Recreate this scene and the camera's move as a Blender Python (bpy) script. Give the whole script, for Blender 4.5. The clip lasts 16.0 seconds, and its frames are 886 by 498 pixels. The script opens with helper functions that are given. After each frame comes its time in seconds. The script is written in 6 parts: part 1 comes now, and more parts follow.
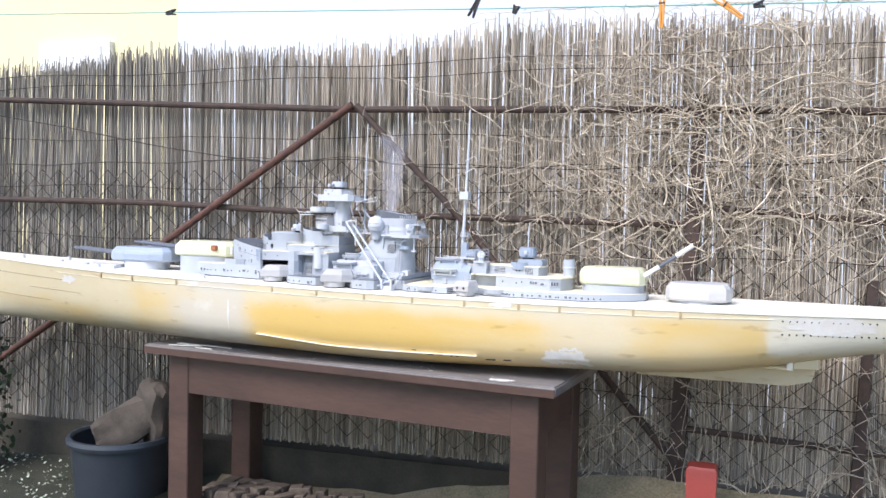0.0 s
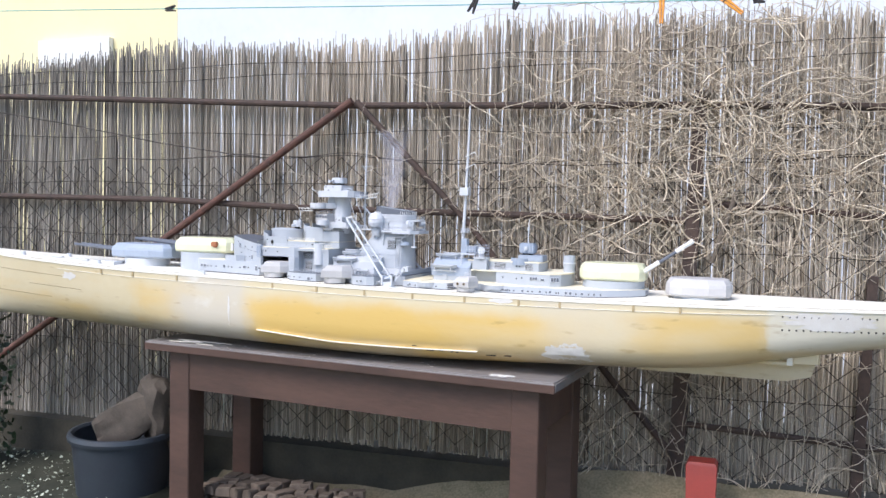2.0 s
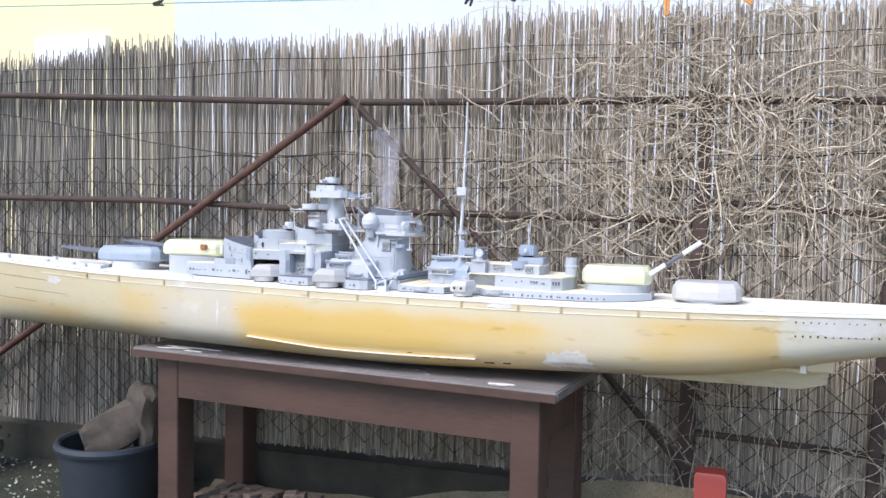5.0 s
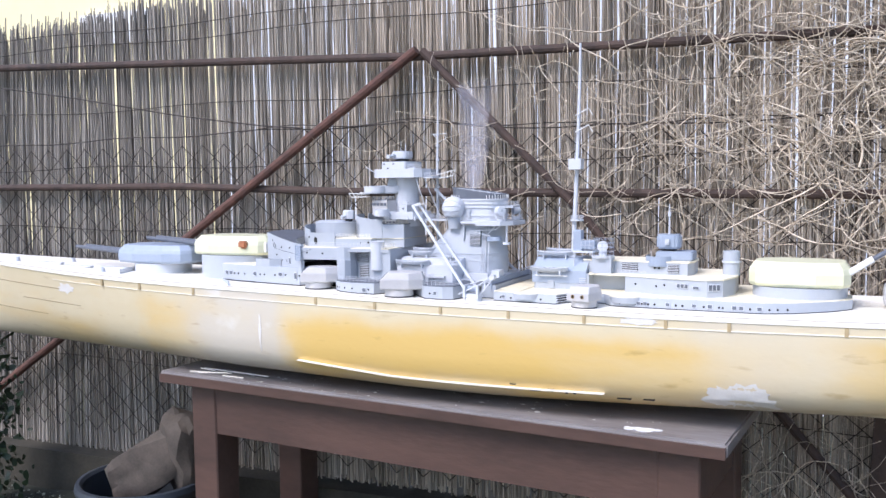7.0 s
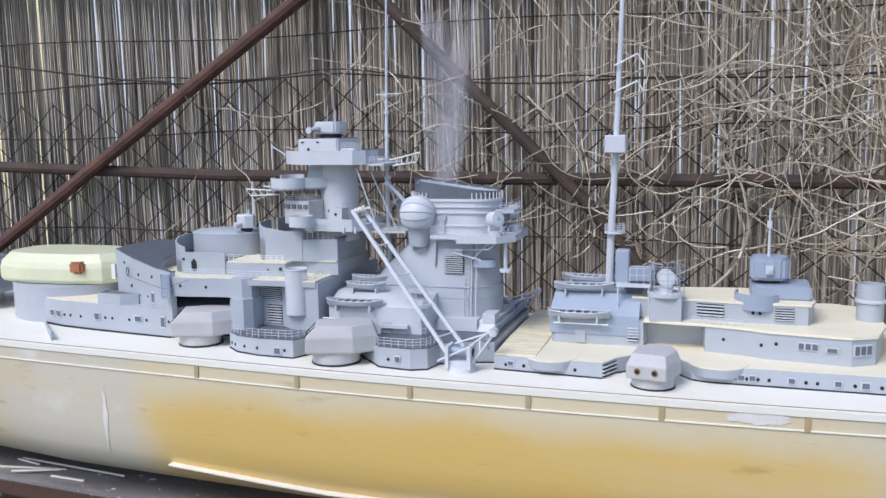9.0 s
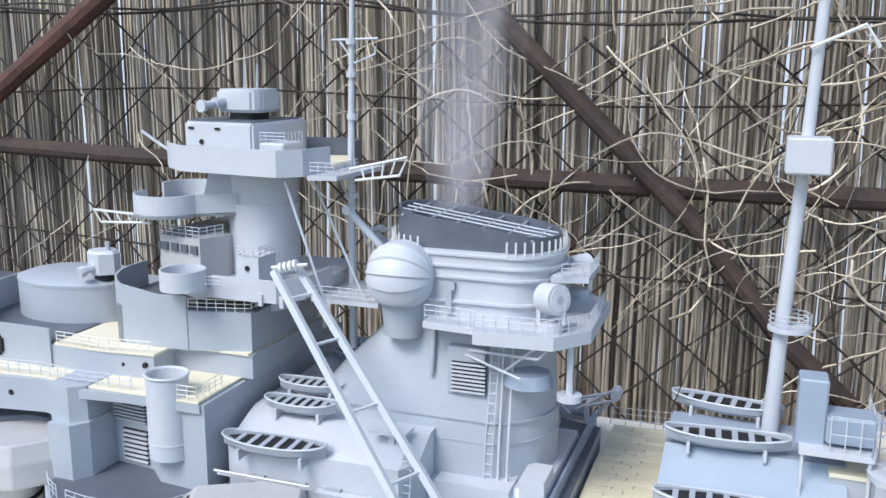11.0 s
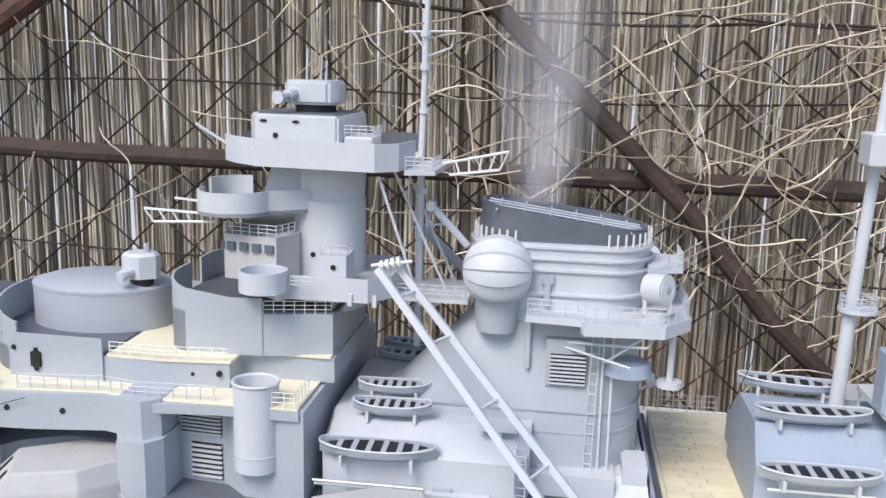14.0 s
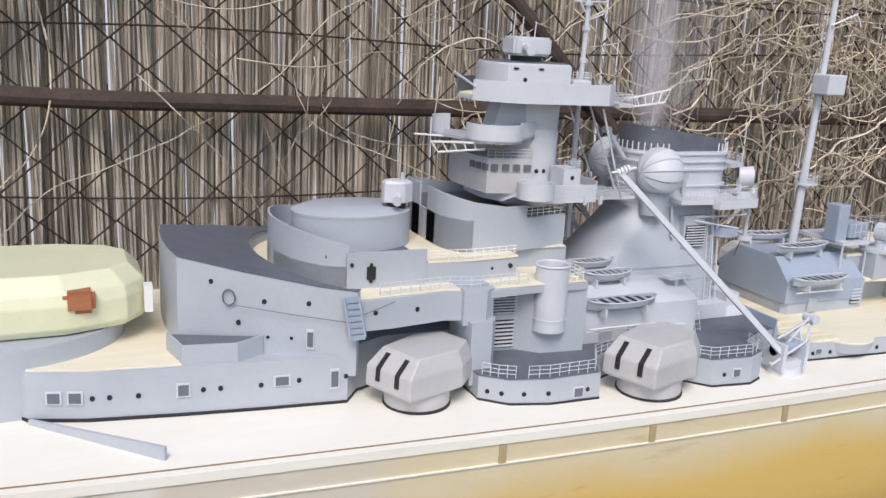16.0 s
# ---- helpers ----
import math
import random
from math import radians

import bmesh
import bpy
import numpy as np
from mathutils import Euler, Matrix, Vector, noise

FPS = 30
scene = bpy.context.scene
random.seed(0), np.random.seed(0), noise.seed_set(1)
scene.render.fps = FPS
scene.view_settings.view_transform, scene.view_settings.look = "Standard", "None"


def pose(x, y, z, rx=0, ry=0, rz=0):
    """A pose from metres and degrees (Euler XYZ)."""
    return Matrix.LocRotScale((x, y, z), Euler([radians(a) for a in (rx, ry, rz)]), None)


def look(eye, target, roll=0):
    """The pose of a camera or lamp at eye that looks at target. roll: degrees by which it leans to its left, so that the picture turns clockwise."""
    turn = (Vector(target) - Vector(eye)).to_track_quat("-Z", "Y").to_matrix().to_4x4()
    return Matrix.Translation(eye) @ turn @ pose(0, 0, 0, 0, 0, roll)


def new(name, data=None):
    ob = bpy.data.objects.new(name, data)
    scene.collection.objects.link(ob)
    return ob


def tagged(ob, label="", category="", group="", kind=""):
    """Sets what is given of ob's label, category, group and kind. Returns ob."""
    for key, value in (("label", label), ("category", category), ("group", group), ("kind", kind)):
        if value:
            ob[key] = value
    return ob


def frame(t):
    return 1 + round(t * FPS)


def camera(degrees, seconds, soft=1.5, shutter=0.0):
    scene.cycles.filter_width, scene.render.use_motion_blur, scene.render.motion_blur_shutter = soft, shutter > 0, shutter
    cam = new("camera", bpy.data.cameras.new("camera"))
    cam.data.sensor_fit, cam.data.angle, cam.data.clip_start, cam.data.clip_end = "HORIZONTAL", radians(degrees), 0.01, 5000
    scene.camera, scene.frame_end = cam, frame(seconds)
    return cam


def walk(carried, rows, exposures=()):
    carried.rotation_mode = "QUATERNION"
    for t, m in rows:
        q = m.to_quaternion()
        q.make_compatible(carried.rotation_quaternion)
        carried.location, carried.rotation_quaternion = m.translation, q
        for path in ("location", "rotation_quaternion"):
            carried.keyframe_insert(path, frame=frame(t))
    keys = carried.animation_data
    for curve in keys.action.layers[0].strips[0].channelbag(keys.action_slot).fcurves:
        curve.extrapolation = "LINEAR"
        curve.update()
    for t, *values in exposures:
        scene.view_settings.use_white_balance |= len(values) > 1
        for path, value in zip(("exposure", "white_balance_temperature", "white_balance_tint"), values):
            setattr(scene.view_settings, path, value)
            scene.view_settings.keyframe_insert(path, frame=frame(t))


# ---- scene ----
EXPOSURES = [(0.0, 0.97, 6400, 14), (1.5, 0.84, 6400, 14), (4.0, 0.8, 6350, 14), (6.5, 0.88, 6150, 16), (7.0, 0.87, 6150, 18), (7.5, 0.78, 6150, 18), (8.0, 0.6, 6150, 17), (9.0, 0.3, 6150, 14), (11.5, 0.58, 6250, 8),
             (12.5, 0.58, 6500, 9), (14.5, 0.44, 6700, 12), (15.5, 0.3, 6800, 12), (16.0, 0.32, 6850, 14)]
cam = camera(53.5, 16.0)
PATH = [
    (0, (0.921, -2.363, 1.192), (0.237, -0.486, 1.107), 1.3),
    (0.5, (0.92, -2.364, 1.192), (0.235, -0.487, 1.107), 1.3),
    (1, (0.922, -2.362, 1.192), (0.241, -0.483, 1.115), 1.2),
    (1.5, (0.92, -2.364, 1.192), (0.234, -0.488, 1.103), 1.3),
    (2, (0.921, -2.365, 1.193), (0.237, -0.487, 1.098), 1.2),
    (2.5, (0.922, -2.363, 1.191), (0.241, -0.485, 1.093), 1.3),
    (3, (0.922, -2.363, 1.191), (0.243, -0.484, 1.093), 1.3),
    (3.5, (0.923, -2.362, 1.191), (0.246, -0.483, 1.095), 1.3),
    (4, (0.922, -2.363, 1.192), (0.242, -0.484, 1.099), 1.3),
    (6.3, (0.763, -1.984, 1.22), (0.055, -0.124, 1.023), 0.1),
    (6.5, (0.72, -1.937, 1.222), (0.018, -0.079, 0.99), -0.2),
    (7, (0.626, -1.746, 1.209), (-0.207, 0.065, 1.053), -0.7),
    (7.5, (0.507, -1.566, 1.224), (-0.229, 0.28, 0.999), 0.5),
    (8, (0.371, -1.438, 1.228), (-0.167, 0.472, 0.976), -0.8),
    (8.5, (0.285, -1.315, 1.246), (-0.252, 0.591, 0.963), -0.8),
    (9, (0.251, -1.15, 1.262), (-0.341, 0.74, 0.989), -1.0),
    (9.2, (0.243, -1.105, 1.246), (-0.342, 0.792, 1.003), -1.2),
    (11.3, (0.074, -0.548, 1.292), (-0.577, 1.286, 0.829), 0.2),
    (11.5, (0.063, -0.534, 1.292), (-0.564, 1.301, 0.801), -0.3),
    (12, (0.049, -0.546, 1.293), (-0.522, 1.309, 0.811), -1.1),
    (12.5, (0.045, -0.561, 1.294), (-0.525, 1.299, 0.829), -0.9),
    (13, (0.044, -0.566, 1.294), (-0.507, 1.295, 0.81), -0.6),
    (13.5, (0.015, -0.561, 1.285), (-0.507, 1.302, 0.778), 0.1),
    (14, (-0.085, -0.638, 1.283), (-0.349, 1.304, 0.883), 1.5),
    (14.5, (-0.206, -0.645, 1.272), (-0.214, 1.319, 0.894), 1.4),
    (15, (-0.348, -0.648, 1.274), (-0.076, 1.283, 0.826), 2.7),
    (15.5, (-0.519, -0.71, 1.267), (0.098, 1.128, 0.774), 1.7),
    (16, (-0.673, -0.756, 1.275), (0.126, 1.013, 0.793), 3.0),
]
walk(cam, [(t, look(eye, target, roll)) for t, eye, target, roll in PATH], EXPOSURES)

# ---- world and sun ----
SUN_EL, SUN_AZ = 50.0, 205.0
world = bpy.data.worlds.new("sky")
scene.world = world
world.use_nodes = True
wn = world.node_tree.nodes
sky = wn.new("ShaderNodeTexSky")
sky.sky_type, sky.sun_disc = "NISHITA", False
sky.sun_elevation, sky.sun_rotation = radians(SUN_EL), radians(SUN_AZ)
world.node_tree.links.new(sky.outputs[0], wn["Background"].inputs[0])
wn["Background"].inputs[1].default_value = 0.15
sun = new("sun", bpy.data.lights.new("sun", "SUN"))
sun.data.energy, sun.data.angle, sun.data.color = 2.0, radians(28), (1.0, 0.97, 0.93)
sun.matrix_world = look((-1.4, -3.0, 4.5), (0, 0, 0.5))

# ---- materials ----
def mat(name, rgb, rgb2=None, rough=0.6, scale=20.0, bump=0.0, bump_scale=200.0, metal=0.0, stretch=(1, 1, 1), per_object=0.0, per_island=0.0, fine=0.5):
    """A procedural surface: two scales of colour variation, fine relief, and an optional change from piece to piece."""
    m = bpy.data.materials.new(name)
    m.use_nodes = True
    nt = m.node_tree
    N, L = nt.nodes, nt.links
    b = N["Principled BSDF"]
    rgb2 = rgb2 or tuple(c * 0.7 for c in rgb)
    co = N.new("ShaderNodeTexCoord")
    mp = N.new("ShaderNodeMapping")
    mp.inputs["Scale"].default_value = stretch
    L.new(co.outputs["Object"], mp.inputs[0])
    n1, n2 = N.new("ShaderNodeTexNoise"), N.new("ShaderNodeTexNoise")
    n1.inputs["Scale"].default_value, n2.inputs["Scale"].default_value = scale, scale * 9
    n1.inputs["Detail"].default_value, n2.inputs["Detail"].default_value = 5, 3
    L.new(mp.outputs[0], n1.inputs["Vector"]), L.new(mp.outputs[0], n2.inputs["Vector"])
    mixf = N.new("ShaderNodeMix")
    mixf.inputs["Factor"].default_value = fine * 0.6
    L.new(n1.outputs["Fac"], mixf.inputs["A"]), L.new(n2.outputs["Fac"], mixf.inputs["B"])
    ramp = N.new("ShaderNodeValToRGB")
    ramp.color_ramp.elements[0].position, ramp.color_ramp.elements[1].position = 0.3, 0.7
    ramp.color_ramp.elements[0].color, ramp.color_ramp.elements[1].color = (*rgb2, 1), (*rgb, 1)
    L.new(mixf.outputs["Result"], ramp.inputs[0])
    colour = ramp.outputs[0]
    if per_object or per_island:
        src = N.new("ShaderNodeObjectInfo").outputs["Random"] if per_object else N.new("ShaderNodeNewGeometry").outputs["Random Per Island"]
        amount = per_object or per_island
        rng = N.new("ShaderNodeMapRange")
        rng.inputs["To Min"].default_value, rng.inputs["To Max"].default_value = 1 - amount, 1 + amount
        L.new(src, rng.inputs[0])
        hsv = N.new("ShaderNodeHueSaturation")
        L.new(rng.outputs[0], hsv.inputs["Value"]), L.new(colour, hsv.inputs["Color"])
        colour = hsv.outputs[0]
    L.new(colour, b.inputs["Base Color"])
    b.inputs["Roughness"].default_value, b.inputs["Metallic"].default_value = rough, metal
    if bump:
        n3, bm_ = N.new("ShaderNodeTexNoise"), N.new("ShaderNodeBump")
        n3.inputs["Scale"].default_value = bump_scale
        L.new(mp.outputs[0], n3.inputs["Vector"]), L.new(n3.outputs["Fac"], bm_.inputs["Height"])
        bm_.inputs["Strength"].default_value, bm_.inputs["Distance"].default_value = bump, 0.002
        L.new(bm_.outputs[0], b.inputs["Normal"])
    return m


GREY = mat("ship_grey_paint", (0.43, 0.46, 0.5), (0.39, 0.42, 0.46), 0.5, 30, 0.12, 300)
LIGHT_GREY = mat("pale_grey_paint", (0.595, 0.615, 0.645), (0.535, 0.555, 0.595), 0.45, 40, 0.08, 300)
GUN_GREY = mat("putty_grey_gunhouse", (0.52, 0.51, 0.5), (0.45, 0.44, 0.44), 0.55, 40, 0.15, 250)
DARK_GREY = mat("dark_deck_paint", (0.135, 0.15, 0.18), (0.1, 0.112, 0.135), 0.45, 60, 0.1, 300)
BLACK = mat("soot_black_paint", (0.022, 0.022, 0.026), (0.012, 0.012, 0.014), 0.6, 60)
DECK = mat("bare_deck_board", (0.88, 0.85, 0.77), (0.82, 0.78, 0.67), 0.5, 25, 0.1, 300, stretch=(0.15, 1, 1))
PLANK = mat("pale_deck_plank", (0.86, 0.79, 0.6), (0.76, 0.68, 0.48), 0.6, 60, 0.15, 400, stretch=(0.15, 1, 1), per_object=0.1)
PLANKED = mat("pale_planking", (0.83, 0.77, 0.61), (0.75, 0.68, 0.5), 0.6, 90, 0.2, 400, stretch=(0.08, 1, 1))
WHITE = mat("white_plastic", (0.8, 0.8, 0.78), (0.72, 0.72, 0.7), 0.4, 40)
RESIN = mat("yellowish_cast_resin", (0.74, 0.73, 0.52), (0.66, 0.66, 0.44), 0.35, 30, 0.1, 200)
BLUE_GREY = mat("blue_grey_primer", (0.35, 0.405, 0.49), (0.3, 0.35, 0.43), 0.45, 30, 0.1, 250)
ORANGE = mat("orange_tape", (0.42, 0.16, 0.07), (0.3, 0.11, 0.05), 0.6, 60)
TAB = mat("brown_wood_tab", (0.3, 0.2, 0.08), (0.2, 0.13, 0.06), 0.7, 90)
TAN = mat("tan_wood", (0.5, 0.39, 0.22), (0.4, 0.3, 0.16), 0.65, 90)
FILLER = mat("white_filler", (0.78, 0.76, 0.72), (0.7, 0.66, 0.6), 0.7, 50, 0.3, 200)
CHAR = mat("dark_opening", (0.022, 0.02, 0.02), (0.012, 0.011, 0.011), 0.8, 80)
GLASSY = mat("lamp_lens", (0.7, 0.72, 0.74), (0.6, 0.62, 0.66), 0.12, 80)
TABLE = mat("brown_table_paint", (0.108, 0.06, 0.045), (0.055, 0.032, 0.025), 0.5, 9, 0.25, 120, stretch=(0.3, 1, 1))
TABLETOP = mat("weathered_tabletop", (0.3, 0.28, 0.275), (0.14, 0.125, 0.12), 0.33, 14, 0.3, 90, stretch=(0.25, 1, 1))
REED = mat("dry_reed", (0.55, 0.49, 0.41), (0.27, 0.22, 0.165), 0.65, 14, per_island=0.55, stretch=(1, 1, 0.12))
REED_ONE = mat("dry_reed_stem", (0.55, 0.49, 0.41), (0.27, 0.22, 0.165), 0.65, 14, per_object=0.55, stretch=(1, 1, 0.12))


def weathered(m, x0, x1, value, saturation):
    """Older, greyer stems and painted-in shade toward one end of the screen, with an uneven transition."""
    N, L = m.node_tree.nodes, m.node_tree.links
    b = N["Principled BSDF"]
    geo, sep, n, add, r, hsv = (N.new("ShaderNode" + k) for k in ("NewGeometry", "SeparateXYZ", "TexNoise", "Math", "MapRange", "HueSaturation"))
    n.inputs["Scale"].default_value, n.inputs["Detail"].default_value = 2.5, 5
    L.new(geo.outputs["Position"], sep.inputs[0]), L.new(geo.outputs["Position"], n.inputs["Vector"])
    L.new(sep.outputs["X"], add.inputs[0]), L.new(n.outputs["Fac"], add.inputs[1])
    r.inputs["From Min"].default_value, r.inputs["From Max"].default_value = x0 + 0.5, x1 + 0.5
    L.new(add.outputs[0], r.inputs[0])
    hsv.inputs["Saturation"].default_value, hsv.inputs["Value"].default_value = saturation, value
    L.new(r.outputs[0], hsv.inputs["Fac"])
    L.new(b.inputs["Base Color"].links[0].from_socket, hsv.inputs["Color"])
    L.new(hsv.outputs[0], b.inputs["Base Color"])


# the lower value also carries the shade over the left end
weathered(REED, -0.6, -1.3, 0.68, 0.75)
VINE = mat("bare_vine", (0.68, 0.6, 0.48), (0.38, 0.3, 0.21), 0.75, 30, per_island=0.45)
RUST_RED = mat("red_rusted_iron", (0.15, 0.065, 0.045), (0.05, 0.03, 0.025), 0.8, 30, 0.8, 160)
RUST = mat("rusty_iron", (0.085, 0.052, 0.04), (0.035, 0.026, 0.022), 0.8, 30, 0.8, 160)
WIRE = mat("rusty_wire", (0.05, 0.036, 0.03), (0.025, 0.02, 0.018), 0.7, 80)
SOIL = mat("garden_soil", (0.045, 0.045, 0.03), (0.018, 0.022, 0.012), 0.95, 9, 0.9, 60)
BANK = mat("mossy_earth", (0.36, 0.29, 0.19), (0.14, 0.125, 0.07), 0.95, 16, 1.0, 45, fine=0.9)
CONCRETE = mat("mossy_concrete", (0.06, 0.052, 0.038), (0.025, 0.025, 0.018), 0.95, 12, 0.7, 70)
LITTER = mat("pale_litter", (0.42, 0.44, 0.37), (0.2, 0.23, 0.15), 0.7, 50, per_island=0.5)
LEAF = mat("dark_leaf", (0.035, 0.06, 0.025), (0.02, 0.035, 0.015), 0.5, 50, per_island=0.4)
WALLW = mat("pale_render", (0.72, 0.76, 0.83), (0.64, 0.67, 0.72), 0.85, 2, 0.2, 80)
WALLY = mat("yellow_render", (0.9, 0.8, 0.48), (0.86, 0.75, 0.44), 0.85, 3, 0.2, 80)
TUB = mat("dark_blue_plastic", (0.035, 0.045, 0.055), (0.025, 0.03, 0.04), 0.45, 12)
STONE = mat("rough_stone", (0.11, 0.088, 0.07), (0.05, 0.042, 0.034), 0.9, 18, 0.8, 60)
BRICK = mat("old_brick", (0.17, 0.13, 0.1), (0.08, 0.062, 0.05), 0.85, 30, 0.6, 90, per_object=0.4)
BOARD = mat("grey_board", (0.16, 0.13, 0.1), (0.08, 0.065, 0.05), 0.8, 14, 0.4, stretch=(0.15, 1, 1))
RED = mat("red_plastic", (0.38, 0.05, 0.035), (0.28, 0.04, 0.03), 0.45, 20)
PEG_ORANGE = mat("orange_plastic", (0.8, 0.33, 0.03), (0.7, 0.28, 0.03), 0.4, 40)
LINE = mat("green_line", (0.12, 0.42, 0.38), (0.1, 0.35, 0.32), 0.5, 40)


def hull_paint():
    """Cream gelcoat with ochre areas, grey sanded areas and white filler clouds."""
    m = mat("patchy_hull_coat", (0.72, 0.63, 0.44), (0.66, 0.56, 0.36), 0.38, 5, 0.15, 120, stretch=(0.5, 1, 1))
    nt = m.node_tree
    N, L = nt.nodes, nt.links
    b = N["Principled BSDF"]
    base = b.inputs["Base Color"].links[0].from_socket
    co = N.new("ShaderNodeTexCoord")
    colour = base

    sep = N.new("ShaderNodeSeparateXYZ")
    L.new(co.outputs["Object"], sep.inputs[0])
    wob = N.new("ShaderNodeTexNoise")
    wob.inputs["Scale"].default_value, wob.inputs["Detail"].default_value = 9, 6
    L.new(co.outputs["Object"], wob.inputs["Vector"])

    def times(a, b, op="MULTIPLY"):
        n = N.new("ShaderNodeMath")
        n.operation = op
        for k, v in enumerate((a, b)):
            if isinstance(v, float):
                n.inputs[k].default_value = v
            else:
                L.new(v, n.inputs[k])
        return n.outputs[0]

    def band(axis, edges, sway):
        """A soft-edged stretch along an axis, with an uneven border."""
        at = times(sep.outputs[axis], times(times(wob.outputs["Fac"], 0.5, "SUBTRACT"), sway), "ADD")
        ends = []
        for lo, hi in ((edges[0], edges[1]), (edges[3], edges[2])):
            r = N.new("ShaderNodeMapRange")
            r.interpolation_type = "SMOOTHSTEP"
            r.inputs["From Min"].default_value, r.inputs["From Max"].default_value = lo, hi
            L.new(at, r.inputs[0])
            ends.append(r.outputs[0])
        return times(*ends)

    def patch(rgb, scale, lo, hi, stretch, offset, amount, zb=None, xb=None):
        nonlocal colour
        mp, n, r, mix = N.new("ShaderNodeMapping"), N.new("ShaderNodeTexNoise"), N.new("ShaderNodeMapRange"), N.new("ShaderNodeMix")
        mp.inputs["Scale"].default_value, mp.inputs["Location"].default_value = stretch, offset
        L.new(co.outputs["Object"], mp.inputs[0]), L.new(mp.outputs[0], n.inputs["Vector"])
        n.inputs["Scale"].default_value, n.inputs["Detail"].default_value = scale, 6
        r.inputs["From Min"].default_value, r.inputs["From Max"].default_value, r.inputs["To Max"].default_value = lo, hi, amount
        L.new(n.outputs["Fac"], r.inputs[0])
        mix.data_type = "RGBA"
        fac = r.outputs[0]
        if zb:
            fac = times(fac, band("Z", zb, 0.05))
        if xb:
            fac = times(fac, band("X", xb, 0.16))
        L.new(fac, mix.inputs["Factor"]), L.new(colour, mix.inputs["A"])
        mix.inputs["B"].default_value = (*rgb, 1)
        colour = mix.outputs["Result"]

    ochre, beige = (0.7, 0.47, 0.14), (0.62, 0.57, 0.48)
    patch(ochre, 3.0, 0.22, 0.5, (0.5, 1, 1.8), (0.3, 0, 0.1), 0.95, (0.755, 0.79, 0.9, 0.95), (-0.6, -0.36, 0.26, 0.62))
    patch(ochre, 4.0, 0.4, 0.6, (0.5, 1, 1.8), (6.3, 2, 0.1), 0.7, (0.8, 0.84, 0.92, 0.97), (-0.9, -0.84, -0.72, -0.6))
    patch(ochre, 3.4, 0.46, 0.64, (0.5, 1, 2.2), (2.3, 1, 0.4), 0.55, None, (-1.9, -1.8, -1.1, -0.95))
    patch(ochre, 3.0, 0.3, 0.6, (0.5, 1, 1.8), (1.3, 4, 0.1), 0.75, (0.79, 0.85, 0.92, 0.96), (0.55, 0.68, 0.9, 1.0))
    patch(beige, 3.2, 0.3, 0.52, (0.9, 1, 1.6), (4.2, 1, 0.6), 0.85, None, (-0.78, -0.64, -0.5, -0.42))
    patch(beige, 3.2, 0.36, 0.58, (0.9, 1, 1.6), (1.2, 6, 0.6), 0.5, None, (0.36, 0.46, 0.58, 0.68))
    patch((0.45, 0.42, 0.36), 5.0, 0.4, 0.66, (0.5, 1, 1.5), (9.1, 2, 0), 0.6, (0.7, 0.72, 0.8, 0.85))
    patch((0.78, 0.76, 0.7), 5.0, 0.55, 0.64, (1, 1, 1.3), (2.7, 5, 0), 0.85, None, (-0.7, -0.62, -0.48, -0.42))
    patch((0.74, 0.72, 0.62), 4.0, 0.1, 0.3, (1, 1, 1.3), (0.7, 5, 0), 0.7, (0.86, 0.88, 1.1, 1.2), (0.93, 0.96, 1.3, 1.4))
    patch((0.36, 0.22, 0.06), 40.0, 0.62, 0.74, (0.3, 1, 1.3), (0.7, 5, 0), 0.5)
    L.new(colour, b.inputs["Base Color"])
    return m


HULL = hull_paint()


# ---- mesh helpers ----
def link(name, bm, material, parent=None, label="", smooth=True):
    me = bpy.data.meshes.new(name)
    bmesh.ops.recalc_face_normals(bm, faces=bm.faces)
    bm.to_mesh(me)
    bm.free()
    if smooth:
        for p in me.polygons:
            p.use_smooth = True
        me.set_sharp_from_angle(angle=radians(32))
    me.materials.append(material)
    ob = new(name, me)
    if parent:
        ob.parent = parent
    if label:
        ob["label"] = label
    return ob


part = link


def box(bm, x0, x1, y0, y1, z0, z1, m=None):
    vs = [bm.verts.new(Vector(p) if m is None else m @ Vector(p)) for p in
          ((x0, y0, z0), (x1, y0, z0), (x1, y1, z0), (x0, y1, z0), (x0, y0, z1), (x1, y0, z1), (x1, y1, z1), (x0, y1, z1))]
    for f in ((0, 3, 2, 1), (4, 5, 6, 7), (0, 1, 5, 4), (1, 2, 6, 5), (2, 3, 7, 6), (3, 0, 4, 7)):
        bm.faces.new([vs[i] for i in f])
    return bm


def tube(bm, pts, r, n=6, r_end=None):
    """A round bar along a line of points."""
    pts = [Vector(p) for p in pts]
    rings = []
    for i, p in enumerate(pts):
        d = (pts[min(i + 1, len(pts) - 1)] - pts[max(i - 1, 0)]).normalized()
        u = d.cross(Vector((0, 0, 1)) if abs(d.z) < 0.9 else Vector((1, 0, 0))).normalized()
        v = d.cross(u)
        rr = r if r_end is None else r + (r_end - r) * i / (len(pts) - 1)
        rings.append([bm.verts.new(p + rr * (math.cos(2 * math.pi * k / n) * u + math.sin(2 * math.pi * k / n) * v)) for k in range(n)])
    for a, b in zip(rings, rings[1:]):
        for k in range(n):
            bm.faces.new((a[k], a[(k + 1) % n], b[(k + 1) % n], b[k]))
    bm.faces.new(rings[0][::-1]), bm.faces.new(rings[-1])
    return bm


def thing(name, label, category, m=None, group="", kind=""):
    """An empty that carries the parts of one thing."""
    root = tagged(new(name), label, category, group, kind)
    if m is not None:
        root.matrix_world = m
    return root


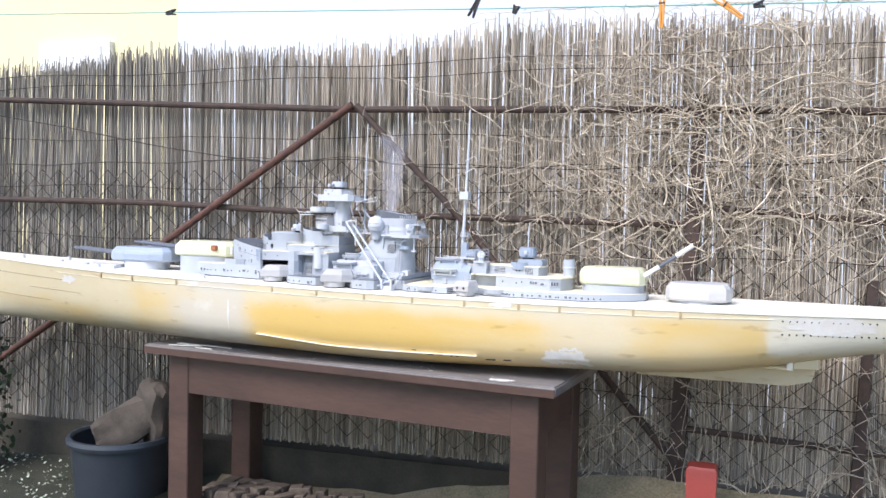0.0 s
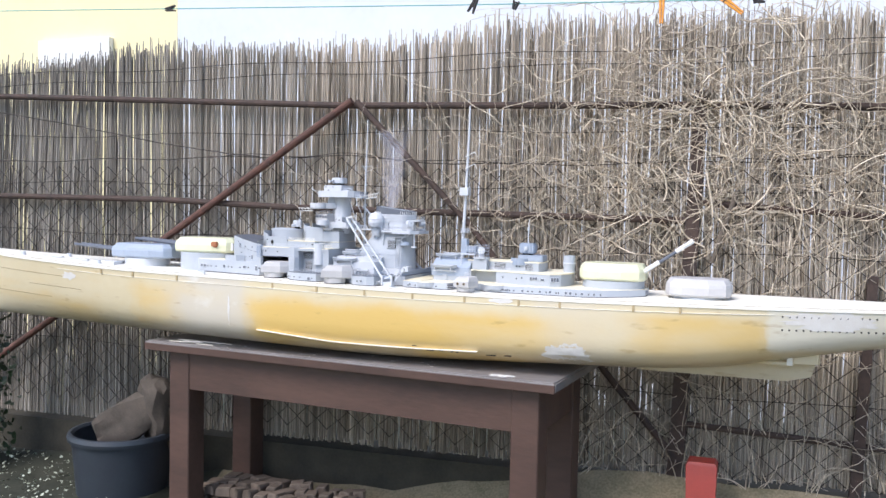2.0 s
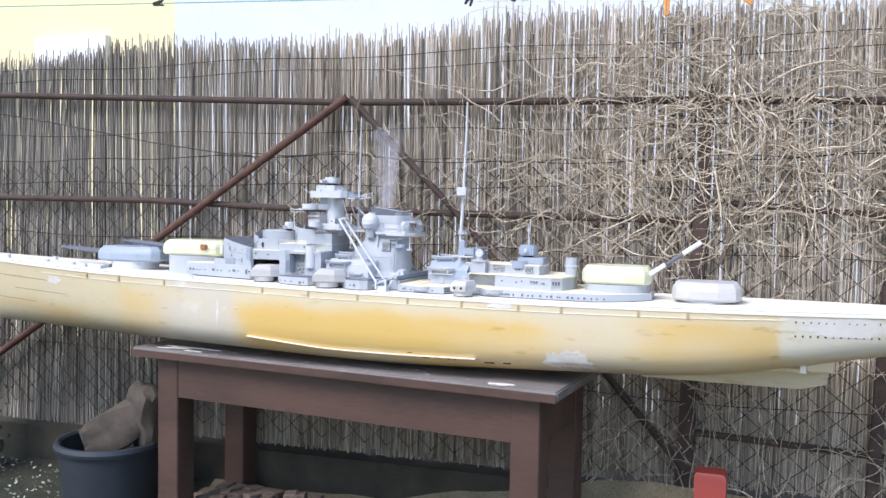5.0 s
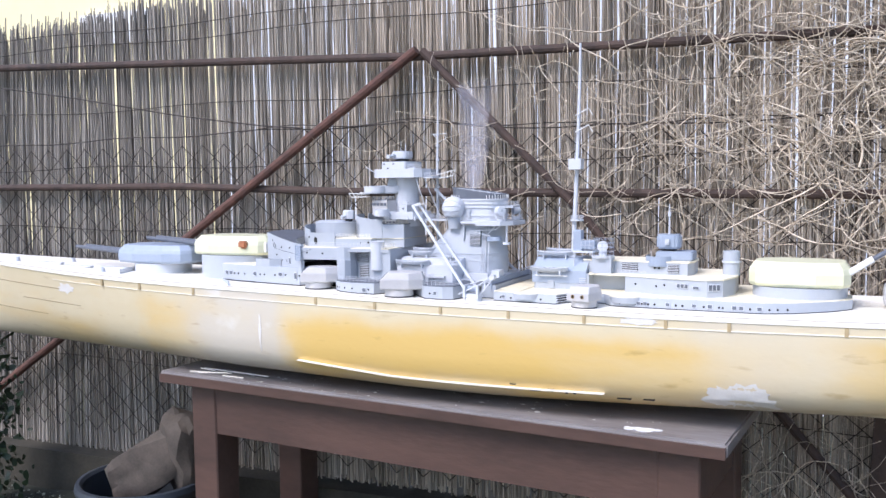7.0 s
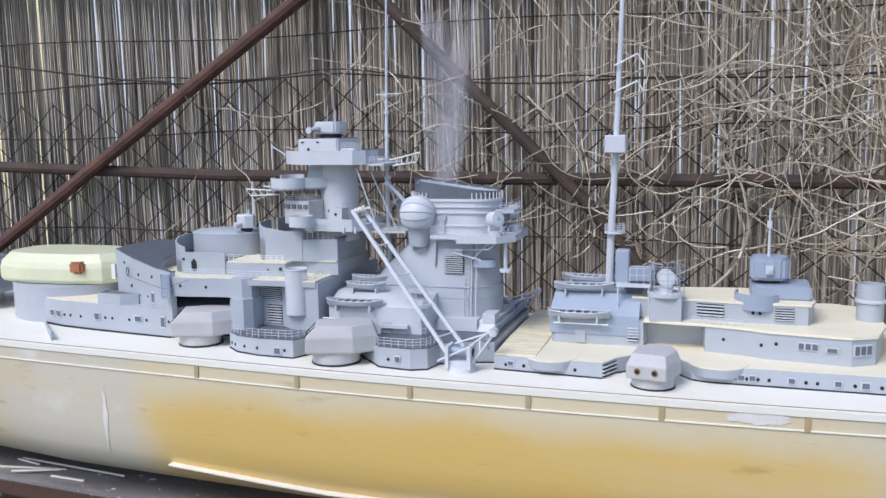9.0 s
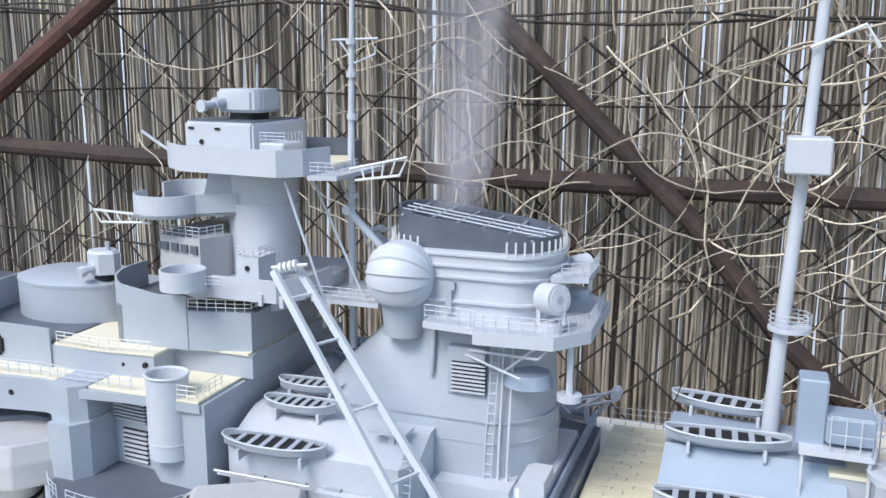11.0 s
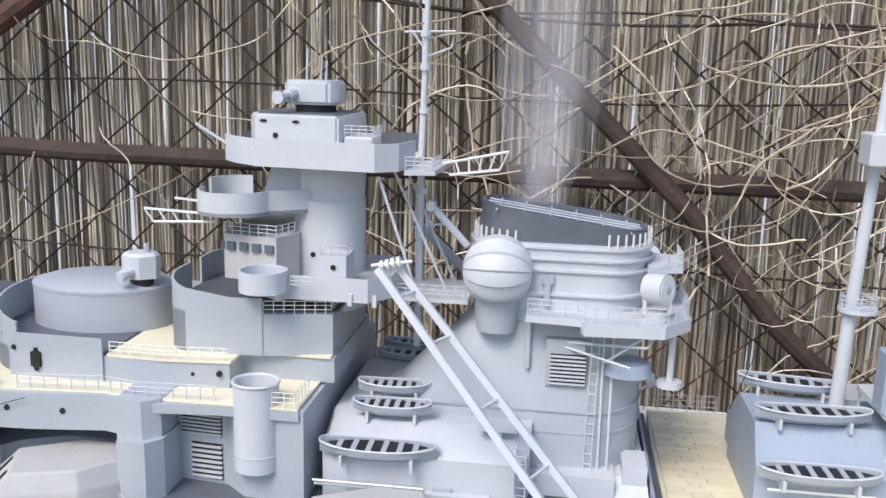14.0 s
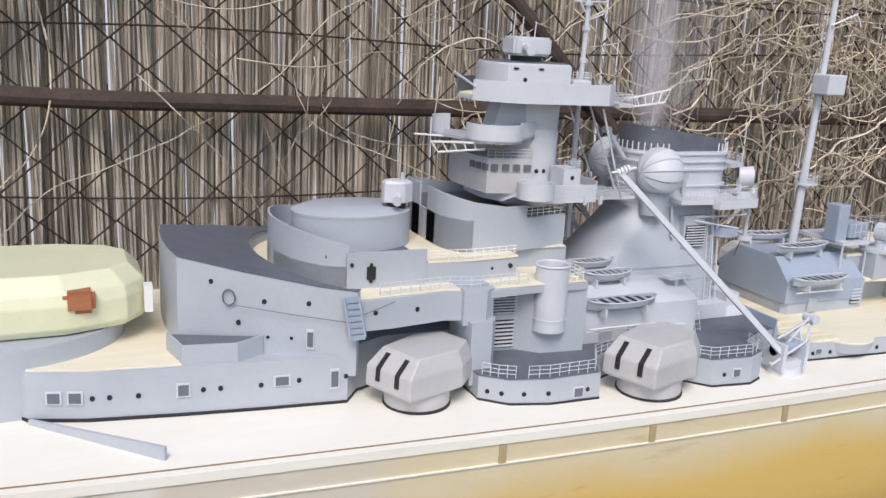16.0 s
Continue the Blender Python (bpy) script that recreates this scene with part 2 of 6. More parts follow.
def prism(bm, outline, z0, z1, inset=0.0):
    """A plate or block over an outline; z0 and z1 may be functions of x; inset draws in the upper outline."""
    f0 = z0 if callable(z0) else (lambda x: z0)
    f1 = z1 if callable(z1) else (lambda x: z1)
    cx = sum(p[0] for p in outline) / len(outline)
    cy = sum(p[1] for p in outline) / len(outline)
    lo = [bm.verts.new((x, y, f0(x))) for x, y in outline]
    hi = []
    for x, y in outline:
        d = Vector((cx - x, cy - y))
        d = d.normalized() * min(inset, d.length) if d.length else d
        hi.append(bm.verts.new((x + d.x, y + d.y, f1(x + d.x))))
    n = len(outline)
    for k in range(n):
        bm.faces.new((lo[k], lo[(k + 1) % n], hi[(k + 1) % n], hi[k]))
    bm.faces.new(lo[::-1]), bm.faces.new(hi)
    return bm


def shell(bm, line, z0, z1, t=0.0015):
    """An upright wall of thickness t along an open line; z1 may be a function of x."""
    f1 = z1 if callable(z1) else (lambda x: z1)
    pts = [Vector((*p, 0)) for p in line]
    rows = []
    for i, p in enumerate(pts):
        d = (pts[min(i + 1, len(pts) - 1)] - pts[max(i - 1, 0)]).normalized()
        q = p + Vector((-d.y, d.x, 0)) * t
        rows.append([bm.verts.new(v) for v in ((p.x, p.y, z0), (p.x, p.y, f1(p.x)), (q.x, q.y, f1(p.x)), (q.x, q.y, z0))])
    for a, b in zip(rows, rows[1:]):
        for k in range(4):
            bm.faces.new((a[k], b[k], b[(k + 1) % 4], a[(k + 1) % 4]))
    bm.faces.new(rows[0]), bm.faces.new(rows[-1][::-1])
    return bm


def mirror(half):
    """A closed outline from its near half (y negative), listed from bow to stern."""
    return list(half) + [(x, -y) for x, y in reversed(half) if abs(y) > 1e-6]


def arc(cx, cy, rx, ry, a0, a1, n=10):
    return [(cx + rx * math.cos(radians(a0 + (a1 - a0) * i / n)), cy + ry * math.sin(radians(a0 + (a1 - a0) * i / n))) for i in range(n + 1)]


def drum(bm, x, y, z0, z1, r, r1=None, n=20):
    return prism_loft(bm, [(z0, [(x + r * math.cos(2 * math.pi * k / n), y + r * math.sin(2 * math.pi * k / n)) for k in range(n)]),
                           (z1, [(x + (r1 or r) * math.cos(2 * math.pi * k / n), y + (r1 or r) * math.sin(2 * math.pi * k / n)) for k in range(n)])])


def prism_loft(bm, levels):
    """A body through outlines of equal count at rising heights."""
    rings = [[bm.verts.new((x, y, z(x) if callable(z) else z)) for x, y in o] for z, o in levels]
    n = len(rings[0])
    for a, b in zip(rings, rings[1:]):
        for k in range(n):
            bm.faces.new((a[k], a[(k + 1) % n], b[(k + 1) % n], b[k]))
    bm.faces.new(rings[0][::-1]), bm.faces.new(rings[-1])
    return bm


def cup(bm, x, y, z0, z1, r, t=0.0015, n=20):
    """An open-topped round tub."""
    rings = []
    for rr, z in ((r, z0), (r, z1), (r - t, z1), (r - t, z0 + t)):
        rings.append([bm.verts.new((x + rr * math.cos(2 * math.pi * k / n), y + rr * math.sin(2 * math.pi * k / n), z)) for k in range(n)])
    for a, b in zip(rings, rings[1:]):
        for k in range(n):
            bm.faces.new((a[k], a[(k + 1) % n], b[(k + 1) % n], b[k]))
    bm.faces.new(rings[0][::-1]), bm.faces.new(rings[-1])
    return bm


def along(line, step):
    """Points and directions at even steps along a line of points."""
    pts = [Vector(p) for p in line]
    out, carry = [], 0.0
    for a, b in zip(pts, pts[1:]):
        d, at = (b - a).length, carry
        while at <= d + 1e-9:
            out.append((a + (b - a) * (at / d), (b - a).normalized()))
            at += step
        carry = at - d
    return out


def railing(parent, line, h=0.011, step=0.008, material=None, rows=3):
    """A thin ship's rail: stanchions and wires in one part."""
    bm = bmesh.new()
    for k in range(rows):
        tube(bm, [(x, y, z + h * (k + 1) / rows) for x, y, z in line], 0.0003, 4)
    for p, d in along(line, step):
        tube(bm, [p, p + Vector((0, 0, h))], 0.0004, 4)
    return part("railing", bm, material or LIGHT_GREY, parent)


# ---- setting ----
rnd = random.Random(7)


def lerp(x, table):
    return float(np.interp(x, [p[0] for p in table], [p[1] for p in table]))


bm = bmesh.new()
box(bm, -60, 60, -40, 0.9, -0.3, 0.0)
box(bm, -60, 60, 0.9, 60, -0.3, 0.0)
tagged(link("ground", bm, SOIL), "dark damp garden soil with moss and pale litter", "ground", kind="structure")

# bank of soil along the foot of the fence
bm = bmesh.new()
grid = []
for i in range(61):
    x = -2.6 + 4.4 * i / 60
    row = []
    for j in range(9):
        y = lerp(x, [(-1.0, -0.6), (-0.75, -0.2)]) * (1 - j / 8) + 0.252 * j / 8
        h = lerp(x, [(-2.6, 0.23), (-1.2, 0.23), (-0.2, 0.27), (0.5, 0.42), (1.8, 0.43)])
        z = h * min(1.0, j / (3.0 if x < -0.9 else 8.0)) + 0.018 * noise.noise((x * 6, y * 6, 0)) + 0.01 * noise.noise((x * 23, y * 23, 3)) - (0.02 if j == 0 else 0)
        row.append(bm.verts.new((x, y, z)))
    grid.append(row)
for a, b in zip(grid, grid[1:]):
    for j in range(8):
        bm.faces.new((a[j], b[j], b[j + 1], a[j + 1]))
# left end gets the dark soil, standing in for the shrub's shade
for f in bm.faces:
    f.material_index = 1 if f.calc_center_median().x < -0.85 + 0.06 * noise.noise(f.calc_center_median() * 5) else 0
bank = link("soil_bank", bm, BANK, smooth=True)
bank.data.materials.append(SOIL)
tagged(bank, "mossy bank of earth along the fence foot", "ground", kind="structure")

bm = bmesh.new()
prism(bm, [(-3, 0.248), (2.6, 0.248), (2.6, 0.42), (-3, 0.42)], -0.05, lambda x: 0.385 + 0.018 * x)
tagged(link("plinth", bm, CONCRETE), "dark mossy concrete plinth under the fence", "wall", kind="structure")

bm = bmesh.new()
box(bm, -14, -3.112, 3.0, 3.3, 0, 7)
tagged(link("wall_yellow", bm, WALLY), "sunlit yellow rendered house wall beyond the fence", "wall", kind="structure")
bm = bmesh.new()
box(bm, -3.11, 14, 3.0, 3.3, 0, 7)
tagged(link("wall_pale", bm, WALLW), "pale grey rendered house wall beyond the fence", "wall", kind="structure")
bm = bmesh.new()
box(bm, -4.35, -3.68, 2.95, 2.998, 2.19, 2.4)
tagged(link("window_ledge", bm, WHITE), "white window ledge on the yellow house wall", "ledge", kind="structure")


# place and size of the fence, its screen, the vine and the washing line
FENCE = Matrix.Translation((0.01, 0.01, 0.01)) @ Matrix.Diagonal((1.047, 1.05, 1.04, 1))


# reed screen: single stems, tied by wires
def reed_mesh(name, h, r, bend):
    bm = bmesh.new()
    tube(bm, [(bend * math.sin(2.2 * f + bend * 90), 0.4 * bend * math.cos(3 * f), h * f) for f in (0, 0.2, 0.42, 0.65, 0.85, 1)], r, 5, r * 0.7)
    me = bpy.data.meshes.new(name)
    bm.to_mesh(me)
    bm.free()
    for p in me.polygons:
        p.use_smooth = True
    return me


def reed_top(x):
    return lerp(x, [(-2.4, 1.63), (-1.86, 1.64), (-1.5, 1.645), (-1.2, 1.68), (-0.55, 1.655), (-0.1, 1.66), (0.08, 1.7), (0.45, 1.7), (1.05, 1.68), (1.6, 1.67)])


screen = thing("reed_screen", "weathered grey-brown reed screen tied along a garden fence", "fence", FENCE)
bm_rest = bmesh.new()
singles = [reed_mesh("reed", 1.0, 0.002, b) for b in (0.0, 0.004, -0.005, 0.008)]
for me in singles:
    me.materials.append(REED_ONE)
x, count = -2.5, 0
while x < 2.0:
    lean = rnd.gauss(0, 0.017) + (0.05 if x < -1.5 else 0.0)
    top = reed_top(x) + rnd.gauss(0, 0.016) - (0.12 if rnd.random() < 0.04 else 0)
    foot = 0.36 + 0.03 * x + rnd.uniform(0, 0.03)
    y = 0.295 + rnd.uniform(-0.008, 0.008)
    r = rnd.uniform(0.8, 1.35)
    if -0.55 < x < 0.5 and count < 300 and rnd.random() < 0.9:
        ob = new("reed", singles[rnd.randrange(4)])
        ob.parent = screen
        ob.matrix_basis = Matrix.Translation((x, y, foot)) @ Matrix.Rotation(lean, 4, "Y") @ Matrix.Rotation(rnd.uniform(-0.2, 0.2), 4, "Z") @ Matrix.Diagonal((r, r, top - foot, 1))
        count += 1
    else:
        rr = 0.002 * r
        tube(bm_rest, [(x + lean * f * (top - foot) + 0.003 * math.sin(5 * f + x * 40), y, foot + f * (top - foot)) for f in (0, 0.3, 0.65, 1)], rr, 5, rr * 0.7)
    x += rnd.uniform(0.0024, 0.0042) if rnd.random() < 0.96 else rnd.uniform(0.0045, 0.007)
x = -2.5
while x < 2.0:
    lean, top = rnd.gauss(0, 0.016), reed_top(x) + rnd.gauss(-0.025, 0.02)
    r = rnd.uniform(0.0024, 0.0036)
    foot = 0.36 + 0.03 * x + (rnd.uniform(0.0, 0.3) if rnd.random() < 0.75 else 0.0)
    tube(bm_rest, [(x + lean * f, 0.309 + 0.002 * math.sin(9 * x), foot + f * (top - foot)) for f in (0, 0.5, 1)], r, 4, r * 0.7)
    x += rnd.uniform(0.0017, 0.0034)
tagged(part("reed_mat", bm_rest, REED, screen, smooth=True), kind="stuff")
for z in (0.62, 0.86, 1.02, 1.2, 1.37, 1.56, 1.6):
    bm = bmesh.new()
    tube(bm, [(xx, 0.284, z + 0.006 * math.sin(xx * 7 + z * 20)) for xx in np.linspace(-2.5, 2.0, 60)], 0.0011, 4)
    part("binding_wire", bm, WIRE, screen)


# iron frame with rails, braces, post and diamond wire
frame_root = thing("wire_fence", "rusty iron pipe fence frame with diamond wire mesh", "fence", FENCE)


def bar(name, pts, r, n=10):
    bm = bmesh.new()
    tube(bm, pts, r, n)
    return part(name, bm, RUST_RED if name == "brace" and pts[1][0] < -0.5 else BOARD if name == "stick" else RUST, frame_root, smooth=True)


bar("top_rail", [(-2.6, 0.262, 1.548), (-1.86, 0.262, 1.52), (-0.37, 0.262, 1.455), (0.7, 0.262, 1.435), (1.9, 0.262, 1.4)], 0.0105)
bar("middle_rail", [(-2.6, 0.262, 1.148), (-1.1, 0.262, 1.144), (-0.6, 0.262, 1.127), (0.46, 0.262, 1.116), (0.69, 0.262, 1.114)], 0.0105)
bar("middle_rail", [(0.71, 0.262, 1.165), (1.16, 0.262, 1.135), (1.9, 0.262, 1.1)], 0.009)
bar("lower_rail", [(0.68, 0.264, 0.54), (1.9, 0.264, 0.5)], 0.009)
bar("brace", [(-0.36, 0.245, 1.468), (-1.072, 0.245, 1.005), (-2.1, 0.25, 0.36)], 0.012)
bar("brace", [(-0.345, 0.245, 1.465), (0.03, 0.245, 1.095), (0.12, 0.25, 0.985), (0.44, 0.25, 0.69), (0.66, 0.25, 0.44)], 0.0098)
bm = bmesh.new()
prism_loft(bm, [(0.2, [(0.63, 0.245), (0.675, 0.245), (0.675, 0.285), (0.63, 0.285)]), (1.475, [(0.68, 0.245), (0.715, 0.245), (0.715, 0.285), (0.68, 0.285)])])
part("post", bm, RUST, frame_root)
bm = bmesh.new()
prism_loft(bm, [(0.2, [(1.1, 0.25), (1.13, 0.25), (1.13, 0.28), (1.1, 0.28)]), (0.98, [(1.13, 0.25), (1.155, 0.25), (1.155, 0.28), (1.13, 0.28)])])
part("post", bm, RUST, frame_root)
bar("stick", [(0.8, 0.24, 1.2), (0.74, 0.24, 1.0)], 0.007)


def mesh_top(x):
    return lerp(x, [(-2.6, 1.26), (-1.1, 1.287), (-0.4, 1.295), (0.0, 1.27), (0.45, 1.272), (1.2, 1.292), (2, 1.3)])


bm = bmesh.new()
CELL, RISE = 0.037, 0.033
n_wires = int(4.4 / CELL)
for i in range(n_wires):
    x0 = -2.5 + i * CELL
    pts, z, k = [], 0.4, 0
    while z < mesh_top(x0):
        pts.append((x0 + (CELL * 0.5 if (k + i) % 2 else -CELL * 0.5) + 0.002 * math.sin(z * 31 + i), 0.274 + (0.001 if k % 2 else -0.001), z + 0.001 * math.sin(i * 2.3)))
        z += RISE
        k += 1
    tube(bm, pts, 0.0016, 4)
tagged(part("diamond_mesh", bm, WIRE, frame_root), kind="stuff")
bm = bmesh.new()
tube(bm, [(xx, 0.268 + 0.004 * math.sin(xx * 9), mesh_top(xx) + 0.004 * math.sin(xx * 13)) for xx in np.linspace(-2.5, 1.9, 90)], 0.0016, 5)
part("top_wire", bm, WIRE, frame_root)
bm = bmesh.new()
tube(bm, [(xx, 0.262 + 0.004 * math.cos(xx * 11), mesh_top(xx) + 0.005 + 0.006 * math.cos(xx * 17)) for xx in np.linspace(-0.9, 1.9, 70)], 0.0013, 5)
part("top_wire", bm, WIRE, frame_root)
bm = bmesh.new()
tube(bm, [(xx, 0.258, lerp(xx, [(-1.9, 1.47), (-1.5, 1.41), (-1.1, 1.34), (-0.8, 1.30), (-0.7, 1.293)])) for xx in np.linspace(-1.9, -0.7, 20)], 0.0018, 5)
part("loose_wire", bm, WIRE, frame_root)


# bare climbing stems
bm = bmesh.new()


def tendril(x, z, heading, length, r, curl, y=0.24):
    p, pts, a, c = Vector((x, y, z)), [], heading, rnd.uniform(-curl, curl)
    steps = max(8, int(length / 0.011))
    for k in range(steps):
        pts.append(p.copy())
        c = 0.88 * c + rnd.gauss(0, curl * 0.3)
        a += c
        p = p + Vector((math.cos(a) * 0.011, 0, math.sin(a) * 0.011 - 0.001))
        p.y = max(0.225, min(0.272, p.y + rnd.gauss(0, 0.006)))
        p.z = min(p.z, reed_top(p.x) + 0.03)
    tube(bm, pts, r * 1.12, 4, r * 0.45)


for k in range(800):
    u = rnd.random()
    if u < 0.72:
        x, z = rnd.gauss(0.76, 0.29), rnd.gauss(1.34, 0.22)
    elif u < 0.9:
        x, z = rnd.uniform(0.3, 1.5), rnd.uniform(0.5, 1.6)
    else:
        x, z = rnd.uniform(-0.3, 0.4), rnd.gauss(1.2, 0.16)
    z = min(z, 1.68)
    tendril(x, z, rnd.uniform(-math.pi, math.pi), rnd.uniform(0.12, 0.5), rnd.uniform(0.0005, 0.0013), 0.2)
for k in range(26):
    tendril(rnd.uniform(-0.25, 1.3), rnd.uniform(1.2, 1.6), rnd.uniform(-2.2, -0.9), rnd.uniform(0.5, 1.0), rnd.uniform(0.0007, 0.0013), 0.15)
for k in range(30):
    tendril(rnd.uniform(0.4, 1.6), rnd.uniform(0.36, 0.6), rnd.uniform(0.6, 2.6), rnd.uniform(0.2, 0.6), rnd.uniform(0.0007, 0.0015), 0.13)
for k in range(75):
    tendril(rnd.uniform(0.25, 1.6), rnd.uniform(0.34, 0.46), rnd.gauss(1.57, 0.35), rnd.uniform(0.15, 0.5), rnd.uniform(0.0008, 0.0016), 0.12, 0.226)
for k in range(45):
    tendril(rnd.gauss(0.72, 0.12), rnd.gauss(1.42, 0.08), rnd.uniform(-3.1, 3.1), rnd.uniform(0.15, 0.45), rnd.uniform(0.0014, 0.0023), 0.2)
for k in range(95):
    tendril(rnd.gauss(0.75, 0.3), min(1.66, rnd.gauss(1.38, 0.2)), rnd.uniform(-3.1, 3.1), rnd.uniform(0.2, 0.55), rnd.uniform(0.0014, 0.0024), 0.15)
for k in range(7):
    tendril(rnd.uniform(-0.8, -0.25), rnd.uniform(1.15, 1.35), rnd.uniform(-3, 0), rnd.uniform(0.2, 0.45), rnd.uniform(0.0006, 0.001), 0.1)
tagged(link("climbing_vine", bm, VINE), "tangled bare dry climbing vine stems on the fence", "vine", kind="stuff").matrix_world = FENCE


# washing line with pegs
wash = thing("washing_line", "thin green washing line strung above the fence", "washing line", FENCE)
bm = bmesh.new()
tube(bm, [(-2.4, 0.1, 1.825), (-0.93, 0.1, 1.757), (0.04, 0.1, 1.712), (1.124, 0.1, 1.668), (2.0, 0.1, 1.64)], 0.0016, 5)
part("line", bm, LINE, wash)


def peg(x, z, tilt, material, size, label):
    root = thing("clothes_peg", label, "clothes peg", FENCE @ pose(x, 0.1, z, 0, tilt, 0), group="pegs on the washing line")
    for s in (-1, 1):
        bm = bmesh.new()
        prism_loft(bm, [(-0.045 * size, [(s * 0.003 - 0.002, -0.005), (s * 0.003 + 0.002, -0.005), (s * 0.003 + 0.002, 0.005), (s * 0.003 - 0.002, 0.005)]),
                        (0.0, [(s * 0.004 - 0.003, -0.006), (s * 0.004 + 0.003, -0.006), (s * 0.004 + 0.003, 0.006), (s * 0.004 - 0.003, 0.006)]),
                        (0.035 * size, [(s * 0.008 - 0.002, -0.004), (s * 0.008 + 0.002, -0.004), (s * 0.008 + 0.002, 0.004), (s * 0.008 - 0.002, 0.004)])])
        part("jaw", bm, material, root)
    bm = bmesh.new()
    tube(bm, [(-0.008, -0.006, 0.006), (0.008, -0.006, 0.006)], 0.002, 6)
    part("spring", bm, WIRE, root)


peg(0.085, 1.712, -155, BLACK, 0.75, "black plastic clothes peg on the line")
peg(0.6, 1.6893, 0, PEG_ORANGE, 1.3, "orange plastic clothes peg hanging from the line")
peg(0.762, 1.6785, -50, PEG_ORANGE, 1.1, "orange plastic clothes peg tilted on the line")
peg(0.84, 1.678, 80, BLACK, 0.35, "small black clothes peg on the line")
peg(0.205, 1.703, 20, BLACK, 0.3, "small black clothes peg on the line")
peg(-0.935, 1.757, 85, BLACK, 0.45, "dark clothes peg lying along the line")


# table
def table():
    root = thing("table", "old brown painted wooden work table with worn top", "table", pose(-0.199, -0.205, 0.013, 0, 0, -4.4))
    W, D = 0.655, 0.44
    bm = bmesh.new()
    box(bm, -W, W, 0, D, 0.726, 0.753)
    bmesh.ops.bevel(bm, geom=bm.edges[:], offset=0.004, segments=2, affect="EDGES")
    part("tabletop", bm, TABLETOP, root, "weathered grey-brown top")
    bm = bmesh.new()
    box(bm, -W + 0.002, W - 0.002, -0.003, 0.0035, 0.7265, 0.7465)
    part("edge_strip", bm, TABLE, root)
    for x in (-0.585, 0.53):
        for y in (0.03, D - 0.1):
            bm = bmesh.new()
            box(bm, x, x + 0.075, y, y + 0.075, -0.015, 0.726)
            bmesh.ops.bevel(bm, geom=bm.edges[:], offset=0.003, segments=1, affect="EDGES")
            part("leg", bm, TABLE, root)
    for x0, x1, y0, y1 in ((-0.51, 0.53, 0.034, 0.06), (-0.51, 0.53, D - 0.062, D - 0.036), (-0.58, -0.555, 0.105, D - 0.1), (0.575, 0.6, 0.105, D - 0.1)):
        bm = bmesh.new()
        box(bm, x0, x1, y0, y1, 0.61, 0.726)
        part("apron", bm, TABLE, root)
    return root


table()
bm = bmesh.new()
for k in range(16):
    px, py, pr = 0.305 + rnd.gauss(0, 0.016), -0.215 + rnd.gauss(0, 0.006), rnd.uniform(0.003, 0.0075)
    prism(bm, [(px + pr * rnd.uniform(0.9, 1.7) * math.cos(a), py + pr * rnd.uniform(0.4, 0.8) * math.sin(a)) for a in (0, 0.6, 1.2, 1.8, 2.4, 3.0, 3.6, 4.2, 4.8, 5.5)], 0.7658, 0.7666 + 0.00008 * k)
for k in range(60):
    px, py, pr = rnd.uniform(-0.62, 0.33), -0.19 + 0.11 * rnd.random() ** 1.5, 0.0006 + 0.003 * rnd.random() ** 4
    prism(bm, [(px + pr * rnd.uniform(1.0, 2.2) * math.cos(a), py + pr * rnd.uniform(0.5, 1.2) * math.sin(a)) for a in (0, 0.9, 1.8, 2.7, 3.6, 4.5, 5.4)], 0.7658, 0.7666)
tagged(link("paint_splash", bm, WHITE), "dried white paint splash on the tabletop", "paint splash")
for k, (x, y, a, l) in enumerate(((-0.72, -0.1, 8, 0.11), (-0.66, -0.085, -6, 0.2), (-0.7, -0.115, 20, 0.07), (-0.64, -0.12, -3, 0.06), (-0.74, -0.085, -12, 0.05))):
    bm = bmesh.new()
    box(bm, -l / 2, l / 2, -0.0015, 0.0015, 0.0, 0.002)
    ob = tagged(link("wood_strip", bm, DECK), "thin pale wood offcut lying on the tabletop", "offcut", "offcuts on the table")
    ob.matrix_world = pose(x, y - 0.03, 0.7665 + 0.0021 * (k % 3), 0, 0, a)


# tub with a stone
def tub_pot():
    root = thing("garden_tub", "dark blue-grey round plastic garden tub", "tub", pose(-1.063, 0.0, 0.0) @ Matrix.Diagonal((0.98, 0.98, 1.09, 1)))
    bm = bmesh.new()
    n = 36
    prof = [(0.0, 0.12), (0.12, 0.12), (0.165, 0.376), (0.158, 0.376), (0.14, 0.28), (0.0, 0.28)]
    prof[0] = (0.001, 0.02)
    prof[1] = (0.13, 0.02)
    prof[-1] = (0.001, 0.3)
    rings = [[bm.verts.new((r * math.cos(2 * math.pi * k / n), r * math.sin(2 * math.pi * k / n), z)) for k in range(n)] for r, z in prof]
    for a, b in zip(rings, rings[1:]):
        for k in range(n):
            bm.faces.new((a[k], a[(k + 1) % n], b[(k + 1) % n], b[k]))
    part("bucket", bm, TUB, root, smooth=True)
    bm = bmesh.new()
    prof = [(0.157, 0.374), (0.176, 0.374), (0.1785, 0.384), (0.174, 0.396), (0.164, 0.397), (0.157, 0.39)]
    rings = [[bm.verts.new((r * math.cos(2 * math.pi * k / n), r * math.sin(2 * math.pi * k / n), z)) for k in range(n)] for r, z in prof + prof[:1]]
    for a, b in zip(rings, rings[1:]):
        for k in range(n):
            bm.faces.new((a[k], a[(k + 1) % n], b[(k + 1) % n], b[k]))
    part("rim", bm, TUB, root, smooth=True)


tub_pot()


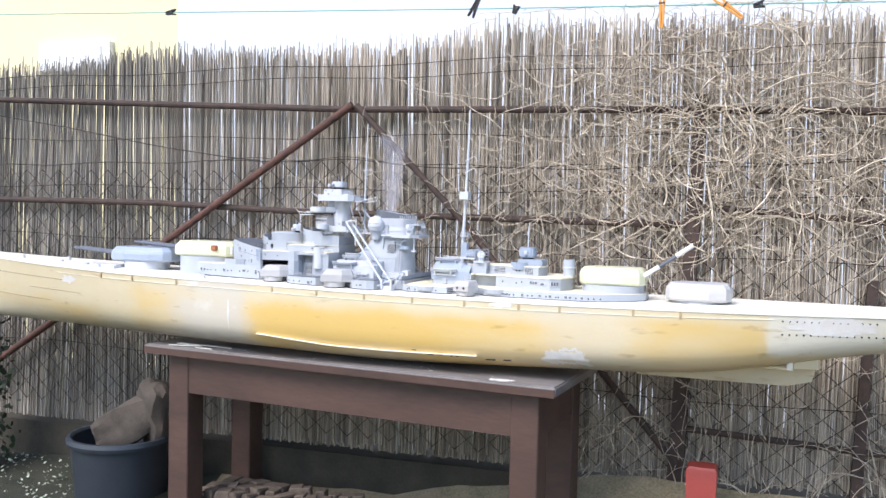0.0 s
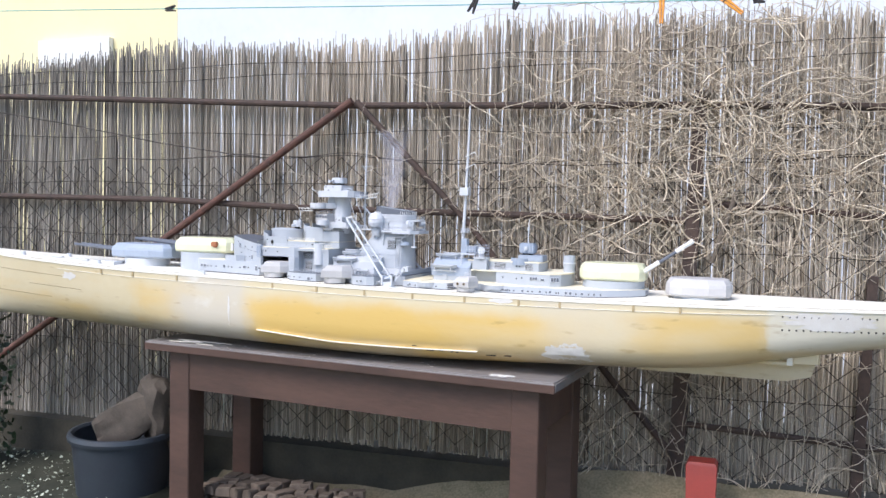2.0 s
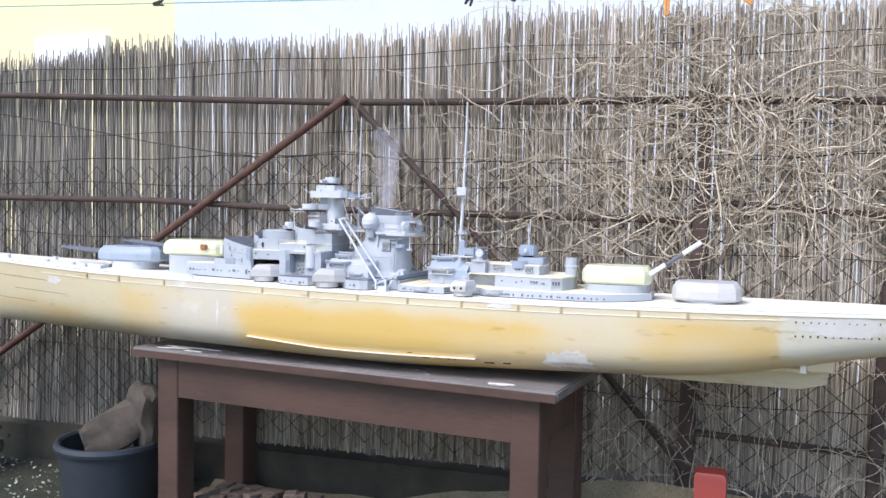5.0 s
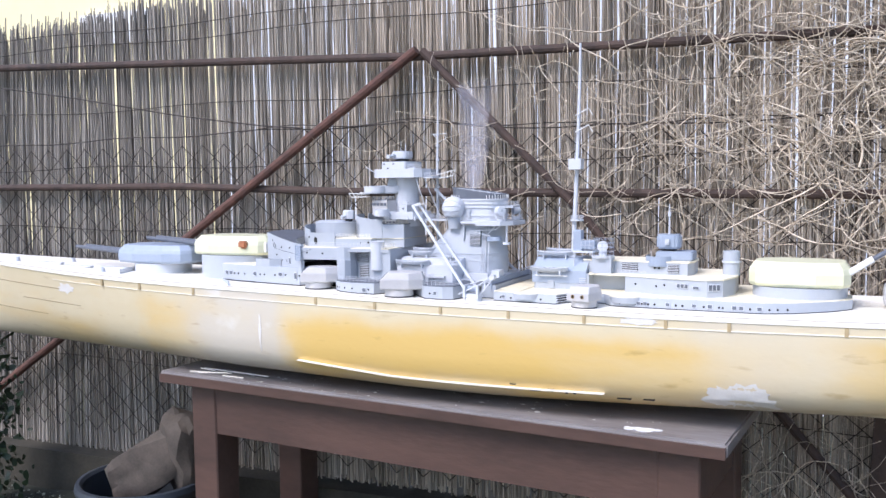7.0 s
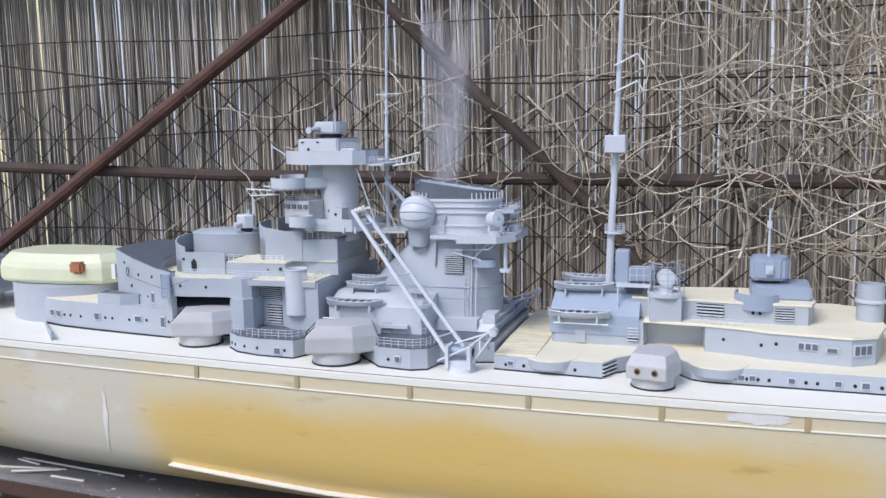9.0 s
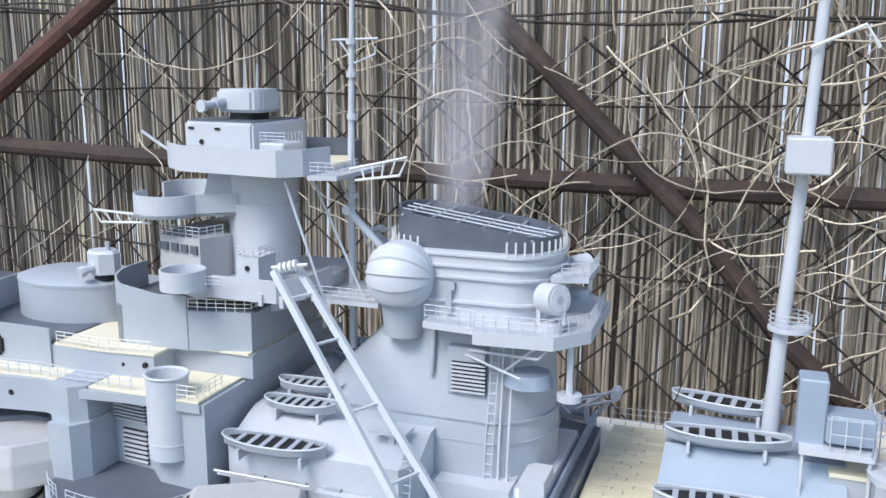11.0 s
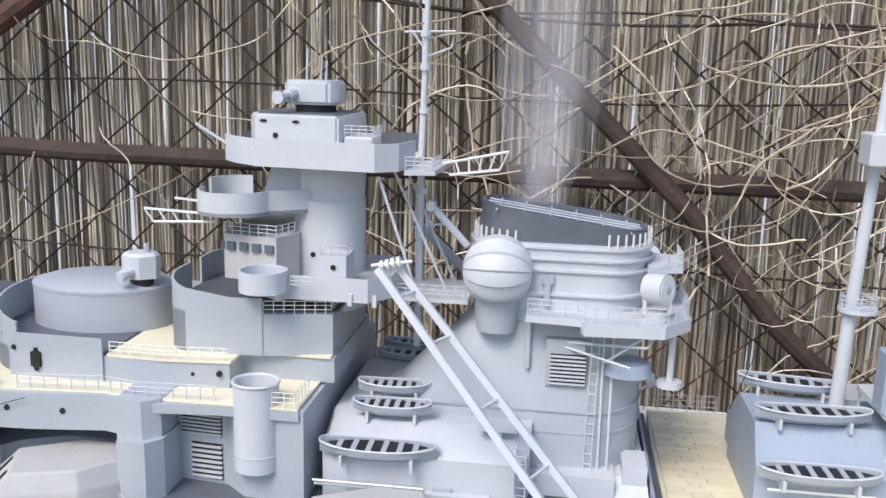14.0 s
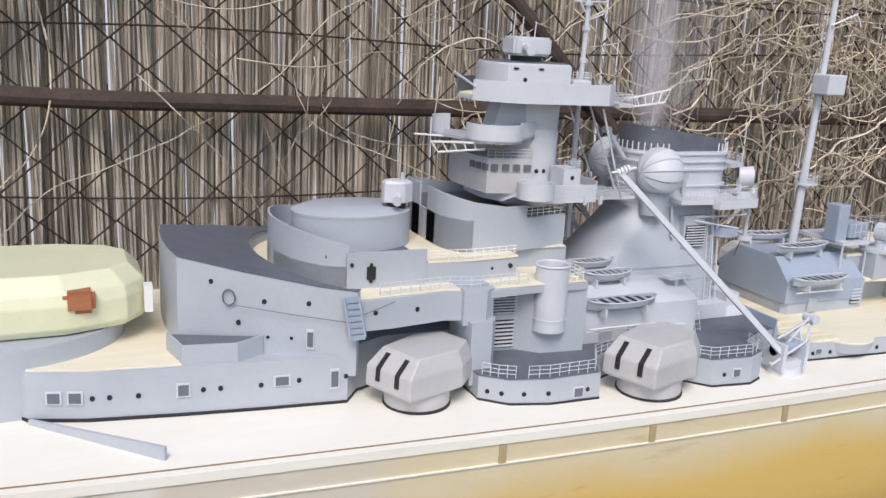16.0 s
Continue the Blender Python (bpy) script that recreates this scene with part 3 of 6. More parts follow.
def lump(name, m, size, seed, material, label, category):
    bm = bmesh.new()
    bmesh.ops.create_icosphere(bm, subdivisions=3, radius=1)
    for v in bm.verts:
        d = v.co.normalized()
        k = max(abs(d.x), abs(d.y), abs(d.z))
        v.co = d / (k ** 0.7) * (1 + 0.18 * noise.noise(d * 1.7 + Vector((seed, 0, 0))) + 0.05 * noise.noise(d * 6))
        v.co.x, v.co.y, v.co.z = v.co.x * size[0], v.co.y * size[1], v.co.z * size[2]
    ob = tagged(link(name, bm, material), label, category)
    ob.matrix_world = m
    return ob


lump("stone", pose(-1.025, 0.01, 0.474, 0, -32, 15), (0.15, 0.06, 0.065), 3, STONE, "rough brown stone block leaning in the tub", "stone")
lump("stone", pose(-0.948, 0.04, 0.484, 12, 12, -30), (0.07, 0.05, 0.13), 8, STONE, "rough brown stone block leaning in the tub", "stone")

# low board stack with bricks under the table
for k, (y, z) in enumerate(((-0.02, 0.199), (0.1, 0.201))):
    bm = bmesh.new()
    box(bm, -0.38, 0.38, -0.05, 0.05, 0, 0.035)
    bmesh.ops.bevel(bm, geom=bm.edges[:], offset=0.004, segments=1, affect="EDGES")
    ob = tagged(link("board", bm, BOARD), "grey weathered board lying under the table", "board", "boards under the table")
    ob.matrix_world = pose(-0.455, y, z, 0, 0, -3)
for x in (-0.755, -0.175):
    bm = bmesh.new()
    box(bm, -0.04, 0.04, -0.12, 0.14, 0, 0.199)
    ob = tagged(link("support_block", bm, CONCRETE), "mossy concrete block under the boards", "block")
    ob.matrix_world = pose(x, 0.03, 0)
pile = thing("brick_pile", "heap of old brick pieces on the boards", "brick pile")
bm = bmesh.new()
box(bm, -0.023, 0.023, -0.026, 0.026, 0, 0.03)
bmesh.ops.bevel(bm, geom=bm.edges[:], offset=0.004, segments=1, affect="EDGES")
for v in bm.verts:
    v.co += Vector((rnd.gauss(0, 0.002), rnd.gauss(0, 0.002), rnd.gauss(0, 0.0015)))
bme = bpy.data.meshes.new("brick")
bm.to_mesh(bme)
bm.free()
bme.materials.append(BRICK)
for lay in range(2):
    for i in range(15 - 4 * lay):
        for j in range(3):
            ob = new("brick", bme)
            ob.parent = pile
            s = rnd.uniform(0.7, 1.1)
            ob.matrix_basis = pose(-0.765 + 0.046 * i + lay * 0.07 + rnd.uniform(-0.01, 0.01), -0.02 + 0.062 * j, 0.237 + 0.031 * lay, rnd.uniform(-4, 4), rnd.uniform(-4, 4), rnd.uniform(-25, 25)) @ Matrix.Diagonal((s, s, rnd.uniform(0.8, 1.1), 1))

# red post
bm = bmesh.new()
prism_loft(bm, [(0.2, [(-0.033, -0.03), (0.033, -0.03), (0.033, 0.03), (-0.033, 0.03)]), (0.505, [(-0.04, -0.035), (0.04, -0.035), (0.04, 0.035), (-0.04, 0.035)]), (0.515, [(-0.034, -0.03), (0.034, -0.03), (0.034, 0.03), (-0.034, 0.03)])])
tagged(link("marker_post", bm, RED), "red plastic post standing in the soil bank", "post").matrix_world = pose(0.787, 0.09, 0.009)

# pale litter and dark ivy at the left
bm = bmesh.new()
for k in range(1100):
    x, y = rnd.uniform(-2.2, -1.0), rnd.uniform(-0.45, 0.19)
    z = 0.23 * min(1.0, (y + 0.6) / 0.31) + 0.004
    r = rnd.uniform(0.0015, 0.005)
    c = Vector((x, y, z + rnd.uniform(0.005, 0.02)))
    m = Euler((rnd.uniform(-0.7, 0.7), rnd.uniform(-0.7, 0.7), rnd.uniform(0, 6))).to_matrix()
    bm.faces.new([bm.verts.new(c + m @ Vector((r * 1.5 * math.cos(a), r * math.sin(a), 0.2 * r * math.cos(2 * a)))) for a in (0, 1.05, 2.1, 3.14, 4.2, 5.2)])
tagged(link("leaf_litter", bm, LITTER), "pale leaf litter and snowdrops on the soil", "litter", kind="stuff")
bm = bmesh.new()
for k in range(1500):
    c = Vector((rnd.gauss(-1.76, 0.05), rnd.uniform(-0.2, 0.15), rnd.gauss(0.5, 0.18)))
    r = rnd.uniform(0.008, 0.018)
    m = Euler((rnd.uniform(-1.5, 1.5), rnd.uniform(-1.5, 1.5), rnd.uniform(0, 6))).to_matrix()
    bm.faces.new([bm.verts.new(c + m @ Vector((r * math.cos(a), 0.6 * r * math.sin(a), 0.3 * r * math.cos(2 * a)))) for a in (0, 1.05, 2.1, 3.14, 4.2, 5.2)])
for k in range(8):
    tube(bm, [(-1.76 + rnd.gauss(0, 0.03), 0.0 + rnd.gauss(0, 0.05), 0.0), (-1.76 + rnd.gauss(0, 0.05), rnd.gauss(0, 0.06), 0.45), (-1.76 + rnd.gauss(0, 0.06), rnd.gauss(0, 0.06), 0.9)], 0.006, 5, 0.002)
tagged(link("evergreen_shrub", bm, LEAF), "dark evergreen shrub at the fence", "shrub", kind="stuff")

# ---- the model ship ----
ship = thing("model_battleship", "large unfinished grey model battleship with bare cream hull", "model ship", pose(0, -0.02, 0))

# proportions of the groups that stand on the main deck
def group_frame(dx, dy, sx, sy, sz, z0=0.975):
    """A place and a stretch for one group of the ship, about the height z0."""
    return Matrix.Translation((dx, dy, z0 * (1 - sz))) @ Matrix.Diagonal((sx, sy, sz, 1))


SUP = group_frame(-0.004, 0.007, 1.045, 0.95, 1.11)
FORE = group_frame(-0.012, 0.005, 1.02, 0.92, 1.12)
TOWER = group_frame(-0.012, 0.003, 1.0, 1.0, 1.03, 0.59)
MID = group_frame(-0.002, 0.004, 1.045, 0.95, 1.07)
CRANE = group_frame(-0.004, 0.004, 1.045, 0.98, 1.06)

DECK_Z = [(-1.8, 1.025), (-1.48, 1.002), (-1.0, 0.985), (-0.69, 0.98), (-0.43, 0.977), (-0.2, 0.971), (0.0, 0.969), (0.4, 0.967), (0.8, 0.970), (1.3, 0.975)]
BEAM = [(-1.78, 0.002), (-1.6, 0.052), (-1.4, 0.096), (-1.2, 0.132), (-1.0, 0.16), (-0.7, 0.186), (-0.4, 0.196), (0.35, 0.196), (0.6, 0.188), (0.8, 0.174), (1.0, 0.15), (1.2, 0.115), (1.26, 0.1)]
KEEL = [(-1.78, 0.805), (-1.4, 0.793), (-0.9, 0.783), (-0.45, 0.774), (-0.16, 0.7655), (-0.02, 0.7655), (0.2, 0.773), (0.41, 0.782), (0.75, 0.793), (0.9, 0.815), (1.0, 0.84), (1.26, 0.89)]


def smooth(x, table):
    return sum(lerp(x + d, table) for d in (-0.12, -0.06, 0, 0.06, 0.12)) / 5


def zd(x):
    return smooth(x, DECK_Z)


def hb(x):
    return min(smooth(x, BEAM), lerp(x, BEAM) + 0.004)


def section(x):
    """Half a frame of the hull: from deck edge to keel."""
    b, zt, zk = hb(x), zd(x), smooth(x, KEEL)
    v = max(0.0, min(1.0, (-0.6 - x) / 1.0)) + 0.5 * max(0.0, min(1.0, (x - 0.6) / 0.6))
    full = ((1, 1), (1.0, 0.88), (1.0, 0.7), (0.998, 0.5), (0.982, 0.36), (0.93, 0.235), (0.8, 0.14), (0.6, 0.07), (0.35, 0.02), (0.0, 0))
    fine = ((1, 1), (0.95, 0.88), (0.87, 0.7), (0.78, 0.5), (0.68, 0.35), (0.55, 0.2), (0.43, 0.1), (0.3, 0.035), (0.16, 0.005), (0.0, 0))
    return [(-b * (f[0] * (1 - v) + g[0] * v), zk + (zt - zk) * f[1]) for f, g in zip(full, fine)]


def hull():
    bm = bmesh.new()
    rows = []
    for i in range(121):
        x = -1.775 + 3.03 * i / 120
        ring = section(x)
        pts = [(x, y, z) for y, z in ring] + [(x, -y, z) for y, z in ring[-2::-1]]
        rows.append([bm.verts.new(p) for p in pts])
    for a, b in zip(rows, rows[1:]):
        for k in range(len(a) - 1):
            bm.faces.new((a[k], b[k], b[k + 1], a[k + 1]))
    bm.faces.new(rows[0]), bm.faces.new(rows[-1][::-1])
    body = part("hull", bm, HULL, ship, "patchy cream and ochre hull with filler", smooth=True)

    def strip(name, x0, x1, at, h, proud, material, parent, n=80):
        """A batten along the near side; at is the fraction of the hull's depth."""
        bm = bmesh.new()
        rows = []
        for i in range(n + 1):
            x = x0 + (x1 - x0) * i / n
            sec = section(x)
            fr = [(z - sec[-1][1]) / (sec[0][1] - sec[-1][1]) for _, z in sec]
            f = at(x) if callable(at) else at
            y = float(np.interp(f, fr[::-1], [p[0] for p in sec][::-1]))
            z = sec[-1][1] + f * (sec[0][1] - sec[-1][1])
            rows.append([bm.verts.new(p) for p in ((x, y + 0.004, z), (x, y - proud, z), (x, y - proud, z + h), (x, y + 0.004, z + h))])
        for a, b in zip(rows, rows[1:]):
            for k in range(4):
                bm.faces.new((a[k], b[k], b[(k + 1) % 4], a[(k + 1) % 4]))
        bm.faces.new(rows[0]), bm.faces.new(rows[-1][::-1])
        return part(name, bm, material, parent)

    for s in (0.895,):
        strip("rubbing_strake", -1.2, 0.95, s, 0.0012, 0.0014, DECK, body)
    strip("bilge_keel", -0.42, 0.235, lambda x: lerp(x, [(-0.42, 0.3), (-0.2, 0.245), (0.235, 0.235)]), 0.0018, 0.01, DECK, body)
    strip("pencil_line", -1.52, -1.18, 0.78, 0.0012, 0.0006, TAB, body, 30)
    strip("pencil_line", -1.35, -1.1, 0.6, 0.0012, 0.0006, TAB, body, 24)
    strip("pencil_line", -1.55, -1.25, 0.42, 0.0011, 0.0006, TAB, body, 24)
    bm = bmesh.new()
    box(bm, -0.003, 0.003, -0.0012, 0.004, -0.017, -0.002)
    tab = bpy.data.meshes.new("wood_tab")
    bm.to_mesh(tab)
    bm.free()
    tab.materials.append(TAN)
    for x in (-1.0, -0.87, -0.7, -0.37, -0.23, -0.085, 0.055, 0.2, 0.345, 0.45, 0.63, 0.74):
        ob = new("wood_tab", tab)
        ob.parent = body
        ob.matrix_basis = pose(x, -hb(x) - 0.0005, zd(x) - 0.003)
    for x, w, h, z in ((0.06, 0.012, 0.005, 0.822), (0.105, 0.02, 0.006, 0.815), (0.135, 0.014, 0.006, 0.817), (0.165, 0.006, 0.006, 0.815), (0.18, 0.006, 0.006, 0.815), (0.27, 0.026, 0.008, 0.813), (0.315, 0.02, 0.008, 0.815)):
        bm = bmesh.new()
        sec = section(x)
        y = float(np.interp(z, [p[1] for p in sec][::-1], [p[0] for p in sec][::-1]))
        prism_loft(bm, [(z - h / 2, [(x - w / 2 - 0.004, y + 0.0025), (x + w / 2 - 0.004, y + 0.0025), (x + w / 2 - 0.004, y + 0.02), (x - w / 2 - 0.004, y + 0.02)]),
                        (z + h / 2, [(x - w / 2, y - 0.0025), (x + w / 2, y - 0.0025), (x + w / 2, y + 0.02), (x - w / 2, y + 0.02)])])
        part("intake_opening", bm, CHAR, body)
    # white filler blotches
    for cx, cz, w, h, sd in ((0.47, 0.83, 0.06, 0.026, 1), (-0.515, 0.885, 0.0035, 0.036, 5), (0.3, 0.958, 0.035, 0.006, 4), (1.08, 0.945, 0.1, 0.022, 7), (-1.15, 0.95, 0.03, 0.012, 8)):
        bm = bmesh.new()
        rim = []
        for k in range(60):
            a = k * 2 * math.pi / 60
            q = 1 + 0.45 * noise.noise((math.cos(a) * 1.8 + sd, math.sin(a) * 1.8, sd)) + 0.3 * noise.noise((math.cos(a) * 6, math.sin(a) * 6, sd)) + 0.15 * noise.noise((math.cos(a) * 20, math.sin(a) * 20, sd))
            rim.append((cx + w * q * math.cos(a), cz + h * q * math.sin(a)))
        vs = []
        for px, pz in [(cx, cz)] + [(cx + 0.5 * (a - cx), cz + 0.5 * (b - cz)) for a, b in rim] + rim:
            sec = section(px)
            y = float(np.interp(pz, [p[1] for p in sec][::-1], [p[0] for p in sec][::-1]))
            vs.append(bm.verts.new((px, y - 0.0008, pz)))
        for k in range(60):
            bm.faces.new((vs[0], vs[1 + k], vs[1 + (k + 1) % 60]))
            bm.faces.new((vs[1 + k], vs[61 + k], vs[61 + (k + 1) % 60], vs[1 + (k + 1) % 60]))
        part("filler_patch", bm, FILLER, body, "white filler patch")
    # sheeted stern with two rows of small scuttles
    for x in np.linspace(0.97, 1.22, 17):
        for dz in (-0.018, -0.05):
            if rnd.random() < 0.8:
                bm = bmesh.new()
                sec = section(x)
                z = zd(x) + dz
                y = float(np.interp(z, [p[1] for p in sec][::-1], [p[0] for p in sec][::-1]))
                tube(bm, [(x, y + 0.003, z), (x, y - 0.0008, z)], 0.0022, 8)
                part("scuttle", bm, CHAR, body)
    bm = bmesh.new()
    prism_loft(bm, [(0.778, [(0.62, -0.01), (0.985, -0.01), (0.985, 0.01), (0.62, 0.01)]), (0.795, [(0.62, -0.018), (1.045, -0.018), (1.045, 0.018), (0.62, 0.018)]), (0.875, [(0.62, -0.03), (1.06, -0.03), (1.06, 0.03), (0.62, 0.03)])])
    part("skeg", bm, HULL, body)
    bm = bmesh.new()
    tube(bm, [(0.83, -0.07, 0.835), (1.0, -0.07, 0.83)], 0.005, 8)
    part("propeller_shaft", bm, HULL, body)
    bm = bmesh.new()
    box(bm, 0.985, 0.998, -0.075, -0.06, 0.828, 0.885)
    part("shaft_bracket", bm, DECK, body)
    bm = bmesh.new()
    prism(bm, [(1.0, -0.066), (1.055, -0.06), (1.06, -0.052), (1.0, -0.056)], 0.832, 0.88)
    part("rudder", bm, HULL, body)
    return body


hull()


def deck():
    bm = bmesh.new()
    xs = np.linspace(-1.77, 1.25, 90)
    rows = []
    for x in xs:
        w, z = hb(x) + 0.0015, zd(x)
        rows.append([bm.verts.new(p) for p in ((x, -w, z - 0.004), (x, w, z - 0.004), (x, w, z + 0.003), (x, -w, z + 0.003))])
    for a, b in zip(rows, rows[1:]):
        for k in range(4):
            bm.faces.new((a[k], b[k], b[(k + 1) % 4], a[(k + 1) % 4]))
    bm.faces.new(rows[0][::-1]), bm.faces.new(rows[-1])
    d = part("main_deck", bm, DECK, ship, "bare pale wooden main deck")
    for s in (1,):
        bm = bmesh.new()
        rows = []
        for x in np.linspace(-1.7, 1.2, 90):
            y, z = -hb(x) + 0.006, zd(x) + 0.003
            rows.append([bm.verts.new(p) for p in ((x, y, z), (x, y + 0.0012, z), (x, y + 0.0012, z + 0.0006), (x, y, z + 0.0006))])
        for a, b in zip(rows, rows[1:]):
            for k in range(4):
                bm.faces.new((a[k], b[k], b[(k + 1) % 4], a[(k + 1) % 4]))
        part("waterway_line", bm, TAB, d)
    return d


deck()


# ---- repeated small fittings ----
def shared(name, bm, material, smooth=False):
    me = bpy.data.meshes.new(name)
    bmesh.ops.recalc_face_normals(bm, faces=bm.faces)
    bm.to_mesh(me)
    bm.free()
    if smooth:
        for p in me.polygons:
            p.use_smooth = True
    me.materials.append(material)
    return me


bm = bmesh.new()
tube(bm, [(0, 0.002, 0), (0, -0.0006, 0)], 0.0019, 10)
PORT = shared("porthole", bm, CHAR)
bm = bmesh.new()
box(bm, -0.005, 0.005, -0.0015, 0.001, -0.0045, 0.0045)
WINDOW = shared("window", bm, LIGHT_GREY)
bm = bmesh.new()
box(bm, -0.0038, 0.0038, -0.0021, 0.001, -0.0034, 0.0034)
PANE = shared("pane", bm, DARK_GREY)


def place(name, me, parent, x, y, z, turn=0.0, scale=(1, 1, 1)):
    ob = new(name, me)
    ob.parent = parent
    ob.matrix_basis = pose(x, y, z, 0, 0, turn) @ Matrix.Diagonal((*scale, 1))
    return ob


def on_wall(parent, a, b, fractions, z, me=None, name="porthole", scale=(1, 1, 1)):
    """Fittings along the wall from a to b, facing outboard."""
    a, b = Vector(a), Vector(b)
    turn = math.degrees(math.atan2(b.y - a.y, b.x - a.x))
    for f in fractions:
        p = a + (b - a) * f
        place(name, me or PORT, parent, p.x, p.y, z, turn, scale)


def windows(parent, a, b, fractions, z, scale=(1, 1, 1)):
    on_wall(parent, a, b, fractions, z, WINDOW, "window", scale)
    on_wall(parent, a, b, fractions, z, PANE, "pane", scale)


def louvre(parent, a, b, z0, z1, n=8):
    """A dark grille with pale slats on an outboard wall."""
    a, b = Vector((*a, 0)), Vector((*b, 0))
    d = (b - a).normalized()
    o = Vector((d.y, -d.x, 0))
    bm = bmesh.new()
    prism(bm, [tuple((a + o * 0.0006)[:2]), tuple((b + o * 0.0006)[:2]), tuple((b - o * 0.002)[:2]), tuple((a - o * 0.002)[:2])], z0, z1)
    g = part("louvre", bm, CHAR, parent)
    bm = bmesh.new()
    for k in range(n):
        z = z0 + (z1 - z0) * (k + 0.5) / n
        prism(bm, [tuple((a + o * 0.0022)[:2]), tuple((b + o * 0.0022)[:2]), tuple((b - o * 0.001)[:2]), tuple((a - o * 0.001)[:2])], z - (z1 - z0) * 0.2 / n, z + (z1 - z0) * 0.2 / n)
    part("louvre_slats", bm, LIGHT_GREY, parent)
    return g


def ladder(parent, foot, head, w=0.006, n=9):
    bm = bmesh.new()
    a, b = Vector(foot), Vector(head)
    for s in (-w / 2, w / 2):
        tube(bm, [a + Vector((s, 0, 0)), b + Vector((s, 0, 0))], 0.0004, 4)
    for k in range(n):
        p = a + (b - a) * (k + 0.5) / n
        tube(bm, [p + Vector((-w / 2, 0, 0)), p + Vector((w / 2, 0, 0))], 0.0003, 4)
    return part("ladder", bm, LIGHT_GREY, parent)


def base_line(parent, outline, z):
    """A thin black strip round the foot of a deckhouse."""
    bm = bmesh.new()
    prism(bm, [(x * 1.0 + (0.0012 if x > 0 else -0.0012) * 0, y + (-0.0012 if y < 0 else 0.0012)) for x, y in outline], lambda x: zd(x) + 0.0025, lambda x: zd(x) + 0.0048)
    part("base_strip", bm, BLACK, parent)


# ---- main gun turrets ----
def main_turret(x, z, barbette_r, zb, body_mat, label, flip=1, barrels=0, elev=3, length=0.2):
    t = thing("main_turret", label, "", None)
    t.parent = ship
    t.matrix_basis = SUP @ pose(x, 0, 0, 0, 0, 0 if flip > 0 else 180)
    bm = bmesh.new()
    drum(bm, 0, 0, zb, z, barbette_r, None, 36)
    part("barbette", bm, GREY if body_mat is not BLUE_GREY else LIGHT_GREY, t, smooth=True)
    L = length / 2
    half = [(-L, -0.03), (-L * 0.86, -0.055), (-L * 0.35, -0.068), (L * 0.45, -0.066), (L * 0.85, -0.05), (L, -0.028)]
    bm = bmesh.new()
    o = mirror(half)
    mid = [(px * 1.0, py * 1.02) for px, py in o]
    shoulder = [(px * 0.985, py * 0.97) for px, py in o]
    top = [(px * 0.88, py * 0.8) for px, py in o]
    prism_loft(bm, [(z + 0.001, [(px * 0.97, py * 0.96) for px, py in o]), (z + 0.006, mid), (z + 0.022, mid), (z + 0.03, shoulder), (z + 0.041, top)])
    bmesh.ops.bevel(bm, geom=[e for e in bm.edges], offset=0.0008, segments=1, affect="EDGES")
    house = part("gunhouse", bm, body_mat, t, smooth=False)
    for k in range(barrels):
        y = (k - (barrels - 1) / 2) * 0.036
        bm = bmesh.new()
        e = radians(elev)
        tube(bm, [(-L + 0.01, y, z + 0.02), (-L - 0.05 * math.cos(e), y, z + 0.02 + 0.06 * math.sin(e)), (-L - 0.16 * math.cos(e), y, z + 0.02 + 0.17 * math.sin(e))], 0.0055, 10, 0.004)
        part("gun_barrel", bm, DARK_GREY, t, "dark grey barrel", smooth=True)
    return t, house


A_, _ = main_turret(-0.912, 1.007, 0.07, 0.975, BLUE_GREY, "blue-grey primed gun turret on a low ring", 1, 2, 4, 0.22)
B_, b_house = main_turret(-0.683, 1.031, 0.088, 0.97, RESIN, "translucent yellowish cast gun turret on a grey barbette", 1, 2, 4, 0.205)
C_, _ = main_turret(0.53, 1.006, 0.078, 0.955, RESIN, "translucent yellowish cast gun turret on a grey barbette", -1, 0, 0, 0.165)
D_, _ = main_turret(0.74, 0.978, 0.062, 0.955, GUN_GREY, "pale grey gun turret without barrels", -1, 0, 0, 0.155)
for y, name in ((-0.0655, "range_finder_patch"),):
    bm = bmesh.new()
    box(bm, 0.043, 0.065, -0.0685, -0.05, 1.047, 1.063)
    bmesh.ops.bevel(bm, geom=bm.edges[:], offset=0.003, segments=2, affect="EDGES")
    part(name, bm, ORANGE, B_, "orange patch on the turret side")
bm = bmesh.new()
box(bm, 0.1, 0.106, -0.045, -0.035, 1.039, 1.059)
part("white_fitting", bm, WHITE, B_)
bm = bmesh.new()
box(bm, -0.06, -0.05, -0.05, -0.045, 1.054, 1.071)
part("cover_strip", bm, RESIN, B_)
for z0, x0, m_ in ((0.0, 0.0, WHITE), (0.026, 0.041, DARK_GREY), (0.052, 0.08, WHITE)):
    bm = bmesh.new()
    tube(bm, [(-0.075 - x0, 0.03, 1.028 + z0), (-0.075 - x0 - 0.04, 0.03, 1.028 + z0 + 0.026)], 0.0055 if m_ is WHITE else 0.004, 10)
    part("gun_barrel", bm, m_, C_, "white and dark tube barrel" if m_ is WHITE else "", smooth=True)


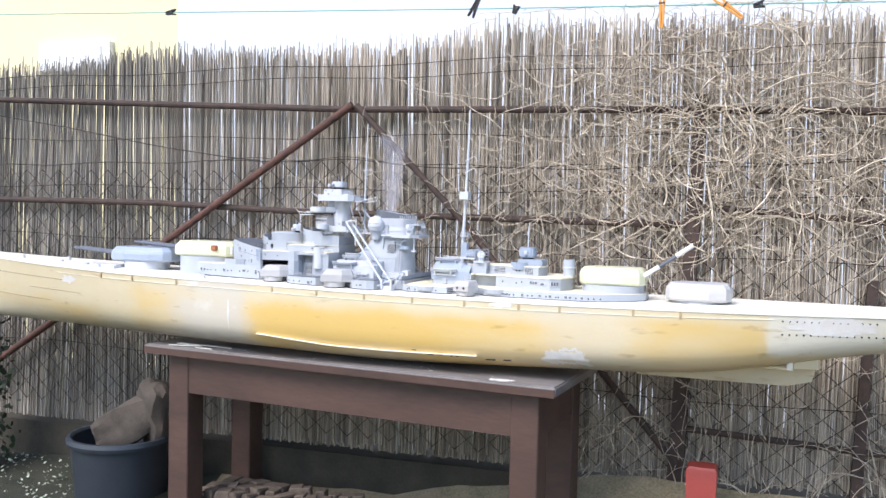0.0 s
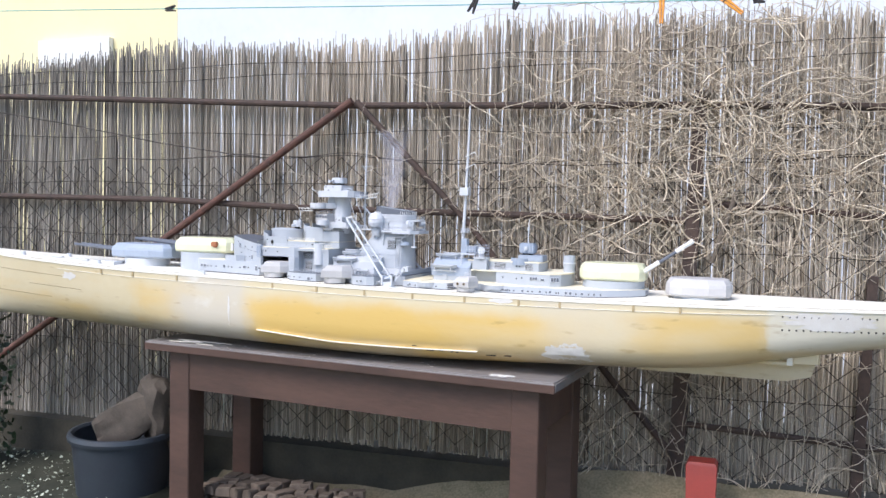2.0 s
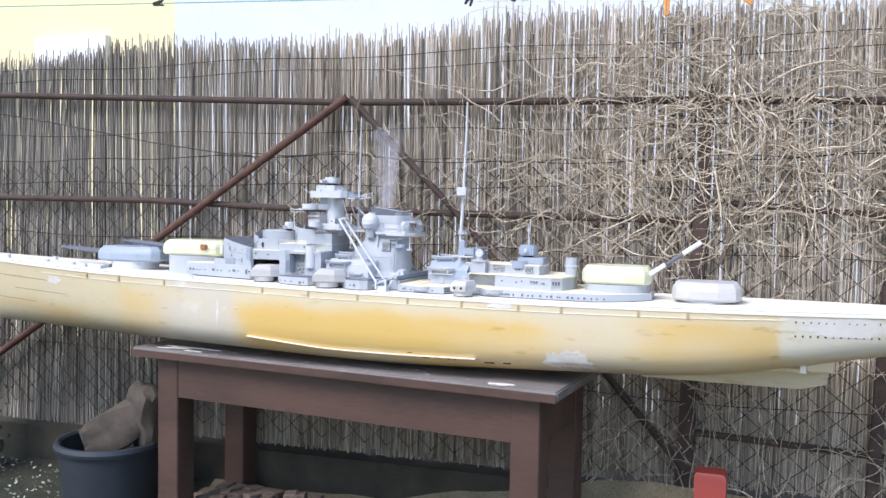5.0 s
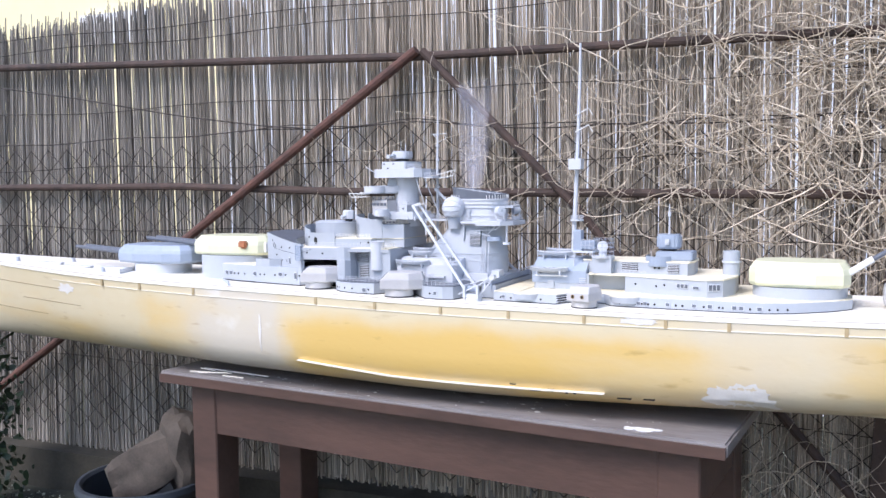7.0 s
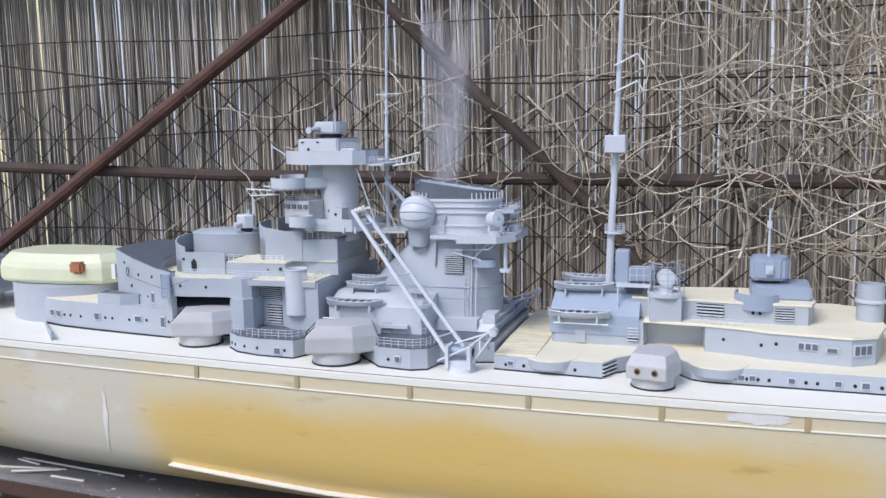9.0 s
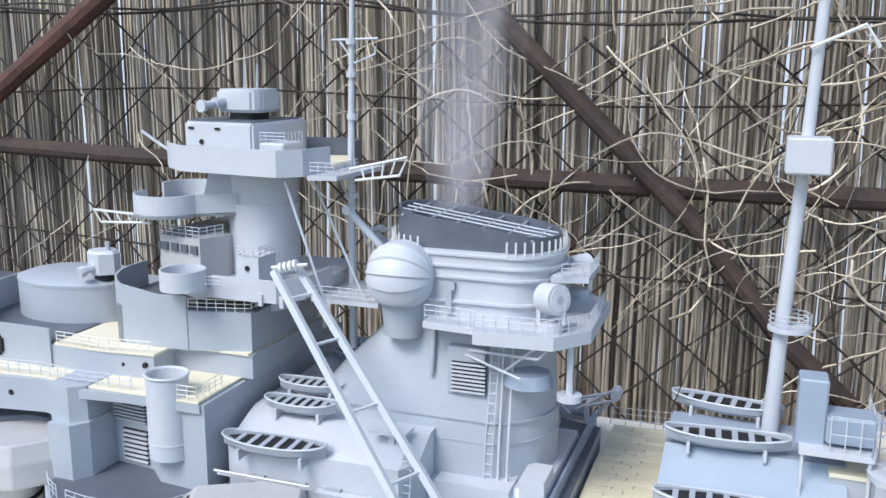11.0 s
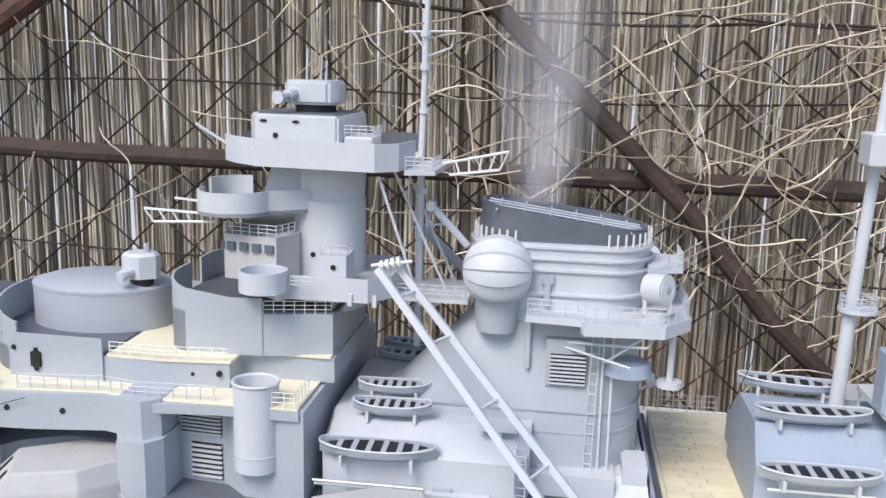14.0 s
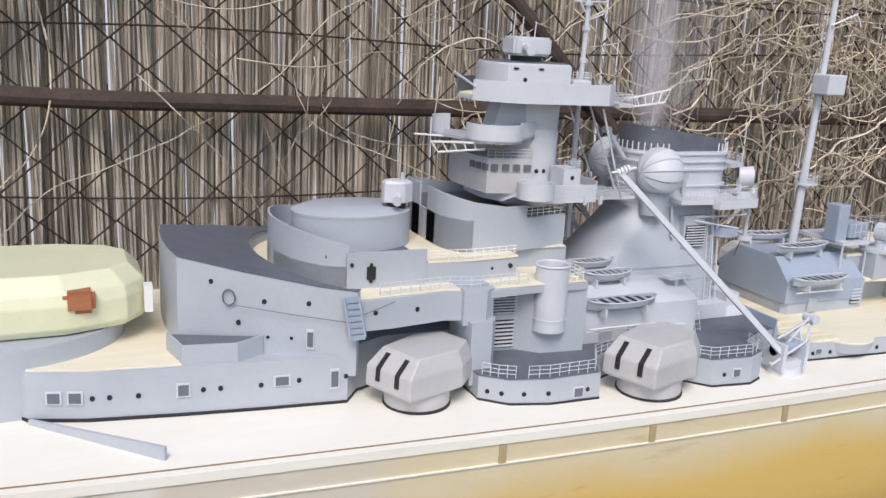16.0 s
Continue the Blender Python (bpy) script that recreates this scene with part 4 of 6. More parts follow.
# ---- secondary turrets ----
def side_turret(x, y, turn, plugs=False, size=1.0):
    t = new("side_turret")
    t.parent = ship
    t["label"] = "putty-grey faceted twin gunhouse on a round base"
    z = zd(x) + 0.003
    t.matrix_basis = MID @ pose(x, y, z, 0, 0, turn) @ Matrix.Scale(size, 4)
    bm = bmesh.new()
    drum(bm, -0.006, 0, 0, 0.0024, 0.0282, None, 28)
    part("base_strip", bm, BLACK, t)
    bm = bmesh.new()
    drum(bm, -0.006, 0, 0.0015, 0.019, 0.0272, None, 28)
    part("base_ring", bm, GUN_GREY, t, smooth=True)
    o = mirror([(-0.04, -0.026), (0.014, -0.032), (0.042, -0.018)])
    top = mirror([(-0.026, -0.021), (0.013, -0.026), (0.036, -0.014)])
    bm = bmesh.new()
    prism_loft(bm, [(0.0145, [(a * 0.96, b * 0.96) for a, b in o]), (0.0165, o), (0.032, [(a * 0.985, b * 0.985) for a, b in o]), (0.0445, top)])
    bmesh.ops.bevel(bm, geom=bm.edges[:], offset=0.001, segments=1, affect="EDGES")
    part("gunhouse", bm, GUN_GREY, t, smooth=False)
    for s in (-1, 1):
        bm = bmesh.new()
        if plugs:
            tube(bm, [(-0.034, s * 0.011, 0.025), (-0.0412, s * 0.011, 0.025)], 0.0042, 10)
            part("gun_port", bm, TAB, t, "brown rimmed gun port")
            bm = bmesh.new()
            tube(bm, [(-0.034, s * 0.011, 0.025), (-0.0418, s * 0.011, 0.025)], 0.0026, 10)
            part("port_core", bm, CHAR, t)
        else:
            levels = []
            for z, x in ((0.0225, -0.0408), (0.0325, -0.0402), (0.042, -0.0298)):
                levels.append((z, [(x, s * 0.011 - 0.0022), (x, s * 0.011 + 0.0022), (x + 0.008, s * 0.011 + 0.0022), (x + 0.008, s * 0.011 - 0.0022)]))
            prism_loft(bm, levels)
            part("gun_slot", bm, CHAR, t)
    return t


side_turret(-0.386, -0.127, 24)
side_turret(-0.183, -0.156, 22, False, 1.06)
side_turret(0.182, -0.155, 78, True, 0.84)
for x, y, a in ((-0.39, 0.125, -12), (-0.2, 0.152, -20), (0.182, 0.15, -78)):
    side_turret(x, y, a)


# ---- forward superstructure ----
def forward_house():
    root = new("forward_deckhouse")
    root.parent, root.matrix_basis = ship, FORE.copy()
    half = [(-0.69, -0.07), (-0.675, -0.092), (-0.635, -0.104), (-0.574, -0.112), (-0.512, -0.118), (-0.446, -0.122), (-0.432, -0.1), (-0.405, -0.085), (-0.34, -0.085)]
    o = mirror(half)
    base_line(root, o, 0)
    bm = bmesh.new()
    prism(bm, o, lambda x: zd(x), 1.016)
    part("lower_wall", bm, GREY, root)
    bm = bmesh.new()
    prism(bm, mirror([(-0.688, -0.066), (-0.674, -0.088), (-0.635, -0.1), (-0.56, -0.109)]), 1.016, 1.0172)
    part("planked_roof", bm, PLANKED, root, "pale planked walkway")
    # upper block with a sloping dark roof, open behind
    roof = lambda x: lerp(x, [(-0.572, 1.082), (-0.51, 1.072), (-0.445, 1.062)])
    half2 = [(-0.572, 0.0), (-0.571, -0.03), (-0.567, -0.062), (-0.52, -0.092), (-0.468, -0.117), (-0.44, -0.124)]
    bm = bmesh.new()
    edge = arc(-0.43, 0.0, 0.068, 0.118, 180, 265, 10)
    near = half2 + list(reversed(edge))
    for s in (1, -1):
        prism(bm, [(x, s * y) for x, y in near], 1.0, lambda x: roof(x))
    part("upper_wall", bm, GREY, root)
    bm = bmesh.new()
    for s in (1, -1):
        prism(bm, [(x + 0.0005, s * y * 0.993) for x, y in near], lambda x: roof(x) + 0.0002, lambda x: roof(x) + 0.001)
    part("sloping_roof", bm, DARK_GREY, root, "dark grey sloping roof")
    # wing deck over the gun recess
    half3 = [(-0.5, 0.0), (-0.5, -0.09), (-0.44, -0.1245), (-0.41, -0.123), (-0.362, -0.115), (-0.352, -0.118), (-0.338, -0.122), (-0.325, -0.122), (-0.325, -0.09), (-0.32, -0.085), (-0.2305, -0.085), (-0.2305, 0.0)]
    bm = bmesh.new()
    prism(bm, mirror(half3[1:-1]), 1.033, 1.0555)
    part("wing_deck", bm, GREY, root)
    bm = bmesh.new()
    prism(bm, mirror([(-0.495, -0.085), (-0.44, -0.12), (-0.362, -0.112), (-0.338, -0.118), (-0.23, -0.118)]), 1.0556, 1.0568)
    part("planked_deck", bm, PLANKED, root, "pale planked bridge deck")
    # pillar slab, louvred recess and after block of the wing
    bm = bmesh.new()
    prism(bm, [(-0.345, -0.134), (-0.326, -0.134), (-0.318, -0.122), (-0.318, -0.085), (-0.345, -0.085)], 0.985, 1.034)
    part("pillar", bm, GREY, root)
    bm = bmesh.new()
    prism(bm, [(-0.349, -0.124), (-0.33, -0.128), (-0.32, -0.12), (-0.32, -0.09), (-0.349, -0.09)], 1.03, 1.0575)
    part("pillar_head", bm, GREY, root)
    bm = bmesh.new()
    prism(bm, mirror([(-0.325, -0.092), (-0.285, -0.096), (-0.268, -0.112), (-0.2265, -0.1165)]), 0.985, 1.0548)
    part("wing_block", bm, GREY, root)
    bm = bmesh.new()
    prism(bm, [(-0.33, -0.124), (-0.282, -0.1182), (-0.2292, -0.1182), (-0.2292, -0.08), (-0.33, -0.08)], 1.0495, 1.0553)
    part("canopy", bm, GREY, root)
    louvre(root, (-0.317, -0.0935), (-0.288, -0.0962), 1.028, 1.047, 8)
    louvre(root, (-0.31, -0.0942), (-0.288, -0.0962), 1.0, 1.023, 7)
    # portholes and doors
    seg = [((-0.635, -0.104), (-0.574, -0.112)), ((-0.574, -0.112), (-0.512, -0.118)), ((-0.512, -0.118), (-0.446, -0.122))]
    on_wall(root, *seg[0], (0.05, 0.24, 0.56), 0.998)
    on_wall(root, *seg[1], (0.3, 0.5, 0.98), 0.999)
    on_wall(root, *seg[2], (0.42, 0.98), 1.0)
    windows(root, (-0.675, -0.092), (-0.635, -0.104), (0.45, 0.8), 0.999, (1.1, 1, 1))
    windows(root, *seg[1], (0.07,), 1.0, (1.0, 1, 1.1))
    windows(root, *seg[2], (0.22,), 1.001, (1.3, 1, 0.9))
    windows(root, *seg[2], (0.84,), 0.999, (0.75, 1, 1.7))
    on_wall(root, (-0.567, -0.062), (-0.52, -0.092), (0.5,), 1.066)
    on_wall(root, (-0.52, -0.092), (-0.468, -0.117), (0.25, 0.85), 1.054)
    on_wall(root, (-0.52, -0.092), (-0.468, -0.117), (-0.1,), 1.038)
    on_wall(root, (-0.52, -0.092), (-0.468, -0.117), (0.3, 0.62), 1.028, scale=(0.7, 1, 0.7))
    windows(root, (-0.52, -0.092), (-0.468, -0.117), (0.88,), 1.028, (0.6, 1, 1.6))
    on_wall(root, (-0.41, -0.123), (-0.362, -0.115), (0.45,), 1.045)
    on_wall(root, (-0.44, -0.1245), (-0.41, -0.123), (0.5,), 1.046)
    # ring of rope and hook line on the wall
    bm = bmesh.new()
    ring = [(-0.532 + 0.0042 * math.cos(a), -0.0875 - 0.003 * math.cos(a), 1.056 + 0.0055 * math.sin(a)) for a in np.linspace(0, 6.28, 17)]
    tube(bm, ring, 0.0007, 5)
    part("rope_ring", bm, DARK_GREY, root)
    bm = bmesh.new()
    tube(bm, [(-0.53, -0.093, 1.052), (-0.49, -0.112, 1.047), (-0.45, -0.127, 1.042), (-0.41, -0.1265, 1.054)], 0.00035, 4)
    part("hook_line", bm, DARK_GREY, root)
    # angled tub beside the block
    bm = bmesh.new()
    shell(bm, [(-0.577, -0.072), (-0.57, -0.108), (-0.53, -0.114), (-0.508, -0.1)], 1.016, 1.03, 0.002)
    part("gun_tub_wall", bm, GREY, root)
    bm = bmesh.new()
    prism(bm, [(-0.575, -0.072), (-0.568, -0.106), (-0.53, -0.112), (-0.51, -0.098)], 1.0165, 1.0285)
    part("gun_tub_floor", bm, DARK_GREY, root)
    # boat boom bracket folded against the wing
    bm = bmesh.new()
    for k in range(7):
        a = Vector((-0.452, -0.128, 1.058)) + Vector((0.004, -0.006, -0.026)) * (k / 6)
        box(bm, a.x, a.x + 0.012, a.y, a.y + 0.003, a.z - 0.0019, a.z + 0.0015)
        part("gangway_tread", bm, BLUE_GREY, root)
        bm = bmesh.new()
    for dx in (0, 0.012):
        tube(bm, [(-0.452 + dx, -0.128, 1.06), (-0.448 + dx, -0.134, 1.032)], 0.0011, 4)
    part("gangway", bm, BLUE_GREY, root, "pale blue folded gangway")
    railing(root, [(-0.42, -0.118, 1.057), (-0.362, -0.111, 1.057), (-0.338, -0.117, 1.057), (-0.285, -0.114, 1.057)], 0.009, 0.009)
    railing(root, [(-0.255, -0.117, 1.057), (-0.232, -0.117, 1.057), (-0.232, -0.08, 1.057)], 0.009, 0.008, DECK)
    return root


forward_house()


def breakwater():
    for s in (1, -1):
        bm = bmesh.new()
        shell(bm, [(-0.69, s * 0.085), (-0.6, s * 0.16)] if s > 0 else [(-0.7, -0.085), (-0.615, -0.168)], 0.975, lambda x: 0.988 + 0.006 * (x + 0.69) / 0.1, 0.0025)
        part("breakwater", bm, GREY, ship)


breakwater()


def bridge():
    root = new("bridge_structure")
    root.parent, root.matrix_basis = ship, FORE.copy()
    # second level: curved screen, door, straight wall
    front = arc(-0.43, 0.0, 0.052, 0.088, 180, 262, 12)
    bm = bmesh.new()
    prism(bm, mirror([(x, y) for x, y in front[1:]] + [(-0.435, -0.0905), (-0.375, -0.0915), (-0.33, -0.0925), (-0.285, -0.0875), (-0.285, -0.06), (-0.22, -0.06)]), 1.0565, 1.0725)
    part("level_wall", bm, GREY, root)
    for s in (1, -1):
        bm = bmesh.new()
        shell(bm, [(x, s * y) for x, y in (front if s > 0 else front)], 1.0565, lambda x: lerp(x, [(-0.48, 1.097), (-0.436, 1.089)]), -0.0018 * -s)
        part("curved_screen", bm, GREY, root)
        bm = bmesh.new()
        shell(bm, [(x, s * y) for x, y in ((-0.44, -0.0925), (-0.435, -0.0925), (-0.4, -0.0932), (-0.372, -0.0935))], 1.0565, 1.084, 0.0018 * s)
        part("side_screen", bm, GREY, root)
    bm = bmesh.new()
    prism(bm, mirror([(-0.37, -0.091), (-0.33, -0.0935), (-0.284, -0.0885), (-0.284, -0.062), (-0.222, -0.062)]), 1.0725, 1.074)
    part("planked_deck", bm, PLANKED, root, "pale planked deck")
    bm = bmesh.new()
    prism(bm, mirror([(x, y * 0.97) for x, y in front[1:]] + [(-0.372, -0.09)]), 1.0725, 1.0745)
    part("dark_deck", bm, DARK_GREY, root)
    w = ((-0.435, -0.0925), (-0.284, -0.0895))
    on_wall(root, (-0.435, -0.0935), (-0.375, -0.0945), (-0.02,), 1.075, scale=(0.8, 1, 0.8))
    on_wall(root, *w, (0.52, 0.68, 0.95), 1.066)
    on_wall(root, *w, (0.83,), 1.065, scale=(0.7, 1, 0.7))
    on_wall(root, (-0.475, -0.045), (-0.45, -0.083), (0.2, 0.85), 1.079, scale=(0.8, 1, 0.8))
    bm = bmesh.new()
    box(bm, -0.4235, -0.4165, -0.0948, -0.09, 1.061, 1.0755)
    bmesh.ops.bevel(bm, geom=[e for e in bm.edges if abs((e.verts[0].co - e.verts[1].co).y) > 0.001], offset=0.0025, segments=3, affect="EDGES")
    part("doorway", bm, CHAR, root)
    railing(root, [(-0.368, -0.0905, 1.074), (-0.33, -0.093, 1.074), (-0.286, -0.088, 1.074)], 0.008, 0.008, DECK)
    # armoured conning drum with its small director
    o = [(-0.412 + 0.053 * math.cos(a), -0.006 + 0.042 * math.sin(a)) for a in [i * 2 * math.pi / 30 for i in range(30)]]
    bm = bmesh.new()
    prism(bm, o, 1.0735, 1.1)
    part("conning_drum", bm, GREY, root)
    bm = bmesh.new()
    prism_loft(bm, [(1.1, [((x + 0.405) * 1.01 - 0.405, y * 1.01) for x, y in o]), (1.102, [((x + 0.405) * 1.01 - 0.405, y * 1.01) for x, y in o]), (1.105, [((x + 0.405) * 0.85 - 0.405, y * 0.85) for x, y in o])])
    part("drum_roof", bm, GREY, root)
    for a in (-125, -112, -80):
        place("view_slit", PORT, root, -0.405 + 0.053 * math.cos(radians(a)), 0.042 * math.sin(radians(a)) - 0.0005, 1.095, a + 90, (1.6, 1, 0.5))
    director(root, -0.375, -0.02, 1.105, 0.012)
    # third level with its open dark top
    curve = arc(-0.318, -0.03, 0.024, 0.042, 180, 262, 8)
    half = [(-0.342, 0.0)] + curve + [(-0.262, -0.067), (-0.222, -0.056)]
    bm = bmesh.new()
    prism(bm, mirror(half[1:]), 1.0735, 1.1)
    part("upper_house", bm, GREY, root)
    for s in (1, -1):
        bm = bmesh.new()
        shell(bm, [(x, s * y) for x, y in [(-0.342, -0.01)] + curve + [(-0.29, -0.0715), (-0.268, -0.0685)]], 1.0735, lambda x: lerp(x, [(-0.342, 1.119), (-0.31, 1.112), (-0.29, 1.11)]), 0.0016 * s)
        part("house_screen", bm, GREY, root)
    bm = bmesh.new()
    prism(bm, mirror([(x + 0.002, y * 0.96) for x, y in half[1:]]), 1.1, 1.1012)
    part("house_roof", bm, DARK_GREY, root)
    on_wall(root, (-0.31, -0.0717), (-0.262, -0.0675), (0.4,), 1.087)
    on_wall(root, (-0.338, -0.05), (-0.327, -0.066), (0.6,), 1.082, scale=(0.9, 1, 1.8))
    railing(root, [(-0.268, -0.066, 1.1), (-0.224, -0.055, 1.1), (-0.224, -0.01, 1.1)], 0.008, 0.007, DECK)
    return root


def director(parent, x, y, z, s):
    """A small optical director: pedestal, faceted box and an eyepiece arm."""
    bm = bmesh.new()
    drum(bm, x, y, z - 0.004, z + 0.004, s * 0.7, None, 14)
    part("director_base", bm, BLACK, parent)
    bm = bmesh.new()
    o = [(x + s * 1.15 * math.cos(radians(a)), y + s * math.sin(radians(a))) for a in (20, 75, 105, 160, 200, 255, 285, 340)]
    prism_loft(bm, [(z + 0.004, o), (z + 0.019, o), (z + 0.021, [((px - x) * 0.85 + x, (py - y) * 0.85 + y) for px, py in o])])
    part("director_box", bm, LIGHT_GREY, parent)
    bm = bmesh.new()
    tube(bm, [(x - s * 0.2, y - s * 0.9, z + 0.009), (x - s * 0.45, y - s * 1.5, z + 0.008)], 0.003, 8)
    tube(bm, [(x - s * 0.45, y - s * 1.5, z + 0.008), (x - s * 0.6, y - s * 1.8, z + 0.007)], 0.0042, 8)
    part("director_arm", bm, LIGHT_GREY, parent)
    bm = bmesh.new()
    tube(bm, [(x + s * 0.4, y, z + 0.02), (x + s * 0.4, y, z + 0.027)], 0.002, 6)
    part("director_cap", bm, GREY, parent)


bridge()


def tower():
    root = new("bridge_tower")
    root.parent, root.matrix_basis = ship, TOWER.copy()
    cx, cy = -0.242, 0.0
    bm = bmesh.new()
    drum(bm, cx, cy, 1.094, 1.172, 0.0265, None, 28)
    part("tower_column", bm, LIGHT_GREY, root, smooth=True)
    bm = bmesh.new()
    drum(bm, cx + 0.001, cy, 1.17, 1.202, 0.0245, 0.026, 28)
    part("upper_column", bm, LIGHT_GREY, root, smooth=True)
    # wheelhouse with windows, platform round it
    bm = bmesh.new()
    wh = mirror([(-0.311, -0.014), (-0.307, -0.042), (-0.266, -0.051), (-0.258, -0.03)])
    prism(bm, wh, 1.119, 1.15)
    part("wheelhouse", bm, GUN_GREY, root)
    for a, b, f in (((-0.307, -0.042), (-0.266, -0.051), (0.15, 0.4, 0.64, 0.88)), ((-0.311, -0.014), (-0.307, -0.042), (0.2, 0.55, 0.9))):
        on_wall(root, a, b, f, 1.142, PANE, "pane", (0.85, 0.9, 0.85))
    bm = bmesh.new()
    plat = mirror([(-0.3, -0.02), (-0.29, -0.04), (-0.268, -0.058), (-0.2, -0.058), (-0.188, -0.04), (-0.186, -0.012)])
    prism(bm, plat, 1.111, 1.1195)
    part("lower_platform", bm, LIGHT_GREY, root)
    bm = bmesh.new()
    shell(bm, [(-0.266, -0.0585), (-0.2, -0.0585), (-0.187, -0.04), (-0.185, 0.0)], 1.111, 1.127, 0.0014)
    part("platform_screen", bm, LIGHT_GREY, root)
    bm = bmesh.new()
    box(bm, -0.234, -0.216, -0.054, -0.03, 1.1195, 1.141)
    part("signal_box", bm, LIGHT_GREY, root)
    on_wall(root, (-0.234, -0.0542), (-0.216, -0.0542), (0.5,), 1.133)
    on_wall(root, (-0.25, -0.0262), (-0.236, -0.0262), (0.2, 0.75), 1.135)
    for k in range(2):
        bm = bmesh.new()
        box(bm, -0.212 + k * 0.017 - 0.0015, -0.212 + k * 0.017 + 0.0015, -0.0605, -0.058, 1.109, 1.117)
        part("lamp_box", bm, LIGHT_GREY, root)
    bm = bmesh.new()
    cup(bm, -0.27, -0.067, 1.118, 1.132, 0.0165)
    part("round_tub", bm, LIGHT_GREY, root, "pale grey open round tub")
    bm = bmesh.new()
    prism_loft(bm, [(1.109, [(-0.29, -0.035), (-0.262, -0.06), (-0.255, -0.05), (-0.27, -0.03)]), (1.1185, [(-0.288, -0.06), (-0.258, -0.082), (-0.252, -0.055), (-0.275, -0.045)])])
    part("tub_bracket", bm, LIGHT_GREY, root)
    railing(root, [(-0.307, -0.042, 1.15), (-0.266, -0.051, 1.15), (-0.259, -0.031, 1.15)], 0.008, 0.007)
    railing(root, [(-0.234, -0.054, 1.141), (-0.216, -0.054, 1.141), (-0.216, -0.03, 1.141)], 0.007, 0.007)
    railing(root, [(-0.252, -0.066, 1.12), (-0.236, -0.066, 1.12)], 0.008, 0.006)
    # searchlight wings with two round lobes
    line = arc(-0.3, -0.037, 0.026, 0.026, 170, 350, 14) + [(-0.262, -0.033), (-0.25, -0.024)]
    back = arc(-0.316, 0.012, 0.022, 0.022, 80, 215, 8)
    for s in (1,):
        bm = bmesh.new()
        shell(bm, line, 1.164, 1.18, 0.0015)
        part("searchlight_wing", bm, LIGHT_GREY, root)
        bm = bmesh.new()
        shell(bm, back, 1.166, 1.181, 0.0015)
        part("forward_wing", bm, LIGHT_GREY, root)
    bm = bmesh.new()
    prism(bm, line + [(-0.25, 0.02), (-0.3, 0.03)] + back, 1.164, 1.1665)
    part("wing_floor", bm, GREY, root)
    bm = bmesh.new()
    prism_loft(bm, [(1.166, [(-0.29, -0.012), (-0.25, -0.02), (-0.25, 0.02), (-0.29, 0.012)]), (1.2, [(-0.28, -0.012), (-0.25, -0.02), (-0.25, 0.02), (-0.28, 0.012)])])
    part("tower_front", bm, GREY, root)
    # upper platform and its house
    half = [(-0.314, -0.018), (-0.302, -0.033), (-0.28, -0.05), (-0.196, -0.06), (-0.182, -0.048), (-0.176, -0.018)]
    bm = bmesh.new()
    prism(bm, mirror([(-0.245 + (x + 0.245) * 0.97, y * 0.96) for x, y in half]), 1.2002, 1.202)
    part("upper_platform", bm, PLANKED, root, "pale planked platform floor")
    bm = bmesh.new()
    shell(bm, [(x, y) for x, y in half], 1.1975, 1.2155, 0.0016)
    part("platform_parapet", bm, LIGHT_GREY, root)
    bm = bmesh.new()
    prism(bm, mirror([(-0.245 + (x + 0.245) * 0.99, y * 0.985) for x, y in half]), 1.1978, 1.2)
    part("platform_underside", bm, LIGHT_GREY, root)
    bm = bmesh.new()
    shell(bm, [(x, -y) for x, y in half], 1.1975, 1.2155, -0.0016)
    part("platform_parapet", bm, DARK_GREY, root)
    bm = bmesh.new()
    prism(bm, mirror([(-0.294, -0.02), (-0.286, -0.033), (-0.226, -0.04), (-0.222, -0.03)]), 1.198, 1.231)
    bmesh.ops.bevel(bm, geom=bm.edges[:], offset=0.0015, segments=2, affect="EDGES")
    part("top_house", bm, LIGHT_GREY, root)
    bm = bmesh.new()
    prism(bm, mirror([(-0.29, -0.017), (-0.284, -0.03), (-0.229, -0.036), (-0.226, -0.027)]), 1.231, 1.232)
    part("top_house_roof", bm, DARK_GREY, root)
    on_wall(root, (-0.286, -0.0333), (-0.226, -0.0403), (0.1, 0.5), 1.2265, scale=(1.4, 1, 0.5))
    on_wall(root, (-0.286, -0.0333), (-0.226, -0.0403), (0.25,), 1.217)
    bm = bmesh.new()
    box(bm, -0.222, -0.202, -0.038, -0.01, 1.198, 1.218)
    bmesh.ops.bevel(bm, geom=bm.edges[:], offset=0.0012, segments=1, affect="EDGES")
    part("locker", bm, LIGHT_GREY, root)
    railing(root, [(-0.222, -0.036, 1.218), (-0.202, -0.036, 1.218), (-0.202, -0.01, 1.218)], 0.007, 0.005)
    railing(root, [(-0.178, -0.045, 1.199), (-0.16, -0.045, 1.199), (-0.158, -0.01, 1.199)], 0.008, 0.006)
    bm = bmesh.new()
    prism(bm, [(-0.178, -0.05), (-0.158, -0.045), (-0.155, 0.03), (-0.175, 0.03)], 1.1955, 1.1985)
    part("mast_shelf", bm, LIGHT_GREY, root)
    # foretop director
    bm = bmesh.new()
    drum(bm, -0.252, 0.0, 1.231, 1.237, 0.0145, None, 18)
    part("director_ring", bm, BLACK, root)
    bm = bmesh.new()
    prism(bm, mirror([(-0.272, -0.012), (-0.266, -0.019), (-0.238, -0.019), (-0.233, -0.012)]), 1.237, 1.2535)
    bmesh.ops.bevel(bm, geom=bm.edges[:], offset=0.002, segments=2, affect="EDGES")
    part("director_house", bm, LIGHT_GREY, root)
    bm = bmesh.new()
